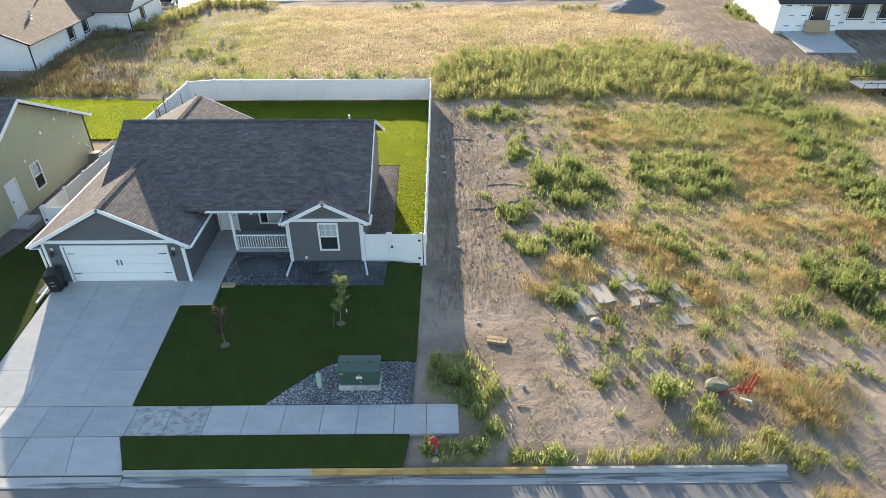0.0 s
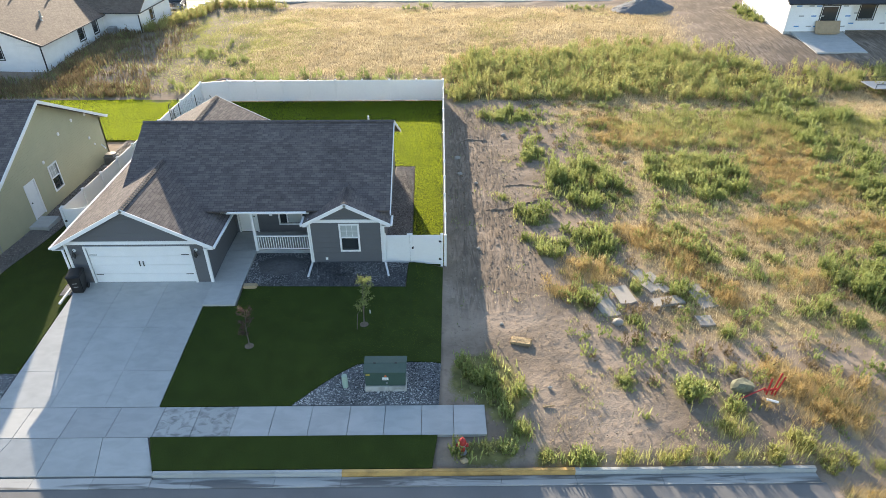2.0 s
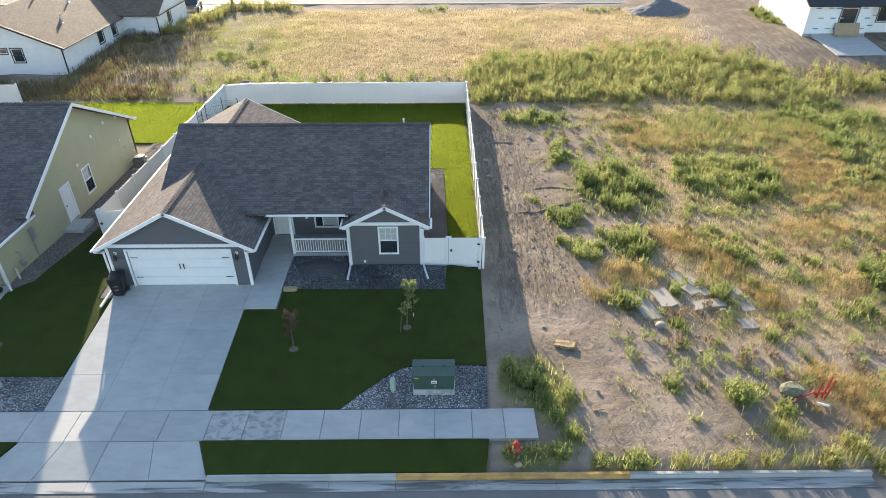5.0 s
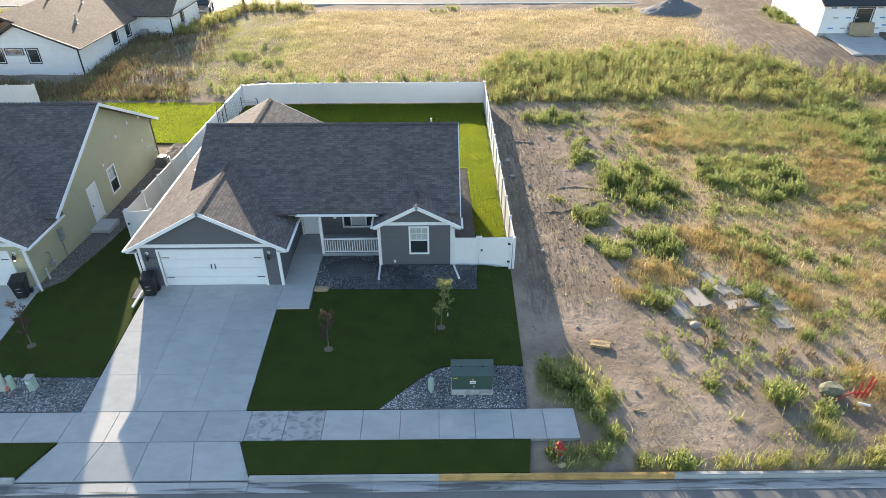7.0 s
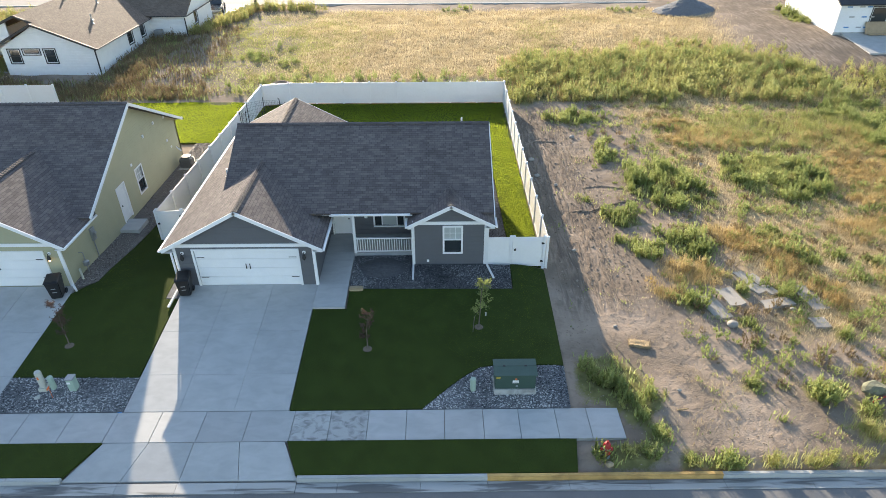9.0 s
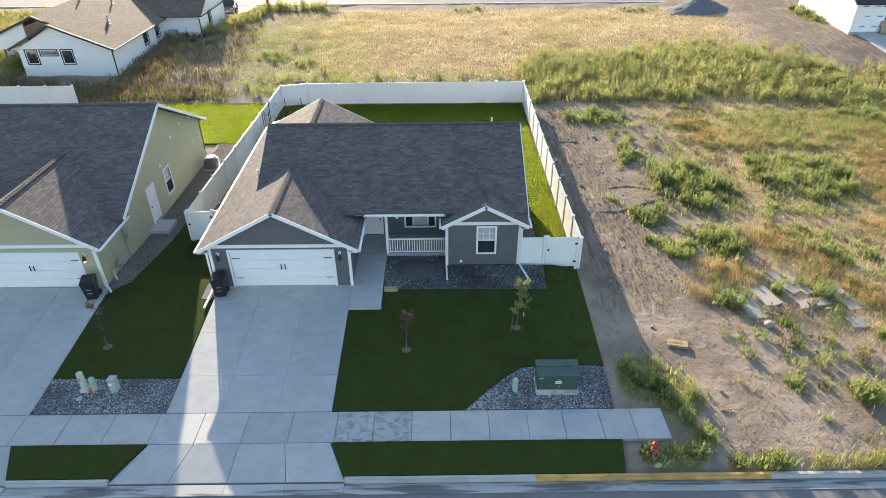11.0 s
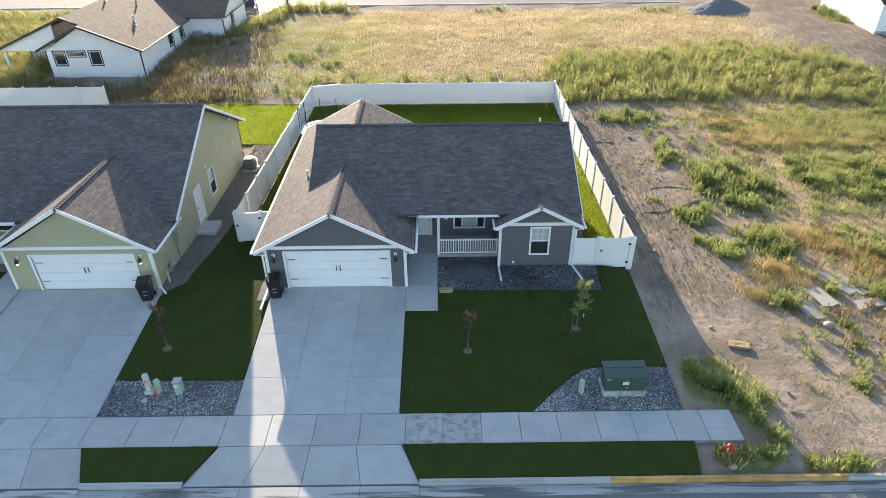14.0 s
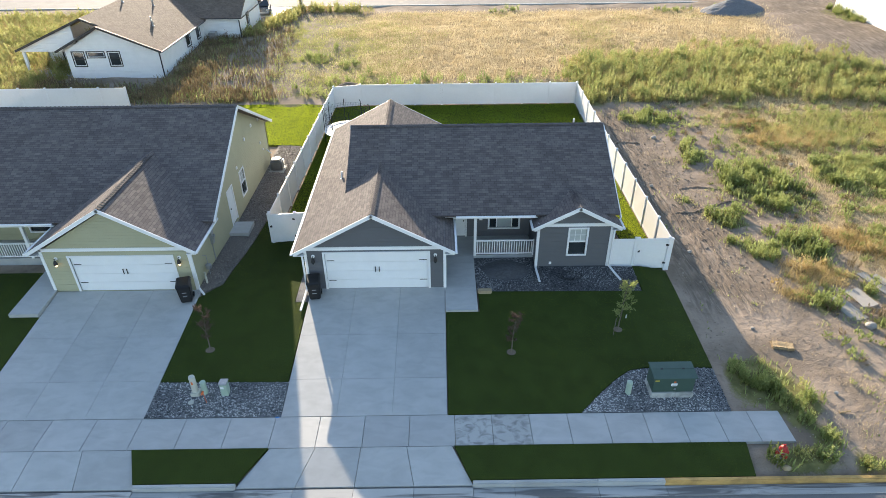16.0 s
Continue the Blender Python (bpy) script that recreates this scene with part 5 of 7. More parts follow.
# ---------------------------------------------------------------- houses beyond the field
def plain_gable(h, name, xa, xb, y, z0, z_eave, xm, z_apex, mt):
    bm = bmesh.new()
    o = [(xa, z0), (xb, z0), (xb, z_eave), (xm, z_apex), (xa, z_eave)]
    f = [bm.verts.new((x, y, z)) for x, z in o]
    b = [bm.verts.new((x, y + 0.16, z)) for x, z in o]
    bm.faces.new(f)
    bm.faces.new(b[::-1])
    for i in range(5):
        j = (i + 1) % 5
        bm.faces.new((f[j], f[i], b[i], b[j]))
    bmesh.ops.recalc_face_normals(bm, faces=list(bm.faces))
    part(name, bm, mt, h)


def white_house():
    h = thing("house", "white lap-sided house with brown shingle roof and black trim", "house")
    s, dk = M["siding_white"], M["dark_trim"]
    r = M["roof_brown"]
    X = -20.75
    # front gable wing
    part("front_wall", wall(bmesh.new(), (-29.5, 43.9), (X, 43.9), 0.2, 2.95, 0.16, [(0.62, 1.68, 1.62, 2.90), (2.02, 3.60, 2.42, 2.90), (3.98, 5.04, 1.62, 2.90)]), s, h)
    plain_gable(h, "gable_wall", -29.5, X, 43.9, 2.951, 3.0, -25.8, 5.08, s)
    part("side_wall", wall(bmesh.new(), (X, 43.91), (X, 57.0), 0.2, 3.0, 0.16, [(7.2, 8.3, 1.5, 2.9), (10.4, 11.4, 1.5, 2.9)]), s, h)
    part("side_wall", wall(bmesh.new(), (-29.5, 47.0), (-29.5, 43.91), 0.2, 3.0, 0.16), s, h)
    for a, b, lo, hi in ((0.62, 1.68, 1.62, 2.90), (2.02, 3.60, 2.42, 2.90), (3.98, 5.04, 1.62, 2.90)):
        window(h, (-29.5, 43.9), (1, 0), a, b, lo, hi, (0, -1), trim=0.09, trim_mat=dk, blind=0.0, grid=False, rail=hi - lo > 1)
    for a, b in ((7.2, 8.3), (10.4, 11.4)):
        window(h, (X, 43.91), (0, 1), a, b, 1.5, 2.9, (1, 0), trim=0.12, trim_mat=dk, blind=0, grid=False)
    ZB, XB = 5.9, -27.4
    part("roof", roof_slab([(-20.35, 43.55, 2.98), (-20.35, 57.4, 2.98), (XB, 60.5, ZB), (XB, 44.2, ZB), (-25.8, 44.2, 5.24)]), r, h, "sunlit brown shingle roof slope")
    part("roof", roof_slab([(-20.35, 43.55, 3.0), (-25.8, 43.55, 5.26), (-25.8, 46.5, 5.26), (-20.35, 46.5, 3.0)], 0.1), r, h)
    part("roof", roof_slab([(-30.2, 43.55, 3.1), (-25.8, 43.55, 5.26), (-25.8, 46.5, 5.26), (-30.2, 46.5, 3.1)], 0.1), r, h)
    part("roof", roof_slab([(-34.3, 44.2, 3.05), (XB, 44.2, ZB), (XB, 60.5, ZB), (-34.3, 60.5, 3.05)]), r, h)
    # porch under the broad gable
    plain_gable(h, "porch_gable", -34.0, -28.6, 44.45, 2.85, 3.0, -28.6, 5.2, s)
    part("porch_floor", box(bmesh.new(), -34.0, -29.52, 44.4, 48.6, 0.1, 0.62), M["concrete"], h, "concrete patio floor")
    part("porch_post", soft_box(-33.95, -33.7, 44.5, 44.75, 0.62, 2.9, 0.02), M["white"], h, "white porch post")
    part("porch_wall", wall(bmesh.new(), (-34.0, 48.6), (-29.52, 48.6), 0.2, 3.0, 0.16, [(1.6, 4.0, 0.65, 2.65)]), s, h)
    window(h, (-34.0, 48.6), (1, 0), 1.6, 4.0, 0.65, 2.65, (0, -1), trim=0.12, trim_mat=dk, blind=0, grid=False, rail=False)
    part("side_wall", wall(bmesh.new(), (-34.0, 60.3), (-34.0, 48.6), 0.2, 3.0, 0.16), s, h)
    part("side_wall", wall(bmesh.new(), (-29.5, 48.59), (-29.5, 47.01), 0.2, 2.8, 0.16), s, h)
    part("back_wall", wall(bmesh.new(), (-16.7, 66.0), (-34.0, 66.0), 0.2, 2.8, 0.16), s, h)
    # garage wing
    part("front_wall", wall(bmesh.new(), (X, 56.85), (-16.75, 56.85), 0.3, 3.2, 0.16), s, h)
    part("side_wall", wall(bmesh.new(), (-16.75, 56.86), (-16.75, 66.0), 0.3, 3.2, 0.16, [(3.2, 4.1, 1.6, 2.9)]), s, h)
    window(h, (-16.75, 56.86), (0, 1), 3.2, 4.1, 1.6, 2.9, (1, 0), trim=0.12, trim_mat=dk, blind=0, grid=False)
    part("roof", roof_slab([(-26.0, 56.45, 3.2), (-16.35, 56.45, 3.2), (-16.35, 61.4, 5.7), (-26.0, 61.4, 5.7)]), r, h)
    part("roof", roof_slab([(-16.35, 66.4, 3.2), (-26.0, 66.4, 3.2), (-26.0, 61.4, 5.7), (-16.35, 61.4, 5.7)]), r, h)
    plain = bmesh.new()
    v = [plain.verts.new(p) for p in ((-16.76, 56.9, 3.15), (-16.76, 65.9, 3.15), (-16.76, 61.4, 5.5), (-16.9, 56.9, 3.15), (-16.9, 65.9, 3.15), (-16.9, 61.4, 5.5))]
    for f in ((0, 1, 2), (5, 4, 3), (0, 3, 4, 1), (1, 4, 5, 2), (2, 5, 3, 0)):
        plain.faces.new([v[i] for i in f])
    part("gable_wall", plain, s, h)
    for p, q in (((-20.3, 43.52, 3.02), (-25.8, 43.52, 5.29)), ((-30.25, 43.52, 3.1), (-25.8, 43.52, 5.29)), ((-34.35, 44.17, 3.06), (XB, 44.17, ZB + 0.02)), ((-25.9, 44.17, 5.26), (XB, 44.17, ZB + 0.02))):
        part("rake_board", beam(bmesh.new(), p, q, 0.06, 0.2), dk, h, "black rake board")
    gutter(h, (-20.28, 43.5, 2.98), (-20.28, 56.4, 2.98), dk)
    gutter(h, (-20.3, 56.4, 3.2), (-16.35, 56.4, 3.2), dk)
    gutter(h, (-16.28, 56.4, 3.2), (-16.28, 66.4, 3.2), dk)
    for x, y in ((-20.68, 43.84), (-16.68, 56.8)):
        part("downspout", box(bmesh.new(), x - 0.05, x + 0.05, y - 0.05, y + 0.04, 0.5, 2.9), dk, h, "black downspout")
    for x, y in ((-23.4, 50.0), (-23.0, 49.2), (-25.0, 55.0), (-27.0, 52.5)):
        z = 2.98 + (-20.35 - x) * (ZB - 2.98) / (-20.35 - XB)
        vent_pipe(h, x, y, z, 0.55, 0.08, M["steel"])
    return h


white_house()
bm = soft_box(-20.0, -19.2, 55.6, 56.5, G(-19.6, 56) - 0.05, G(-19.6, 56) + 0.85, 0.04)
single("air_conditioner", bm, M["steel"], "grey outdoor unit beside the white house", "air conditioner")


def wrapped_house():
    h = thing("house", "unfinished house in white wrap with a black roof underlay", "house")
    s = M["wrap"]
    base = 1.95
    part("front_wall", wall(bmesh.new(), (53.64, 51.85), (60.2, 51.85), 1.6, 4.9, 0.16, [(3.45, 5.2, 2.95, 4.6)]), s, h)
    part("side_wall", wall(bmesh.new(), (54.4, 64.5), (53.64, 51.86), 1.6, 4.95, 0.16), s, h)
    part("side_wall", wall(bmesh.new(), (60.2, 51.86), (60.2, 53.2), 1.6, 4.9, 0.16), s, h)
    part("front_wall", wall(bmesh.new(), (60.21, 53.2), (76.0, 53.2), 1.6, 4.9, 0.16, [(1.7, 3.4, 2.95, 4.55), (5.0, 6.7, 2.95, 4.55)]), s, h)
    part("side_wall", wall(bmesh.new(), (76, 53.21), (76, 64.5), 1.6, 4.9, 0.16), s, h)
    part("back_wall", wall(bmesh.new(), (76, 64.5), (54.4, 64.5), 1.6, 4.9, 0.16), s, h)
    window(h, (53.64, 51.85), (1, 0), 3.45, 5.2, 2.95, 4.6, (0, -1), 0.1, M["dark_trim"], 0, False, False)
    for a, b in ((1.7, 3.4), (5.0, 6.7)):
        window(h, (60.21, 53.2), (1, 0), a, b, 2.95, 4.55, (0, -1), 0.1, M["dark_trim"], 0, False, False)
    part("roof", roof_slab([(53.2, 51.3, 4.95), (76.5, 51.3, 4.95), (76.5, 58.2, 8.2), (53.6, 58.2, 8.2)]), M["roof_black"], h, "black roof underlay")
    part("roof", roof_slab([(76.5, 65.0, 4.95), (54.0, 65.0, 4.95), (53.6, 58.2, 8.2), (76.5, 58.2, 8.2)]), M["roof_black"], h)
    bm = bmesh.new()
    v = [bm.verts.new(p) for p in ((53.66, 51.9, 4.9), (54.42, 64.5, 4.9), (54.0, 58.2, 8.05), (53.8, 51.9, 4.9), (54.56, 64.5, 4.9), (54.14, 58.2, 8.05))]
    for f in ((0, 2, 1), (5, 3, 4), (0, 1, 4, 3), (1, 2, 5, 4), (2, 0, 3, 5)):
        bm.faces.new([v[i] for i in f])
    part("gable_wall", bm, s, h)
    part("foundation", wall(bmesh.new(), (53.6, 51.8), (60.25, 51.8), 1.5, 2.05, 0.1), M["concrete_stained"], h, "grey concrete foundation")
    # faint printed marks on the wrap
    k = 0
    for x in (54.3, 55.6, 56.4, 59.2, 60.9, 64.3, 65.6):
        for z in (2.5, 3.55, 4.55):
            k += 1
            y = (51.846 if x < 60.2 else 53.196) - 0.004
            if 56.9 < x < 59 and z > 2.8:
                continue
            part("printed_mark", box(bmesh.new(), x + 0.25 * (k % 3), x + 0.25 * (k % 3) + 0.55, y - 0.002, y, z, z + 0.12), M["blue_mark"] if k % 2 else M["steel"], h, "faint printed bar")
    return h


wrapped_house()
bm = hexa(bmesh.new(), [(54.5, 46.2, 0.9), (59.6, 46.2, 0.9), (59.9, 51.78, 1.5), (54.5, 51.78, 1.5), (54.5, 46.2, G(54.5, 46.2) + 0.08), (59.6, 46.2, G(59.6, 46.2) + 0.08), (59.9, 51.78, 1.98), (54.5, 51.78, 1.98)])
single("patio_slab", bm, M["concrete"], "pale concrete patio slab behind the unfinished house", "patio", kind="structure")
st = thing("board_stack", "sheets of plywood leaning below a window", "plywood", (57.9, 51.4, 1.96))
part("sheet", hexa(bmesh.new(), [(56.7, 51.2, 1.97), (59.3, 51.2, 1.97), (59.3, 51.3, 1.97), (56.7, 51.3, 1.97), (56.7, 51.70, 3.15), (59.3, 51.70, 3.15), (59.3, 51.8, 3.15), (56.7, 51.8, 3.15)]), M["plywood"], st)
part("batten", box(bmesh.new(), 56.9, 58.9, 50.9, 51.1, 1.96, 2.08), M["plywood"], st)


# ---------------------------------------------------------------- things on the lots
def wheelie_bin(x, y, turn):
    z = profile([(1.5, 0), (8.93, 0.67)], y)
    t = thing("wheelie_bin", "black plastic wheeled refuse bin with closed lid", "bin", (0, 0, 0), "refuse bins")
    bm = hexa(bmesh.new(), [(-0.24, -0.30, 0.05), (0.24, -0.30, 0.05), (0.24, 0.24, 0.05), (-0.24, 0.24, 0.05), (-0.31, -0.38, 1.0), (0.31, -0.38, 1.0), (0.31, 0.36, 1.0), (-0.31, 0.36, 1.0)])
    bmesh.ops.bevel(bm, geom=list(bm.edges), offset=0.04, segments=2, affect="EDGES")
    part("body", bm, M["bin"], t)
    bm = hexa(bmesh.new(), [(-0.34, -0.44, 0.99), (0.34, -0.44, 0.99), (0.34, 0.38, 1.02), (-0.34, 0.38, 1.02), (-0.28, -0.36, 1.06), (0.28, -0.36, 1.06), (0.28, 0.32, 1.13), (-0.28, 0.32, 1.13)])
    bmesh.ops.bevel(bm, geom=list(bm.edges), offset=0.025, segments=2, affect="EDGES")
    part("lid", bm, M["bin"], t)
    bm = bmesh.new()
    tube(bm, (-0.27, 0.42, 1.0), (0.27, 0.42, 1.0), 0.018, 0.018, 8)
    part("handle", bm, M["bin"], t)
    for s in (-1, 1):
        bm = bmesh.new()
        tube(bm, (0.26 * s, 0.24, 0.13), (0.31 * s, 0.24, 0.13), 0.13, 0.13, 16)
        part("wheel", bm, M["black"], t)
    part("sticker", box(bmesh.new(), -0.10, 0.10, -0.352, -0.342, 0.62, 0.66), M["silver"], t, "pale worn bar")
    part("sticker", box(bmesh.new(), -0.10, 0.10, -0.336, -0.326, 0.42, 0.46), M["silver"], t, "pale worn bar")
    t.matrix_basis = pose(x, y, z, 0, 0, turn)


wheelie_bin(-0.42, 8.35, 8)
wheelie_bin(-6.45, 8.25, 14)


def transformer():
    t = thing("transformer_box", "dark green pad-mounted electrical transformer on a concrete plinth", "transformer", (14.57, 2.45, 0.1))
    part("plinth", soft_box(13.75, 15.42, 2.14, 3.0, 0.0, 0.34, 0.02), M["concrete_stained"], t, "grey concrete plinth")
    bm = hexa(bmesh.new(), [(13.78, 2.20, 0.34), (15.38, 2.20, 0.34), (15.38, 2.95, 0.34), (13.78, 2.95, 0.34), (13.78, 2.20, 1.08), (15.38, 2.20, 1.08), (15.38, 2.95, 1.16), (13.78, 2.95, 1.16)])
    bmesh.ops.bevel(bm, geom=list(bm.edges), offset=0.015, segments=2, affect="EDGES")
    part("cabinet", bm, M["green_box"], t)
    bm = hexa(bmesh.new(), [(13.73, 2.14, 1.07), (15.43, 2.14, 1.07), (15.43, 2.62, 1.13), (13.73, 2.62, 1.13), (13.73, 2.14, 1.11), (15.43, 2.14, 1.11), (15.43, 2.62, 1.17), (13.73, 2.62, 1.17)])
    part("hood", bm, M["green_box"], t)
    bm = hexa(bmesh.new(), [(13.73, 2.63, 1.12), (15.43, 2.63, 1.12), (15.43, 3.0, 1.16), (13.73, 3.0, 1.16), (13.73, 2.63, 1.175), (15.43, 2.63, 1.175), (15.43, 3.0, 1.20), (13.73, 3.0, 1.20)])
    part("back_lid", bm, M["green_box"], t)
    for x in (14.15, 15.0):
        part("lid_hinge", box(bmesh.new(), x - 0.05, x + 0.05, 2.60, 2.65, 1.165, 1.19), M["black"], t)
    part("warning_label", box(bmesh.new(), 14.47, 14.71, 2.190, 2.197, 0.66, 0.80), M["white"], t, "white label with a red roundel")
    part("label_bar", box(bmesh.new(), 14.50, 14.68, 2.184, 2.189, 0.71, 0.73), M["black"], t, "dark bar of small print")
    bm = bmesh.new()
    tube(bm, (14.60, 2.198, 0.87), (14.60, 2.188, 0.87), 0.045, 0.045, 14)
    part("warning_roundel", bm, M["orange"], t, "orange roundel sticker")
    part("yellow_tag", box(bmesh.new(), 13.82, 13.98, 2.190, 2.197, 0.92, 0.97), M["yellow"], t, "yellow bar sticker")
    part("padlock", soft_box(14.60, 14.68, 2.15, 2.195, 0.48, 0.56, 0.01), M["steel"], t)


transformer()


def round_pedestal(x, y, h, r, mt, label, base=False):
    z = G(x, y) + 0.02
    t = thing("utility_pedestal", label, "pedestal", (x, y, z), "utility pedestals")
    part("post", lathe(bmesh.new(), [(r * 1.05, -0.05), (r, 0.05), (r, h - 0.08), (r * 1.04, h - 0.07), (r * 0.9, h - 0.01), (r * 0.5, h)], 18, (x, y, z)), mt, t)
    if base:
        part("base", soft_box(x - r * 1.35, x + r * 1.35, y - r * 1.35, y + r * 1.35, z - 0.02, z + 0.16, 0.02), M["cream"], t)
        part("sticker", box(bmesh.new(), x - 0.03, x + 0.04, y - r - 0.006, y - r + 0.02, z + h - 0.34, z + h - 0.20), M["orange"], t, "orange warning sticker")
    return t


round_pedestal(-4.33, 2.66, 0.95, 0.125, M["cream"], "tall cream plastic utility pedestal in gravel", True)
round_pedestal(-3.98, 2.70, 0.62, 0.115, M["pale_green"], "short pale green utility pedestal in gravel")
round_pedestal(12.93, 2.42, 0.62, 0.115, M["pale_green"], "short pale green utility pedestal in gravel")
t = thing("utility_box", "small grey-green utility box in gravel", "utility box", (-3.15, 2.65, 0.1))
part("case", soft_box(-3.28, -3.0, 2.52, 2.82, 0.05, 0.72, 0.02), M["pale_green"], t)
part("cap", soft_box(-3.30, -2.98, 2.50, 2.84, 0.70, 0.76, 0.01), M["steel"], t)
part("label_plate", box(bmesh.new(), -3.26, -3.12, 2.512, 2.518, 0.5, 0.6), M["white"], t, "white label plate")
bm = bmesh.new()
tube(bm, (-3.75, 2.15, 0.0), (-3.9, 2.35, 0.55), 0.012, 0.012, 6)
beam(bm, (-3.9, 2.35, 0.55), (-3.98, 2.3, 0.42), 0.07, 0.05)
single("marker_flag", bm, M["orange"], "orange marker stake in gravel", "marker")
bm = lathe(bmesh.new(), [(0.11, 0.0), (0.12, 0.03), (0.06, 0.05)], 12, (-4.4, 2.2, G(-4.4, 2.2) + 0.03))
single("valve_cover", bm, M["cream"], "small pale valve cover in gravel", "valve cover")
bm = lathe(bmesh.new(), [(0.12, 0.0), (0.08, 0.003), (0.03, 0.004)], 9, (-0.85, 1.55, 0.004))
single("paint_mark", bm, M["blue_mark"], "blue survey paint mark beside the driveway", "paint mark")


def hydrant(x, y):
    z = G(x, y) - 0.02
    t = thing("fire_hydrant", "fire hydrant with red bonnet and silver barrel", "hydrant", (x, y, z))
    part("barrel", lathe(bmesh.new(), [(0.16, 0), (0.17, 0.04), (0.12, 0.06), (0.115, 0.46), (0.15, 0.48), (0.15, 0.52)], 16, (x, y, z)), M["silver"], t)
    part("bonnet", lathe(bmesh.new(), [(0.15, 0.52), (0.14, 0.60), (0.10, 0.70), (0.05, 0.74), (0.035, 0.75), (0.035, 0.82), (0.02, 0.82)], 16, (x, y, z)), M["red"], t, "red bonnet")
    for d, r in (((1, 0), 0.06), ((-1, 0), 0.06), ((0, -1), 0.085)):
        bm = bmesh.new()
        tube(bm, (x + d[0] * 0.09, y + d[1] * 0.09, z + 0.40), (x + d[0] * 0.22, y + d[1] * 0.22, z + 0.40), r, r * 1.08, 12)
        part("nozzle_cap", bm, M["red"], t, "red nozzle cap")


hydrant(17.55, -0.72)

t = thing("straw_bale", "small tan straw bale lying on bare soil", "bale")
bm = soft_box(-0.46, 0.46, -0.24, 0.24, 0.0, 0.13, 0.05, 3)
bmesh.ops.subdivide_edges(bm, edges=list(bm.edges), cuts=2, use_grid_fill=True)
for v in bm.verts:
    v.co += Vector((random.uniform(-.025, .025), random.uniform(-.025, .025), random.uniform(-.02, .02)))
b_ = part("straw", bm, M["straw"], t)
for x in (-0.2, 0.2):
    part("twine", soft_box(x - 0.012, x + 0.012, -0.25, 0.25, -0.0, 0.140, 0.004), M["straw"], t, "pale baling twine")
t.matrix_basis = pose(20.35, 5.05, G(20.35, 5.05), 0, 0, -14)
bm = soft_box(7.28, 7.95, 8.42, 8.74, 0.55, 0.74, 0.05, 2)
single("splash_block", bm, M["tan_stone"], "tan stone block at the edge of the gravel", "stone")
bm = bmesh.new()
for k in range(3):
    r0 = 0.28 + 0.07 * k
    for i in range(20):
        a0, a1 = 2 * math.pi * i / 20, 2 * math.pi * (i + 1) / 20
        zz = 0.68 + 0.012 * k
        tube(bm, (11.9 + r0 * 1.5 * math.cos(a0), 9.75 + r0 * math.sin(a0), zz), (11.9 + r0 * 1.5 * math.cos(a1), 9.75 + r0 * math.sin(a1), zz), 0.009, 0.009, 5)
single("garden_hose", bm, M["hose"], "black garden hose coiled on gravel", "hose")


def low_heap(x, y, rx, ry, h, z0, mt, name, label):
    bm = bmesh.new()
    n, m = 30, 7
    rings = [[bm.verts.new((x + rx * (1 - q) * math.cos(2 * math.pi * i / n) * (1 + 0.15 * noise.noise(Vector((i * .5, q * 4, x)))), y + ry * (1 - q) * math.sin(2 * math.pi * i / n) * (1 + 0.15 * noise.noise(Vector((i * .5, q * 4, y)))), z0 + h * (1 - (1 - q) ** 1.6) + 0.03 * noise.noise(Vector((i * .9, q * 6, 2))))) for i in range(n)] for q in [k / m for k in range(m)]]
    for a, b in zip(rings, rings[1:]):
        for i in range(n):
            bm.faces.new((a[i], a[(i + 1) % n], b[(i + 1) % n], b[i]))
    bm.faces.new(rings[-1])
    single(name, bm, mt, label, "heap")


low_heap(8.75, 10.3, 1.25, 0.95, 0.30, G(8.75, 10.3), M["gravel_dark"], "gravel_mound", "low heap of dark gravel before the porch")
low_heap(-2.6, 40.2, 1.7, 1.1, 0.75, G(-2.6, 40.2) - 0.05, M["mulch"], "soil_heap", "brown heap of soil behind the fence")
bm = soft_box(-2.45, -2.05, 17.3, 17.6, G(-2.2, 17.4) + 0.02, G(-2.2, 17.4) + 0.07, 0.01)
single("valve_box_lid", bm, M["cream"], "pale valve box lid set in the lawn", "lid")


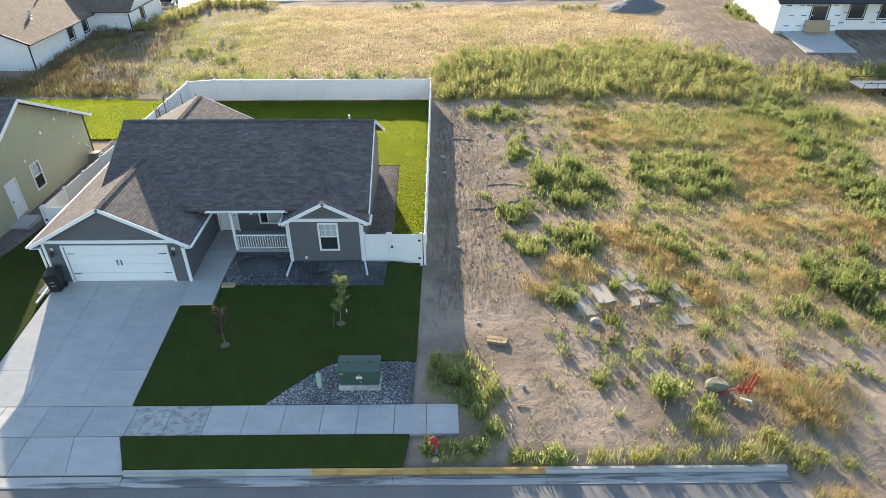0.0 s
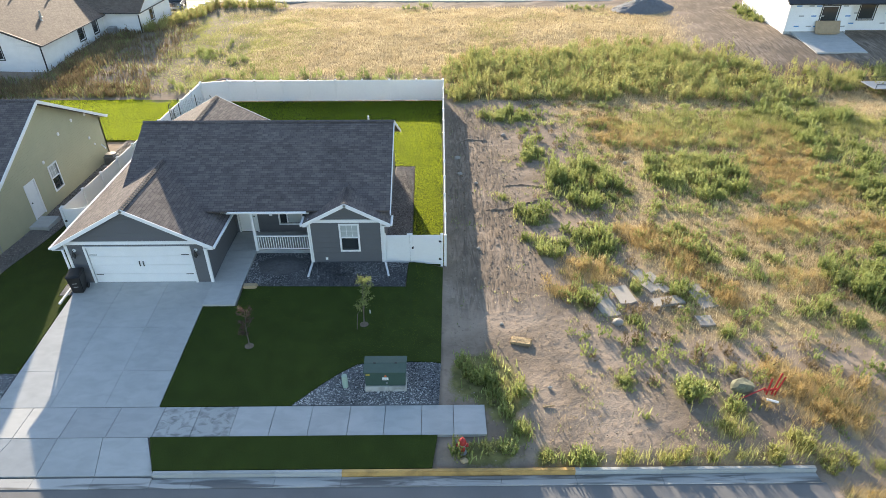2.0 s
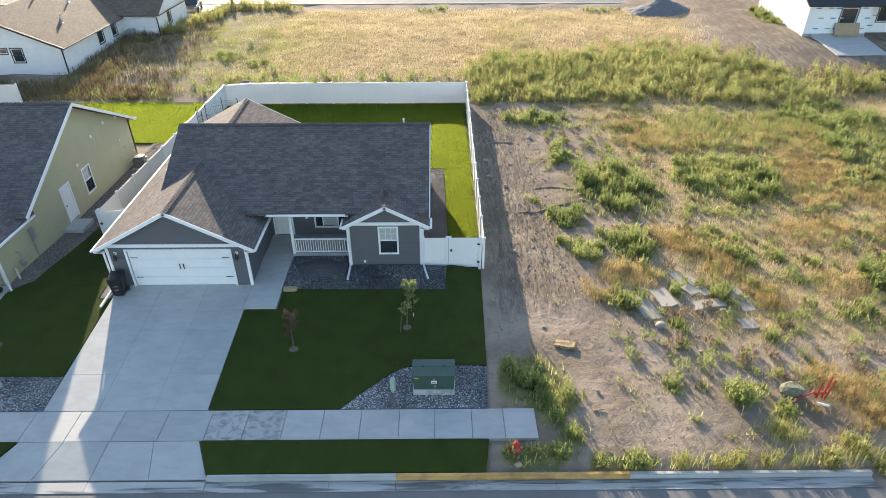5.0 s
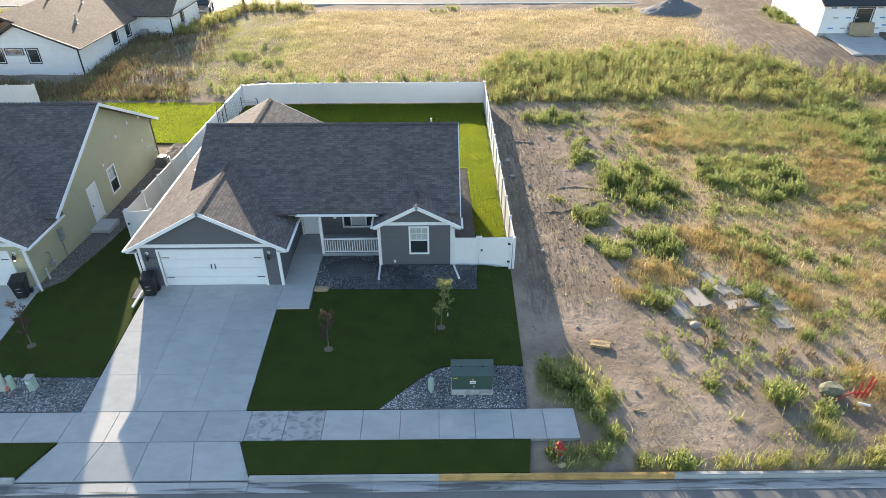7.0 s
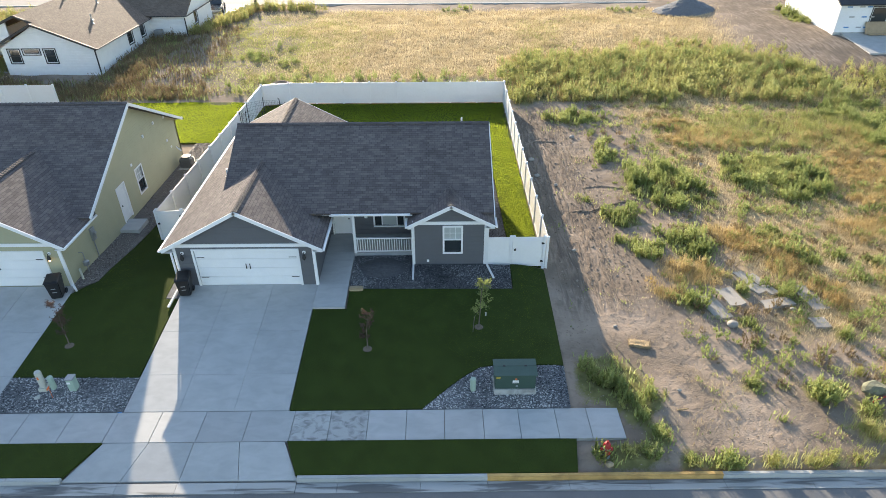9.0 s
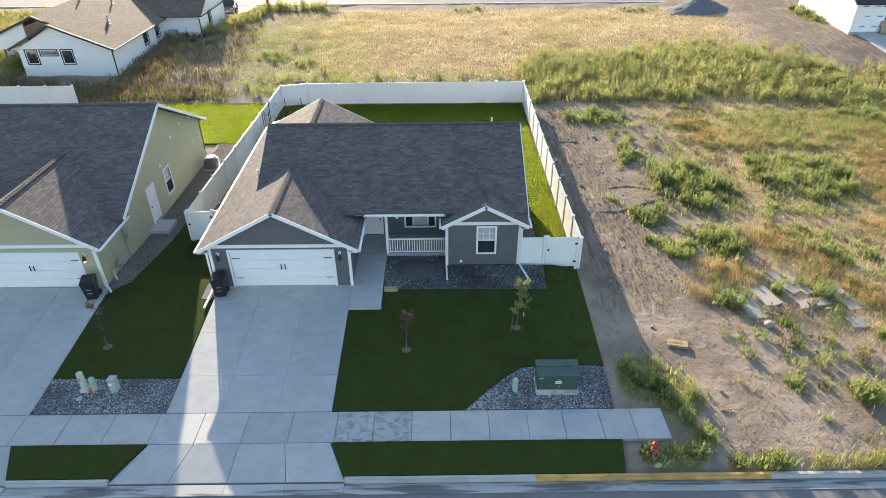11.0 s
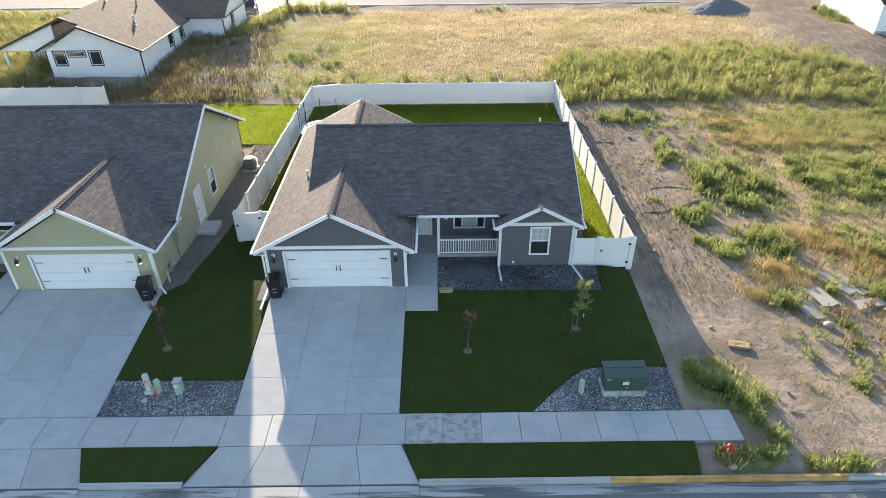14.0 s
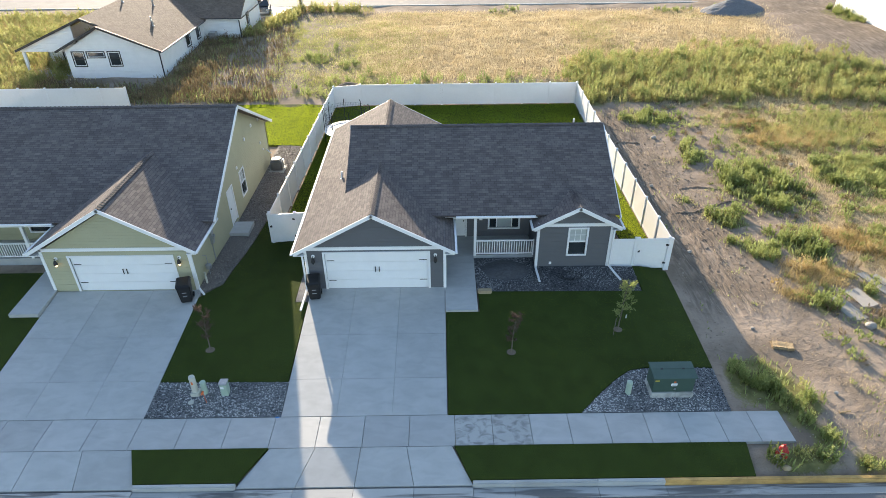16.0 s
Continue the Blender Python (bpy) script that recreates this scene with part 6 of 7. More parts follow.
def broken_slabs():
    rows = [(24.65, 7.75, 0.85, 1.75, 14, 4), (25.75, 8.45, 0.85, 1.45, 8, -3), (27.0, 9.98, 0.50, 1.0, 19, 3), (27.55, 9.8, 0.48, 0.9, 19, 2), (27.2, 9.02, 0.55, 0.8, 26, -3), (27.8, 8.9, 0.5, 0.75, 28, 2), (27.71, 7.83, 1.6, 0.62, 10, -4), (29.5, 8.3, 0.85, 1.9, 10, 3), (29.0, 6.4, 0.75, 0.7, 4, 2)]
    for x, y, w, l, turn, tip in rows:
        bm = bmesh.new()
        out = []
        for u, v in ((-1, -1), (0.1, -1.03), (1, -1), (1.02, 0.2), (1, 1), (-0.2, 0.97), (-1, 1), (-0.98, -0.1)):
            out.append((w / 2 * (u + random.uniform(-.09, .09)), l / 2 * (v + random.uniform(-.09, .09))))
        n = len(out)
        lo = [bm.verts.new((p[0], p[1], 0)) for p in out]
        hi = [bm.verts.new((p[0] * 0.98, p[1] * 0.98, 0.12)) for p in out]
        bm.faces.new(lo[::-1])
        bm.faces.new(hi)
        for i in range(n):
            j = (i + 1) % n
            bm.faces.new((lo[i], lo[j], hi[j], hi[i]))
        ob = single("broken_slab", bm, M["old_slab"], "broken slab of pale concrete among weeds", "concrete slab", "broken concrete slabs")
        ob.matrix_basis = pose(x, y, G(x, y) + rough(x, y) - 0.05, tip * 0.5, tip * 0.4, turn)


broken_slabs()


def stone(x, y, r, mt, name="boulder", label="rounded pale stone on bare soil", group=""):
    bm = bmesh.new()
    bmesh.ops.create_icosphere(bm, subdivisions=2, radius=1)
    for v in bm.verts:
        v.co = Vector((v.co.x, v.co.y * 0.8, v.co.z * 0.62)) * r * (1 + 0.35 * noise.noise(v.co * 1.3 + Vector((x, y, 0))))
    ob = single(name, bm, mt, label, "stone", group)
    ob.location = (x, y, G(x, y) + rough(x, y) + r * 0.35)


stone(28.95, 2.2, 0.45, M["moss_stone"], "boulder", "grey-green mossy boulder among weeds")
stone(24.95, 6.3, 0.26, M["old_slab"])
stone(17.6, -1.15, 0.16, M["tan_stone"])
stone(28.2, 7.35, 0.14, M["old_slab"])
for x, y, r in ((22.1, 9.9, .08), (19.6, 6.3, .1), (21.2, 2.3, .09), (23.2, 5.4, .1), (26.2, 4.6, .09), (29.7, 23.5, .16), (21.7, 28.4, .2), (20.9, 15.2, .09), (18.9, 12.6, .12), (18.2, 22.0, .2), (18.1, 24.4, .22), (19.2, 20.5, .14)):
    stone(x, y, r, M["old_slab"], "clod", "pale lump of dried soil", "loose clods")
t = thing("red_pipe_pile", "red painted hydrant rods and pipe lying in golden grass", "pipe", (30.0, 1.9, 0))
for p, q, r in (((28.55, 1.55, 0.10), (29.75, 1.95, 0.30), 0.03), ((29.80, 1.85, 0.05), (29.93, 2.0, 0.75), 0.035), ((30.0, 1.85, 0.05), (30.28, 2.05, 1.0), 0.035), ((30.1, 1.8, 0.05), (30.38, 1.95, 0.9), 0.032), ((29.7, 1.9, 0.22), (30.2, 1.93, 0.26), 0.05)):
    bm = bmesh.new()
    tube(bm, p, q, r, r, 9)
    part("rod", bm, M["red"], t)
bm = bmesh.new()
tube(bm, (29.6, 1.5, 0.15), (30.0, 1.3, 0.18), 0.05, 0.05, 8)
part("pipe", bm, M["white"], t, "short white pipe")
bm = bmesh.new()
tube(bm, (20.8, 1.3, 0.03), (21.25, 1.36, 0.05), 0.035, 0.03, 6)
single("stick", bm, M["straw"], "pale stick lying on bare soil", "stick")

# flat trailer at the edge of the weeds
t = thing("flat_trailer", "low flat trailer with grey plank deck and rail", "trailer", (56.5, 37.0, 0.5))
gz = G(56.5, 37) + 0.2
for k in range(8):
    part("deck_plank", soft_box(54.4, 59.5, 36.2 + 0.26 * k, 36.44 + 0.26 * k, gz + 0.5, gz + 0.56, 0.008), M["steel"], t)
for y in (36.2, 38.2):
    bm = bmesh.new()
    for x in (54.5, 55.7, 57.0, 58.2, 59.4):
        tube(bm, (x, y, gz + 0.5), (x, y, gz + 0.95), 0.025, 0.025, 6)
    tube(bm, (54.5, y, gz + 0.95), (59.4, y, gz + 0.95), 0.025, 0.025, 6)
    part("side_rail", bm, M["black"], t)
for x, y in ((56.6, 36.1), (57.5, 36.1), (56.6, 38.4), (57.5, 38.4)):
    bm = bmesh.new()
    tube(bm, (x, y - 0.09, gz + 0.15), (x, y + 0.09, gz + 0.15), 0.33, 0.33, 16)
    part("wheel", bm, M["black"], t)

# trampoline in the corner of the back yard
t = thing("trampoline", "round trampoline with black net poles and white edge pad", "trampoline", (-1.25, 28.4, 0.2))
cx, cy, cz, R = -1.25, 28.4, G(-1.25, 28.4), 1.7
bm = lathe(bmesh.new(), [(R, 0.80), (R + 0.05, 0.86), (R - 0.28, 0.87), (R - 0.28, 0.82)], 28, (cx, cy, cz))
part("edge_pad", bm, M["white"], t, "white edge pad")
part("jumping_mat", lathe(bmesh.new(), [(R - 0.29, 0.80), (R - 0.30, 0.815)], 28, (cx, cy, cz)), M["net"], t, "black jumping mat")
for i in range(8):
    a = 2 * math.pi * (i + 0.3) / 8
    x, y = cx + R * math.cos(a), cy + R * math.sin(a)
    bm = bmesh.new()
    tube(bm, (x, y, cz), (x, y, cz + 2.45), 0.028, 0.028, 7)
    tube(bm, (x, y, cz + 2.45), (x - 0.12 * math.cos(a), y - 0.12 * math.sin(a), cz + 2.62), 0.028, 0.028, 7)
    part("net_pole", bm, M["black"], t)
bm = bmesh.new()
for i in range(80):
    a = 2 * math.pi * i / 80
    x, y = cx + (R - 0.1) * math.cos(a), cy + (R - 0.1) * math.sin(a)
    tube(bm, (x, y, cz + 0.85), (x, y, cz + 2.35), 0.005, 0.005, 3)
for zz in (1.0, 1.25, 1.5, 1.75, 2.0, 2.2, 2.35):
    for i in range(32):
        a, b = 2 * math.pi * i / 32, 2 * math.pi * (i + 1) / 32
        tube(bm, (cx + (R - 0.1) * math.cos(a), cy + (R - 0.1) * math.sin(a), cz + zz), (cx + (R - 0.1) * math.cos(b), cy + (R - 0.1) * math.sin(b), cz + zz), 0.005, 0.005, 3)
part("safety_net", bm, M["net"], t, "thin black safety net")

# spoil heap, post, vehicle at the far street
bm = bmesh.new()
n, m = 36, 9
rings = []
for j in range(m):
    q = j / (m - 1)
    rings.append([bm.verts.new((43.3 + (4.2 * (1 - q) + 0.2) * math.cos(2 * math.pi * i / n) * (1 + 0.2 * noise.noise(Vector((i * .4, j, 0)))), 66.8 + (2.6 * (1 - q) + 0.2) * math.sin(2 * math.pi * i / n), G(43, 66) - 0.1 + 1.7 * q ** 0.9 + 0.1 * noise.noise(Vector((i * .7, j * .9, 4))))) for i in range(n)])
for a, b in zip(rings, rings[1:]):
    for i in range(n):
        bm.faces.new((a[i], a[(i + 1) % n], b[(i + 1) % n], b[i]))
bm.faces.new(rings[-1])
single("gravel_mound", bm, M["gravel_grey"], "heap of grey gravel on bare soil", "heap")
bm = lathe(bmesh.new(), [(0.16, -0.1), (0.16, 1.9), (0.2, 1.92), (0.2, 2.5), (0.1, 2.55)], 10, (-12.7, 71.8, G(-12.7, 71.8)))
single("post", bm, M["bark"], "weathered brown post at the field's edge", "post")


def parked_car(x, y, turn):
    """A dark sport utility car with its glasshouse, wheels and lamps; the nose along +x."""
    z = G(x, y) + 0.02
    t = thing("car", "dark brown utility car parked beside the white house", "car", (0, 0, 0))
    bm = hexa(bmesh.new(), [(-2.3, -0.93, 0.38), (2.35, -0.88, 0.38), (2.35, 0.88, 0.38), (-2.3, 0.93, 0.38), (-2.3, -0.90, 1.05), (2.25, -0.84, 0.98), (2.25, 0.84, 0.98), (-2.3, 0.90, 1.05)])
    bmesh.ops.bevel(bm, geom=list(bm.edges), offset=0.10, segments=3, affect="EDGES")
    part("body", bm, M["car_paint"], t)
    bm = hexa(bmesh.new(), [(-2.2, -0.86, 1.0), (1.15, -0.84, 1.0), (1.15, 0.84, 1.0), (-2.2, 0.86, 1.0), (-1.95, -0.70, 1.66), (0.35, -0.68, 1.66), (0.35, 0.68, 1.66), (-1.95, 0.70, 1.66)])
    bmesh.ops.bevel(bm, geom=list(bm.edges), offset=0.06, segments=2, affect="EDGES")
    part("glasshouse", bm, M["glass"], t, "dark car glass")
    part("car_roof", soft_box(-1.98, 0.36, -0.71, 0.71, 1.64, 1.71, 0.03, 2), M["car_paint"], t)
    for wy in (-0.62, 0.62):
        part("headlight", soft_box(2.24, 2.345, wy - 0.18, wy + 0.18, 0.70, 0.84, 0.02), M["silver"], t, "pale headlight")
    part("bumper", soft_box(2.28, 2.42, -0.8, 0.8, 0.36, 0.58, 0.04, 2), M["silver"], t, "pale bumper")
    for wx in (-1.45, 1.45):
        for wy in (-0.86, 0.86):
            bm = bmesh.new()
            tube(bm, (wx, wy - 0.11, 0.36), (wx, wy + 0.11, 0.36), 0.36, 0.36, 18)
            w = part("wheel", bm, M["black"], t)
            bm = bmesh.new()
            tube(bm, (wx, wy - 0.12, 0.36), (wx, wy + 0.12, 0.36), 0.2, 0.2, 12)
            part("rim", bm, M["silver"], w)
    t.matrix_basis = pose(x, y, z, 0, 0, turn)


bm = box(bmesh.new(), -27.0, -14.6, 67.0, 73.15, 0.6, G(-16, 69) + 0.05)
single("driveway", bm, M["concrete"], "pale concrete driveway of the white house", "driveway", kind="structure")
for x, y, w, h in ((-13.5, 68.7, 0.55, 0.8), (-14.6, 68.2, 0.7, 0.35)):
    single("utility_box", soft_box(x - w / 2, x + w / 2, y - 0.3, y + 0.3, G(x, y) - 0.05, G(x, y) + h, 0.03), M["pale_green"], "pale green utility box at the far street", "utility box")
parked_car(-17.2, 69.6, -78)


# ---------------------------------------------------------------- growth
rng = np.random.default_rng(7)
STEP = 0.4
GX, GY = np.arange(-60, 66, STEP), np.arange(-6, 73, STEP)


def field(fn):
    return np.array([[fn(x, y) for x in GX] for y in GY])


def lie(x, y):
    return G(x, y) + (rough(x, y) - 0.02 if not built(x, y) else 0.0) if not (x >= 30.2 and y < -1.0) else -0.28 + 0.6 * rough(x, y)


Z_MAP = field(lie)


def sample(grid, x, y):
    fx, fy = np.clip((x - GX[0]) / STEP, 0, len(GX) - 1.001), np.clip((y - GY[0]) / STEP, 0, len(GY) - 1.001)
    i, j = fx.astype(int), fy.astype(int)
    u, v = fx - i, fy - j
    return grid[j, i] * (1 - u) * (1 - v) + grid[j, i + 1] * u * (1 - v) + grid[j + 1, i] * (1 - u) * v + grid[j + 1, i + 1] * u * v


def scatter(grid, box_, per_m2, clump=0.0):
    """Places by chance, as dense as the map says; clump gathers them into tufts."""
    x0, x1, y0, y1 = box_
    n = int((x1 - x0) * (y1 - y0) * per_m2)
    x, y = rng.uniform(x0, x1, n), rng.uniform(y0, y1, n)
    if clump:
        m = max(1, n // 12)
        cx, cy = rng.uniform(x0, x1, m), rng.uniform(y0, y1, m)
        k = rng.integers(0, m, n)
        x, y = cx[k] + rng.normal(0, clump, n), cy[k] + rng.normal(0, clump, n)
    keep = rng.uniform(0, 1, n) < sample(grid, x, y)
    # none on the street, its kerb or the pavement
    keep &= ~((y < -1.34) & (x < 30.5)) & ~((x < 18.65) & (y > -0.1) & (y < 1.6))
    return x[keep], y[keep]


def blades(name, x, y, h0, h1, w0, w1, lean, material, label, category, seed_head=0.0):
    """Upright bent blades, one island each, as one stuff object."""
    n = len(x)
    z = sample(Z_MAP, x, y) - 0.02
    a, b = rng.uniform(0, 2 * np.pi, n), rng.uniform(0, 2 * np.pi, n)
    h, w, l = rng.uniform(h0, h1, n), rng.uniform(w0, w1, n), rng.uniform(0, lean, n)
    dx, dy = np.cos(a) * w / 2, np.sin(a) * w / 2
    lx, ly = np.cos(b) * h * l, np.sin(b) * h * l
    V = np.empty((n, 5, 3))
    V[:, 0] = np.stack([x - dx, y - dy, z], 1)
    V[:, 1] = np.stack([x + dx, y + dy, z], 1)
    V[:, 2] = np.stack([x + dx * 0.9 + lx * 0.35, y + dy * 0.9 + ly * 0.35, z + h * 0.6], 1)
    V[:, 3] = np.stack([x - dx * 0.9 + lx * 0.35, y - dy * 0.9 + ly * 0.35, z + h * 0.6], 1)
    V[:, 4] = np.stack([x + lx, y + ly, z + h], 1)
    base = np.arange(n)[:, None] * 5
    quads = base + np.array([[0, 1, 2, 3]])
    tris = base + np.array([[3, 2, 4]])
    me = bpy.data.meshes.new(name)
    me.vertices.add(n * 5)
    me.vertices.foreach_set("co", V.reshape(-1))
    loops = np.concatenate([quads, tris], 1).reshape(-1)
    me.loops.add(len(loops))
    me.loops.foreach_set("vertex_index", loops.astype(np.int32))
    starts = (np.arange(n)[:, None] * 7 + np.array([[0, 4]])).reshape(-1)
    me.polygons.add(n * 2)
    me.polygons.foreach_set("loop_start", starts.astype(np.int32))
    me.update(calc_edges=True)
    me.validate()
    me.materials.append(material)
    return tagged(new(name, me), label, category, kind="stuff")


def leafy(n_stems, leaves, height, radius, leaf, rnd, top_heavy=0.3):
    """A clump of stems set with small pointed leaves: verts and faces."""
    verts, faces = [], []
    for _ in range(n_stems):
        a, r = rnd.uniform(0, 2 * math.pi), radius * math.sqrt(rnd.random())
        hh = height * (1.05 - 0.45 * (r / radius) ** 2) * rnd.uniform(0.4, 1.25)
        bx, by = r * 0.72 * math.cos(a), r * 0.72 * math.sin(a)
        tx, ty = r * 0.92 * math.cos(a) + rnd.uniform(-.05, .05), r * 0.92 * math.sin(a) + rnd.uniform(-.05, .05)
        k = len(verts)
        s = 0.012
        verts += [(bx - s, by, 0), (bx + s, by, 0), (tx, ty, hh * 0.95)]
        faces.append((k, k + 1, k + 2))
        for i in range(leaves):
            t = top_heavy * 0.4 + (1 - top_heavy * 0.4) * rnd.random() ** 0.8
            px, py, pz = bx + (tx - bx) * t, by + (ty - by) * t, hh * t
            b = rnd.uniform(0, 2 * math.pi)
            up = rnd.uniform(0.7, 2.8)
            L = leaf * rnd.uniform(0.6, 1.3) * (1.15 - 0.4 * t)
            d = Vector((math.cos(b), math.sin(b), up)).normalized() * L
            sd = d.cross(Vector((rnd.uniform(-.4, .4), rnd.uniform(-.4, .4), 1))).normalized() * L * 0.16
            k = len(verts)
            p = Vector((px, py, pz))
            verts += [tuple(p), tuple(p + d * 0.5 + sd), tuple(p + d), tuple(p + d * 0.5 - sd)]
            faces.append((k, k + 1, k + 2, k + 3))
    return verts, faces


def clump_mesh(name, seed, n_stems, leaves, height, radius, leaf, material):
    v, f = leafy(n_stems, leaves, height, radius, leaf, random.Random(seed))
    me = bpy.data.meshes.new(name)
    me.from_pydata(v, [], f)
    me.materials.append(material)
    return me


GREEN_CLUMPS = [clump_mesh("weed_bush", s, 34, 24, 0.74, 0.48, 0.14, M["leaf_green"]) for s in range(5)]
YELLOW_CLUMPS = [clump_mesh("weed_bush", s + 50, 30, 20, 0.58, 0.40, 0.12, M["leaf_yellow"]) for s in range(4)]
pr = random.Random(11)


def plant(mesh_list, rows, per_m2, label, group, lo, hi, cap):
    k = 0
    for cx, cy, rx, ry in rows:
        n = max(1, round(math.pi * rx * ry * per_m2))
        for _ in range(n):
            if k >= cap:
                return
            a, r = pr.uniform(0, 2 * math.pi), math.sqrt(pr.random())
            x, y = cx + rx * r * math.cos(a), cy + ry * r * math.sin(a)
            if x < 17.3 or (y < 1.6 and x < 18.7 and y > -0.2):
                continue
            s = pr.uniform(lo, hi)
            if n == 1:
                x, y, s = cx, cy, max(rx, ry) * 1.3
            ob = tagged(new("weed_bush", pr.choice(mesh_list)), label, "weed", group)
            ob.matrix_basis = pose(x, y, lie(x, y) - 0.03, 0, 0, pr.uniform(0, 360)) @ Matrix.Diagonal((s, s, s * pr.uniform(0.75, 1.15), 1))
            k += 1


plant(GREEN_CLUMPS, GREEN, 1.15, "leafy grey-green weed bush on dry soil", "green weed bushes", 0.65, 1.35, 290)
plant(YELLOW_CLUMPS, [r for r in YELLOW if r[1] < 20], 1.7, "yellow-green weed bush beside the kerb", "yellow weed bushes", 0.45, 1.15, 110)

# broken edges where rain has cut the bare soil
def soil_ridge(points):
    bm = bmesh.new()
    rnd = random.Random(int(points[0][0] * 10))
    for (xa, ya), (xb, yb) in zip(points, points[1:]):
        n = 7
        for i in range(n):
            p, q = [Vector((xa + (xb - xa) * k / n + rnd.uniform(-.05, .05), ya + (yb - ya) * k / n + rnd.uniform(-.09, .09), 0)) for k in (i, i + 1.15)]
            p.z, q.z = lie(p.x, p.y) + 0.01, lie(q.x, q.y) + 0.01
            tube(bm, p, q, rnd.uniform(.05, .10), rnd.uniform(.04, .09), 6)
    single("soil_ridge", bm, M["ground"], "ragged broken edge of dried soil", "soil", "broken soil edges")


soil_ridge([(19.6, 17.0), (20.7, 17.1), (21.8, 17.8), (23.0, 18.2), (24.0, 18.5)])
soil_ridge([(20.9, 20.3), (22.0, 20.5), (23.4, 20.0)])
soil_ridge([(18.3, 27.4), (19.3, 27.9), (20.3, 27.6)])

# maps of what grows where
BOX = (17.2, 62, -5, 60)
green_map = field(lambda x, y: cover(x, y, GREEN) if x > 17.3 else 0.0)
gold_map = field(lambda x, y: cover(x, y, GOLD) if x > 17.3 else 0.0)
yellow_map = field(lambda x, y: cover(x, y, YELLOW) if x > 17.3 else 0.0)
dry_map = field(lambda x, y: dry_cover(x, y) if not built(x, y) else 0.0)
tall_map = field(lambda x, y: tall_green(x, y))
brown_map = field(lambda x, y: weedy_brown(x, y))
speck = field(lambda x, y: (smooth(0.10, 0.45, noise.noise(Vector((x * 0.55, y * 0.55, 21)))) * (0.25 + 0.75 * smooth(20, 24, x)) * (1 - 0.75 * smooth(42, 47, x - 0.1 * (y - 40)) * smooth(37, 40, y)) if x > 17.4 and (y > 1.7 or x > 18.8) and not (y < -1.35 and x < 30.3) else 0.0))
lush = field(lambda x, y: (0.35 + 0.65 * smooth(-0.2, 0.3, noise.noise(Vector((x * .3, y * .4, 33))))) * smooth(37.5, 39, y) * (1 - smooth(58, 70, y)) * smooth(-11.5, -9.5, x + 0.10 * (y - 44)) * (1 - smooth(-1, 6, x)) + 0.45 * smooth(0.05, 0.4, noise.noise(Vector((x * .15, y * .2, 31)))) * smooth(40, 44, y) * (1 - smooth(64, 70, y)) * smooth(-10, -6, x) * (1 - smooth(36, 44, x)))

x, y = scatter(gold_map * field(lambda x, y: 0.35 + 0.65 * smooth(-0.25, 0.2, noise.noise(Vector((x * 0.9, y * 0.9, 51))))), (17.2, 62, -5, 40), 620, 0.24)
blades("golden_grass", x, y, 0.15, 0.48, 0.006, 0.015, 0.55, M["grass_gold"], "tall golden dry grass on waste ground", "grass")
x, y = scatter(yellow_map * field(lambda x, y: 0.25 + 0.75 * smooth(-0.2, 0.25, noise.noise(Vector((x * 0.7, y * 0.7, 61))))), (17.2, 62, -5, 40), 300, 0.22)
blades("yellow_grass", x, y, 0.25, 0.65, 0.008, 0.022, 0.5, M["leaf_yellow"], "yellow-green tall grass on waste ground", "grass")
x, y = scatter(dry_map, (24, 62, 2, 40), 170, 0.25)
blades("dry_grass", x, y, 0.08, 0.34, 0.006, 0.018, 0.7, M["grass_dry"], "thin dry tan grass on waste ground", "grass")
x, y = scatter(dry_map, (-60, 62, 36, 72), 95, 0.35)
blades("dry_grass", x, y, 0.10, 0.32, 0.016, 0.04, 0.6, M["grass_dry"], "pale dry grass of the far field", "grass")


def joined_clumps(name, x, y, lo, hi, n_stems, leaves, height, radius, leaf, material, label):
    """Many leafy plants as one stuff object."""
    kinds = []
    for s in range(5):
        v, f = leafy(n_stems, leaves, height, radius, leaf, random.Random(s + 90))
        f4 = [q if len(q) == 4 else (q[0], q[1], q[2], q[2]) for q in f]
        kinds.append((np.array(v), np.array([q for q in f4 if q[2] != q[3]])))
    z = sample(Z_MAP, x, y) - 0.03
    V, F, k = [], [], 0
    for px, py, pz in zip(x, y, z):
        v, f = kinds[rng.integers(0, 5)]
        a, s = rng.uniform(0, 6.28), rng.uniform(lo, hi)
        c, d = math.cos(a) * s, math.sin(a) * s
        w = np.stack([v[:, 0] * c - v[:, 1] * d + px, v[:, 0] * d + v[:, 1] * c + py, v[:, 2] * s * rng.uniform(0.8, 1.25) + pz], 1)
        V.append(w)
        F.append(f + k)
        k += len(v)
    V, F = np.concatenate(V), np.concatenate(F)
    me = bpy.data.meshes.new(name)
    me.vertices.add(len(V))
    me.vertices.foreach_set("co", V.reshape(-1))
    me.loops.add(F.size)
    me.loops.foreach_set("vertex_index", F.reshape(-1).astype(np.int32))
    me.polygons.add(len(F))
    me.polygons.foreach_set("loop_start", (np.arange(len(F)) * 4).astype(np.int32))
    me.update(calc_edges=True)
    me.materials.append(material)
    return tagged(new(name, me), label, "weeds", kind="stuff")


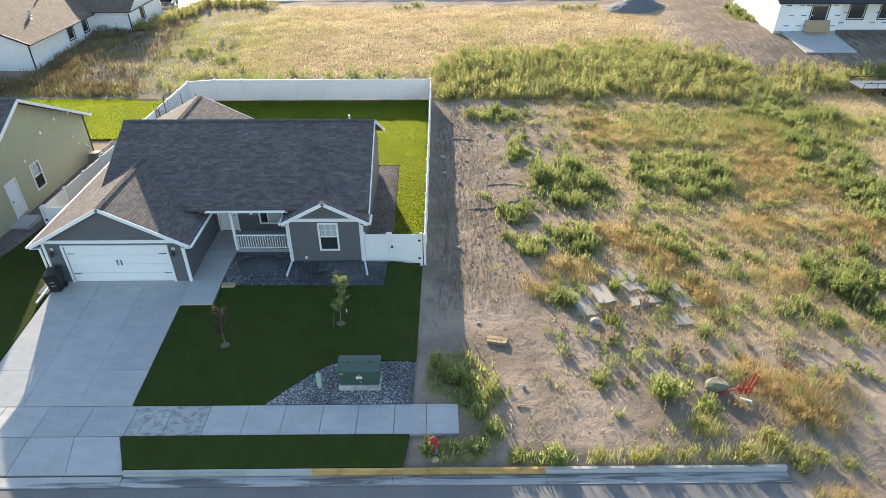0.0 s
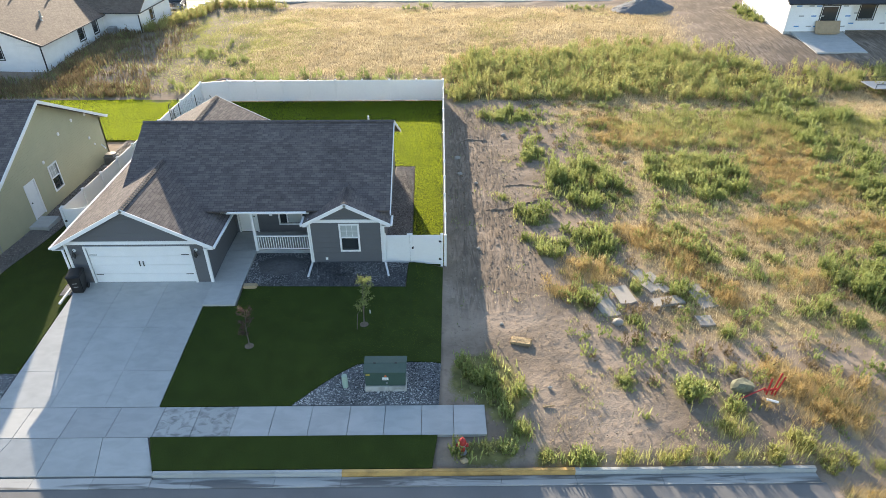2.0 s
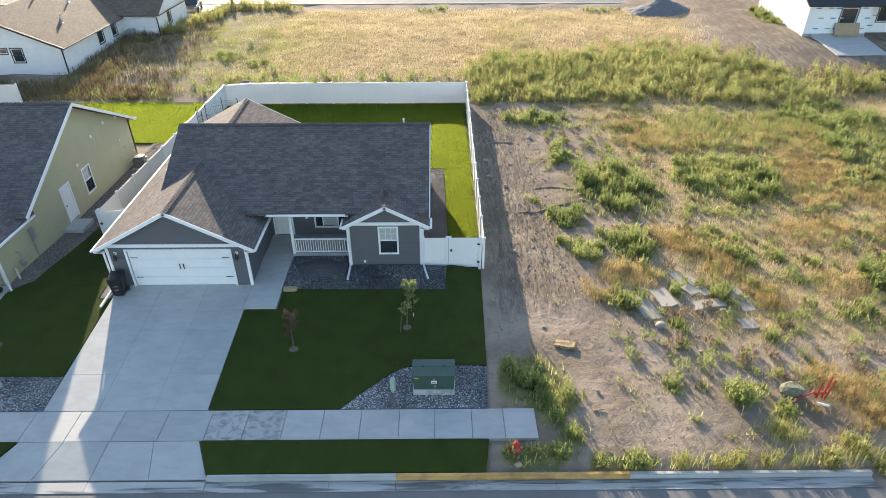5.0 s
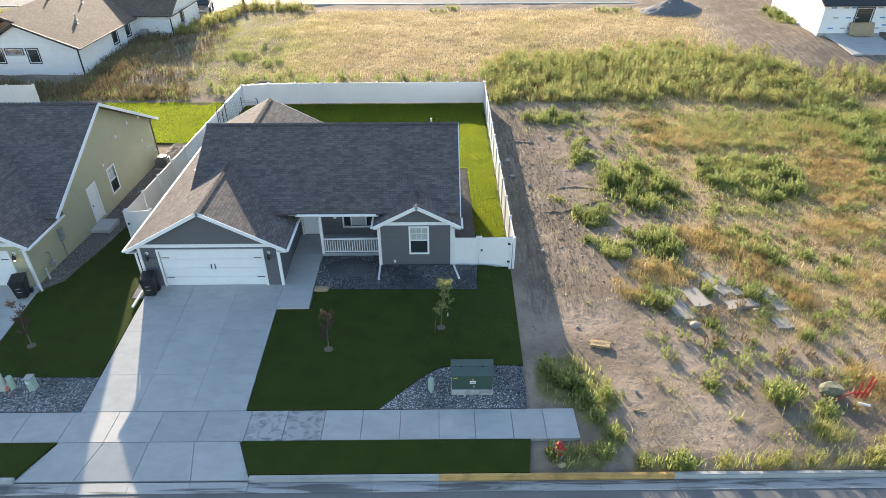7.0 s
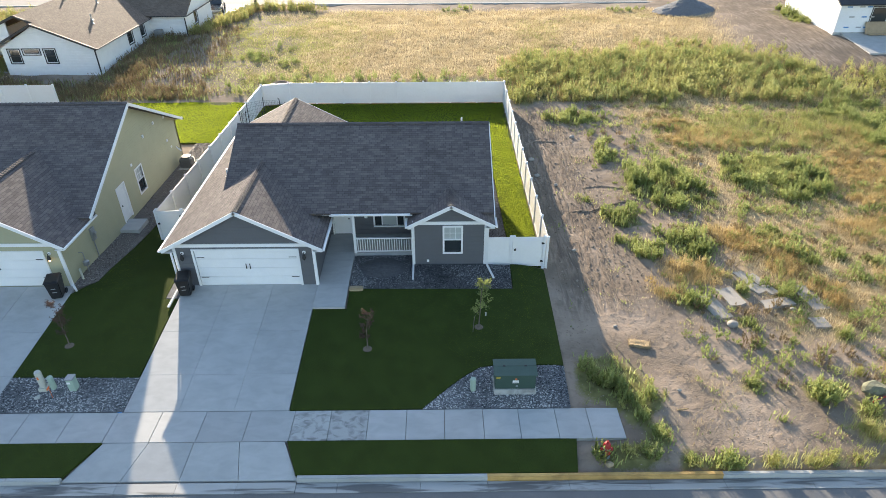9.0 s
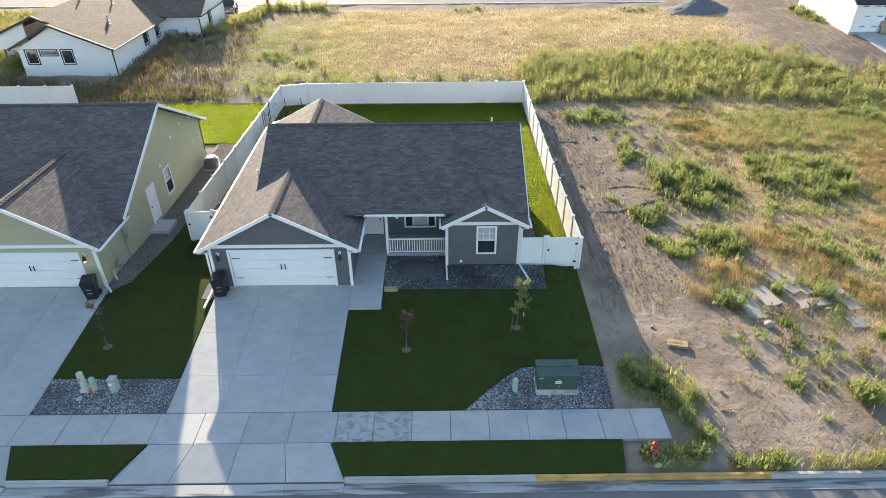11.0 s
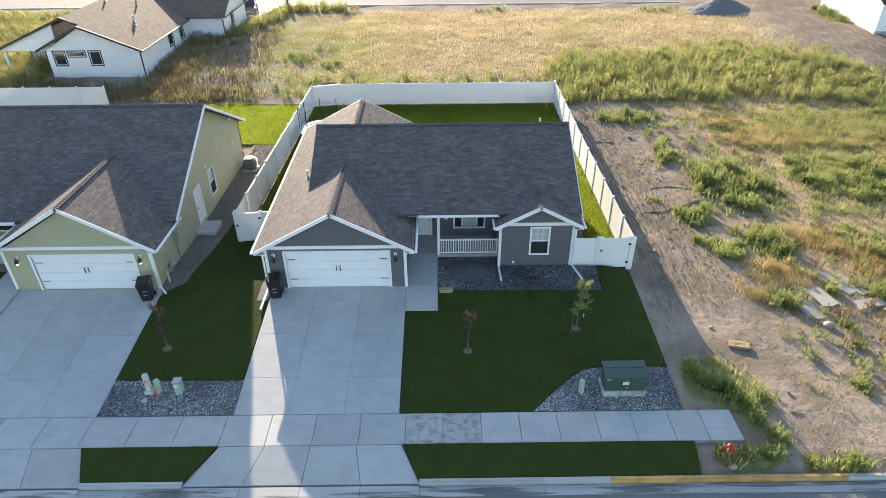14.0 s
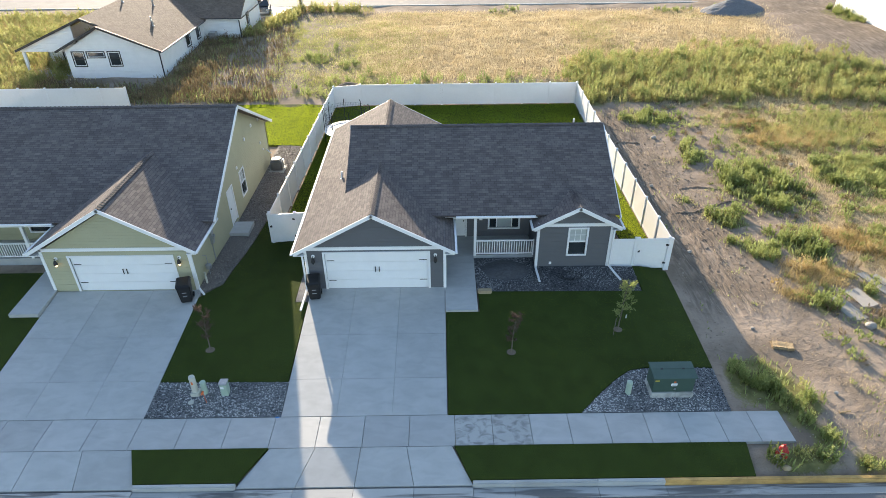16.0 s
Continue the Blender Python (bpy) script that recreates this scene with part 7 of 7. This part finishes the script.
patchy = field(lambda x, y: 0.25 + 0.75 * smooth(-0.15, 0.35, noise.noise(Vector((x * 0.22, y * 0.3, 41)))))
x, y = scatter(np.clip(tall_map * (patchy + 0.1), 0, 1), (-10, 62, 35, 54), 2.6)
joined_clumps("tall_weeds", x, y, 0.6, 1.35, 15, 14, 0.74, 0.36, 0.14, M["leaf_green"], "belt of tall grey-green weeds behind the lots")
x, y = scatter(np.clip(tall_map * (1.3 - patchy), 0, 1), (17, 62, 35.6, 54), 3.2)
joined_clumps("tall_weeds", x, y, 0.7, 1.4, 15, 11, 0.75, 0.34, 0.16, M["leaf_yellow"], "yellow-tipped tall weeds behind the lots")
x, y = scatter(tall_map, (17, 62, 35, 54), 60, 0.3)
blades("tall_grass", x, y, 0.3, 0.85, 0.008, 0.024, 0.5, M["grass_gold"], "straw-coloured grass among the tall weeds", "grass")
x, y = scatter(np.clip(green_map + 0.8 * yellow_map, 0, 1), (17.2, 62, -2, 60), 1.5)
joined_clumps("green_weeds", x, y, 0.4, 0.85, 14, 12, 0.6, 0.34, 0.13, M["leaf_yellow"], "yellow-green weeds between the bushes")
x, y = scatter(gold_map, (17.2, 62, -3, 40), 2.4)
joined_clumps("golden_grass", x, y, 0.4, 0.95, 16, 9, 0.6, 0.36, 0.16, M["grass_gold"], "golden seeded tufts on waste ground")
x, y = scatter(np.clip(gold_map + yellow_map + dry_map * 0.55, 0, 1) * field(lambda x, y: smooth(-0.05, 0.35, noise.noise(Vector((x * 0.6, y * 0.6, 71))))), (24, 62, -1, 36), 2.2)
joined_clumps("green_weeds", x, y, 0.3, 0.85, 13, 11, 0.6, 0.32, 0.13, M["leaf_green"], "green weeds among the dry grass")
thin = field(lambda x, y: smooth(21.5, 24.5, x) * smooth(1.6, 2.8, y) * (1 - smooth(34, 36, y)) * (0.35 + 0.65 * smooth(-0.1, 0.3, noise.noise(Vector((x * 0.9, y * 0.9, 81))))))
x, y = scatter(thin, (21, 44, 1.5, 36), 1.7)
joined_clumps("low_weeds", x, y, 0.55, 1.3, 15, 12, 0.34, 0.36, 0.12, M["leaf_green"], "small spreading green weeds on bare soil")
x, y = scatter(thin, (21, 44, 1.5, 36), 0.7)
joined_clumps("dry_weeds", x, y, 0.55, 1.2, 14, 11, 0.36, 0.36, 0.12, M["leaf_tan"], "small brown dry weeds on bare soil")
x, y = scatter(brown_map, (-60, -7, 36, 66), 1.2)
joined_clumps("brown_weeds", x, y, 0.4, 1.1, 14, 11, 0.7, 0.36, 0.15, M["leaf_tan"], "brown seeded weeds near the white house")
x, y = scatter(np.clip(speck * 1.1 + 0.10, 0, 1) * (Z_MAP > -5) * field(lambda x, y: smooth(21.0, 24.0, x) if (y > -1.2 or x > 30.6) and not (x > 44 and y > 37) else 0.0), (20, 62, -4, 36), 2.6)
joined_clumps("low_weeds", x, y, 0.22, 0.62, 10, 9, 0.4, 0.34, 0.13, M["leaf_green"], "small green weeds on bare soil")
yellow_tall = field(lambda x, y: tall_yellow(x, y))
x, y = scatter(yellow_tall, (-58, 0, 38, 72), 2.6)
joined_clumps("tall_weeds", x, y, 0.9, 1.7, 15, 13, 0.74, 0.36, 0.15, M["leaf_yellow"], "tall yellow-green weeds beside the white house")
x, y = scatter(yellow_tall, (-58, 0, 38, 72), 50, 0.3)
blades("tall_grass", x, y, 0.4, 1.1, 0.012, 0.03, 0.4, M["grass_gold"], "straw-coloured grass beside the white house", "grass")
tufts = field(lambda x, y: max([1 - smooth(0.6, 1.2, math.hypot((x - a) / b, (y - c) / d)) for a, b, c, d in ((15.3, 1.2, 69.4, 0.8), (13.1, 1.2, 68.6, 0.7), (35.4, 2.6, 68.2, 1.0), (-7.3, 2.0, 48.4, 2.2), (-3.5, 1.4, 47.0, 1.4), (43.0, 2.2, 70.2, 0.8), (-5.0, 1.4, 52.0, 1.2))] ))
x, y = scatter(tufts, (-12, 48, 44, 72), 2.6)
joined_clumps("field_weeds", x, y, 0.5, 1.1, 14, 12, 0.6, 0.36, 0.15, M["leaf_green"], "grey-green weed tufts in the far field")
x, y = scatter(np.clip(lush, 0, 1), (-14, 45, 37, 70), 150, 0.35)
blades("green_field_grass", x, y, 0.06, 0.18, 0.025, 0.06, 0.7, M["leaf_yellow"], "low green patches in the far field", "grass")
x, y = scatter(brown_map, (-60, -7, 36, 66), 45, 0.3)
blades("brown_weeds", x, y, 0.25, 0.75, 0.03, 0.07, 0.5, M["leaf_tan"], "brown dry weeds near the white house", "weeds")
x, y = scatter(brown_map, (-60, -7, 36, 66), 16, 0.35)
blades("green_weeds", x, y, 0.2, 0.55, 0.03, 0.07, 0.5, M["leaf_green"], "green weeds near the white house", "weeds")
x, y = scatter(speck * 0.75, (17.3, 62, -5, 40), 42, 0.14)
blades("low_weeds", x, y, 0.06, 0.24, 0.025, 0.06, 0.9, M["leaf_green"], "low scattered green weeds on bare soil", "weeds")
x, y = scatter(np.clip(speck * 1.3 + 0.12, 0, 1), (20, 62, -5, 40), 130, 0.25)
blades("dry_stubble", x, y, 0.04, 0.18, 0.008, 0.02, 0.9, M["grass_dry"], "scattered dry stubble on bare soil", "grass")
x, y = scatter(green_map, (17.2, 62, -2, 60), 40, 0.25)
blades("green_weeds", x, y, 0.12, 0.5, 0.03, 0.06, 0.6, M["leaf_green"], "green weeds between the bushes", "weeds")


def inside(outline, x, y):
    r = np.zeros(len(x), bool)
    n = len(outline)
    for i in range(n):
        (xa, ya), (xb, yb) = outline[i], outline[(i + 1) % n]
        if ya == yb:
            continue
        c = ((ya > y) != (yb > y)) & (x < (xb - xa) * (y - ya) / (yb - ya) + xa)
        r ^= c
    return r


def turf(outline, per_m2, h0, h1, w0, w1):
    ox, oy = [p[0] for p in outline], [p[1] for p in outline]
    n = int((max(ox) - min(ox)) * (max(oy) - min(oy)) * per_m2)
    x, y = rng.uniform(min(ox), max(ox), n), rng.uniform(min(oy), max(oy), n)
    k = inside(outline, x, y)
    blades("lawn_grass", x[k], y[k], h0 + 0.04, h1 + 0.04, w0, w1, 0.45, M["grass_lawn"], "short mown green grass blades", "grass")


turf([(5.75, 1.5), (10.9, 1.5), (12.0, 2.6), (12.75, 3.25), (13.3, 3.6), (13.9, 3.72), (16.8, 3.75), (16.95, 10.5), (15.2, 10.5), (15.15, 8.5), (7.3, 8.6), (7.3, 7.2), (5.75, 7.2)], 1100, 0.01, 0.025, 0.007, 0.013)
turf([(5.95, -0.01), (6.5, -1.37), (16.45, -1.37), (16.65, -0.01)], 1100, 0.01, 0.025, 0.007, 0.013)
turf([(-5.85, -0.01), (-5.3, -1.37), (-1.7, -1.37), (-0.87, -0.01)], 1100, 0.01, 0.025, 0.007, 0.013)
turf([(-5.98, 3.28), (-0.76, 3.2), (-0.76, 8.0), (-1.35, 8.0), (-1.35, 13.7), (-3.7, 13.75), (-3.7, 23.0), (-4.4, 21), (-4.6, 15.5), (-4.8, 12.5), (-5.1, 9.4), (-6.0, 8.4)], 1000, 0.01, 0.025, 0.007, 0.013)
turf([(15.35, 10.75), (16.98, 10.75), (17.1, 35.85), (-3.3, 35.85), (-3.5, 13.9), (-1.35, 13.9), (-1.35, 26.0), (13, 26.0), (13, 22.6), (15.2, 22.6)], 1100, 0.03, 0.075, 0.013, 0.024)
turf([(-20.5, 27.4), (-3.75, 27.4), (-3.6, 36.4), (-20.5, 36.4)], 950, 0.03, 0.08, 0.014, 0.028)
turf([(-18, 1.5), (-12.95, 1.5), (-12.95, 7.2), (-14.3, 7.2), (-14.3, 10.6), (-18, 10.6)], 900, 0.015, 0.03, 0.008, 0.016)


def pebbles(outline, per_m2, size, material, label, on_soil=False):
    """Loose gravel: small faceted stones, one island each."""
    ox, oy = [p[0] for p in outline], [p[1] for p in outline]
    n = int((max(ox) - min(ox)) * (max(oy) - min(oy)) * per_m2)
    x, y = rng.uniform(min(ox), max(ox), n), rng.uniform(min(oy), max(oy), n)
    k = inside(outline, x, y)
    x, y = x[k], y[k]
    n = len(x)
    z = sample(Z_MAP, x, y) + 0.02 if on_soil else np.array([G(a, b) for a, b in zip(x, y)]) + 0.03
    a, r = rng.uniform(0, 2 * np.pi, n), rng.uniform(0.5, 1.2, n) * size
    q = rng.uniform(0.55, 1.0, n)
    P = np.empty((n, 6, 3))
    for i in range(4):
        t = a + i * np.pi / 2
        rr = r * (1 if i % 2 == 0 else 1) * (q if i % 2 else 1)
        P[:, i] = np.stack([x + np.cos(t) * rr, y + np.sin(t) * rr, z + rng.uniform(-.2, .3, n) * r], 1)
    P[:, 4] = np.stack([x, y, z + r * 0.7], 1)
    P[:, 5] = np.stack([x, y, z - r * 0.5], 1)
    f = np.array([[0, 1, 4], [1, 2, 4], [2, 3, 4], [3, 0, 4]])
    F = (np.arange(n)[:, None, None] * 6 + f[None]).reshape(-1, 3)
    me = bpy.data.meshes.new("gravel")
    me.from_pydata(P.reshape(-1, 3).tolist(), [], F.tolist())
    me.materials.append(material)
    tagged(new("gravel", me), label, "gravel", kind="stuff")


M["pebble_grey"] = leaf_mat("grey_pebble", (0.05, 0.055, 0.062), (0.17, 0.175, 0.18), (0.60, 0.60, 0.59), 0.7, 0.0, 1.15)
M["pebble_dark"] = leaf_mat("dark_pebble", (0.03, 0.031, 0.034), (0.10, 0.10, 0.104), (0.36, 0.355, 0.345), 0.7, 0.0, 1.1)
M["clod"] = leaf_mat("soil_clod", (0.15, 0.12, 0.09), (0.26, 0.21, 0.16), (0.38, 0.315, 0.245), 0.95, 0.0, 0.9)
M["pebble_brown"] = leaf_mat("brown_pebble", (0.08, 0.068, 0.06), (0.19, 0.165, 0.145), (0.38, 0.34, 0.30), 0.75, 0.0, 1.1)
pebbles([(10.93, 1.5), (16.7, 1.5), (16.8, 3.7), (13.9, 3.68), (13.3, 3.56), (12.75, 3.2), (12.0, 2.55)], 470, 0.038, M["pebble_grey"], "loose grey river gravel round the utility box")
pebbles([(-6.0, 1.5), (-0.74, 1.5), (-0.74, 3.18), (-5.95, 3.25)], 470, 0.038, M["pebble_grey"], "loose grey river gravel round the pedestals")
pebbles([(7.25, 8.63), (15.1, 8.53), (15.18, 10.5), (10.3, 10.6), (10.3, 11.55), (7.25, 11.55)], 440, 0.037, M["pebble_dark"], "loose dark gravel before the porch")
pebbles([(13.95, 10.8), (15.3, 10.8), (15.15, 22.55), (13.95, 22.55)], 260, 0.04, M["pebble_brown"], "loose brown gravel along the side wall")
pebbles([(-6.2, 8.6), (-5.15, 9.4), (-4.85, 12.5), (-4.65, 15.5), (-4.45, 21), (-3.75, 23.1), (-3.75, 27.3), (-6.2, 27.3)], 220, 0.04, M["pebble_brown"], "loose brown gravel along the olive wall")

pebbles([(17.3, 1.6), (18.7, 1.6), (18.7, -1.2), (30, -1.2), (33, 8), (30, 20), (24, 34), (17.4, 34)], 11, 0.035, M["clod"], "small clods of dried soil on bare ground", True)
pebbles([(17.3, 9), (22, 9), (22.5, 34), (17.4, 34)], 6, 0.075, M["clod"], "larger clods of dried soil along the fence", True)


def young_tree(x, y, tall, crown, n, material, leaf, label, bare, stake=False):
    """A thin sapling: tapered trunk, limbs that fork twice and single leaves."""
    z = G(x, y) + 0.03
    t = thing("young_tree", label, "tree", (x, y, z), "young street trees")
    rnd = random.Random(int(x * 100))
    bm = bmesh.new()
    p = Vector((x, y, z - 0.05))
    tips = []
    k = 6
    for i in range(k):
        q = Vector((x + 0.02 * i + 0.015 * math.sin(i * 1.3 + x), y + 0.015 * math.cos(i * 1.7), z + tall * 0.86 * (i + 1) / k))
        tube(bm, p, q, 0.026 * (1 - i / (k + 1)) + 0.004, 0.026 * (1 - (i + 1) / (k + 1)) + 0.004, 7)
        p = q
        if i >= 1:
            for _ in range(3):
                a = rnd.uniform(0, 2 * math.pi)
                L = crown * rnd.uniform(0.55, 1.1) * (1.1 - 0.10 * i)
                e = q + Vector((math.cos(a) * L * 0.62, math.sin(a) * L * 0.62, L * 0.62))
                tube(bm, q, e, 0.009, 0.004, 5)
                tips.append((q, e))
                for _ in range(2):
                    g = q.lerp(e, rnd.uniform(0.4, 0.8))
                    e2 = g + Vector((rnd.uniform(-1, 1), rnd.uniform(-1, 1), rnd.uniform(0.2, 1))) * L * 0.35
                    tube(bm, g, e2, 0.005, 0.003, 4)
                    tips.append((g, e2))
    part("trunk", bm, M["bark"], t, "thin grey-brown trunk and limbs")
    verts, faces = [], []
    for _ in range(n):
        a, b = rnd.choice(tips)
        c = a.lerp(b, rnd.uniform(0.2, 1.05)) + Vector((rnd.gauss(0, .04), rnd.gauss(0, .04), rnd.gauss(0, .04)))
        d = Vector((rnd.uniform(-1, 1), rnd.uniform(-1, 1), rnd.uniform(-.7, .5))).normalized() * leaf * rnd.uniform(0.6, 1.3)
        s = d.cross(Vector((rnd.uniform(-1, 1), rnd.uniform(-1, 1), rnd.uniform(-1, 1)))).normalized() * leaf * 0.3
        m = len(verts)
        verts += [tuple(c), tuple(c + d * .5 + s), tuple(c + d), tuple(c + d * .5 - s)]
        faces.append((m, m + 1, m + 2, m + 3))
    me = bpy.data.meshes.new("crown")
    me.from_pydata(verts, [], faces)
    me.materials.append(material)
    c = new("crown", me)
    c.parent = t
    c.matrix_parent_inverse = t.matrix_basis.inverted()
    part("soil_ring", lathe(bmesh.new(), [(0.20, 0.0), (0.17, 0.02), (0.08, 0.03)], 16, (x, y, z)), M["mulch"], t, "ring of bare soil")
    if stake:
        bm = bmesh.new()
        tube(bm, (x - 0.28, y - 0.35, z), (x - 0.22, y - 0.2, z + 0.75), 0.015, 0.015, 6)
        tube(bm, (x - 0.22, y - 0.2, z + 0.75), (x, y, z + 0.95), 0.006, 0.006, 5)
        part("stake", bm, M["bark"], t, "wooden stake")
        bm = bmesh.new()
        beam(bm, (x + 0.3, y + 0.1, z + 0.75), (x + 0.3, y + 0.1, z + 0.55), 0.05, 0.01, (0, 1, 0))
        part("tag", bm, M["cream"], t, "pale nursery tag")


young_tree(13.36, 5.95, 2.7, 0.85, 1300, M["leaf_green"], 0.07, "thin young tree with yellow-green leaves in the lawn", False, True)
young_tree(8.50, 4.68, 2.2, 0.7, 900, M["leaf_red"], 0.065, "thin young tree with dark red leaves in the lawn", True)
young_tree(-4.46, 5.03, 2.4, 0.75, 1000, M["leaf_red"], 0.065, "thin young tree with reddish brown leaves in the lawn", True)
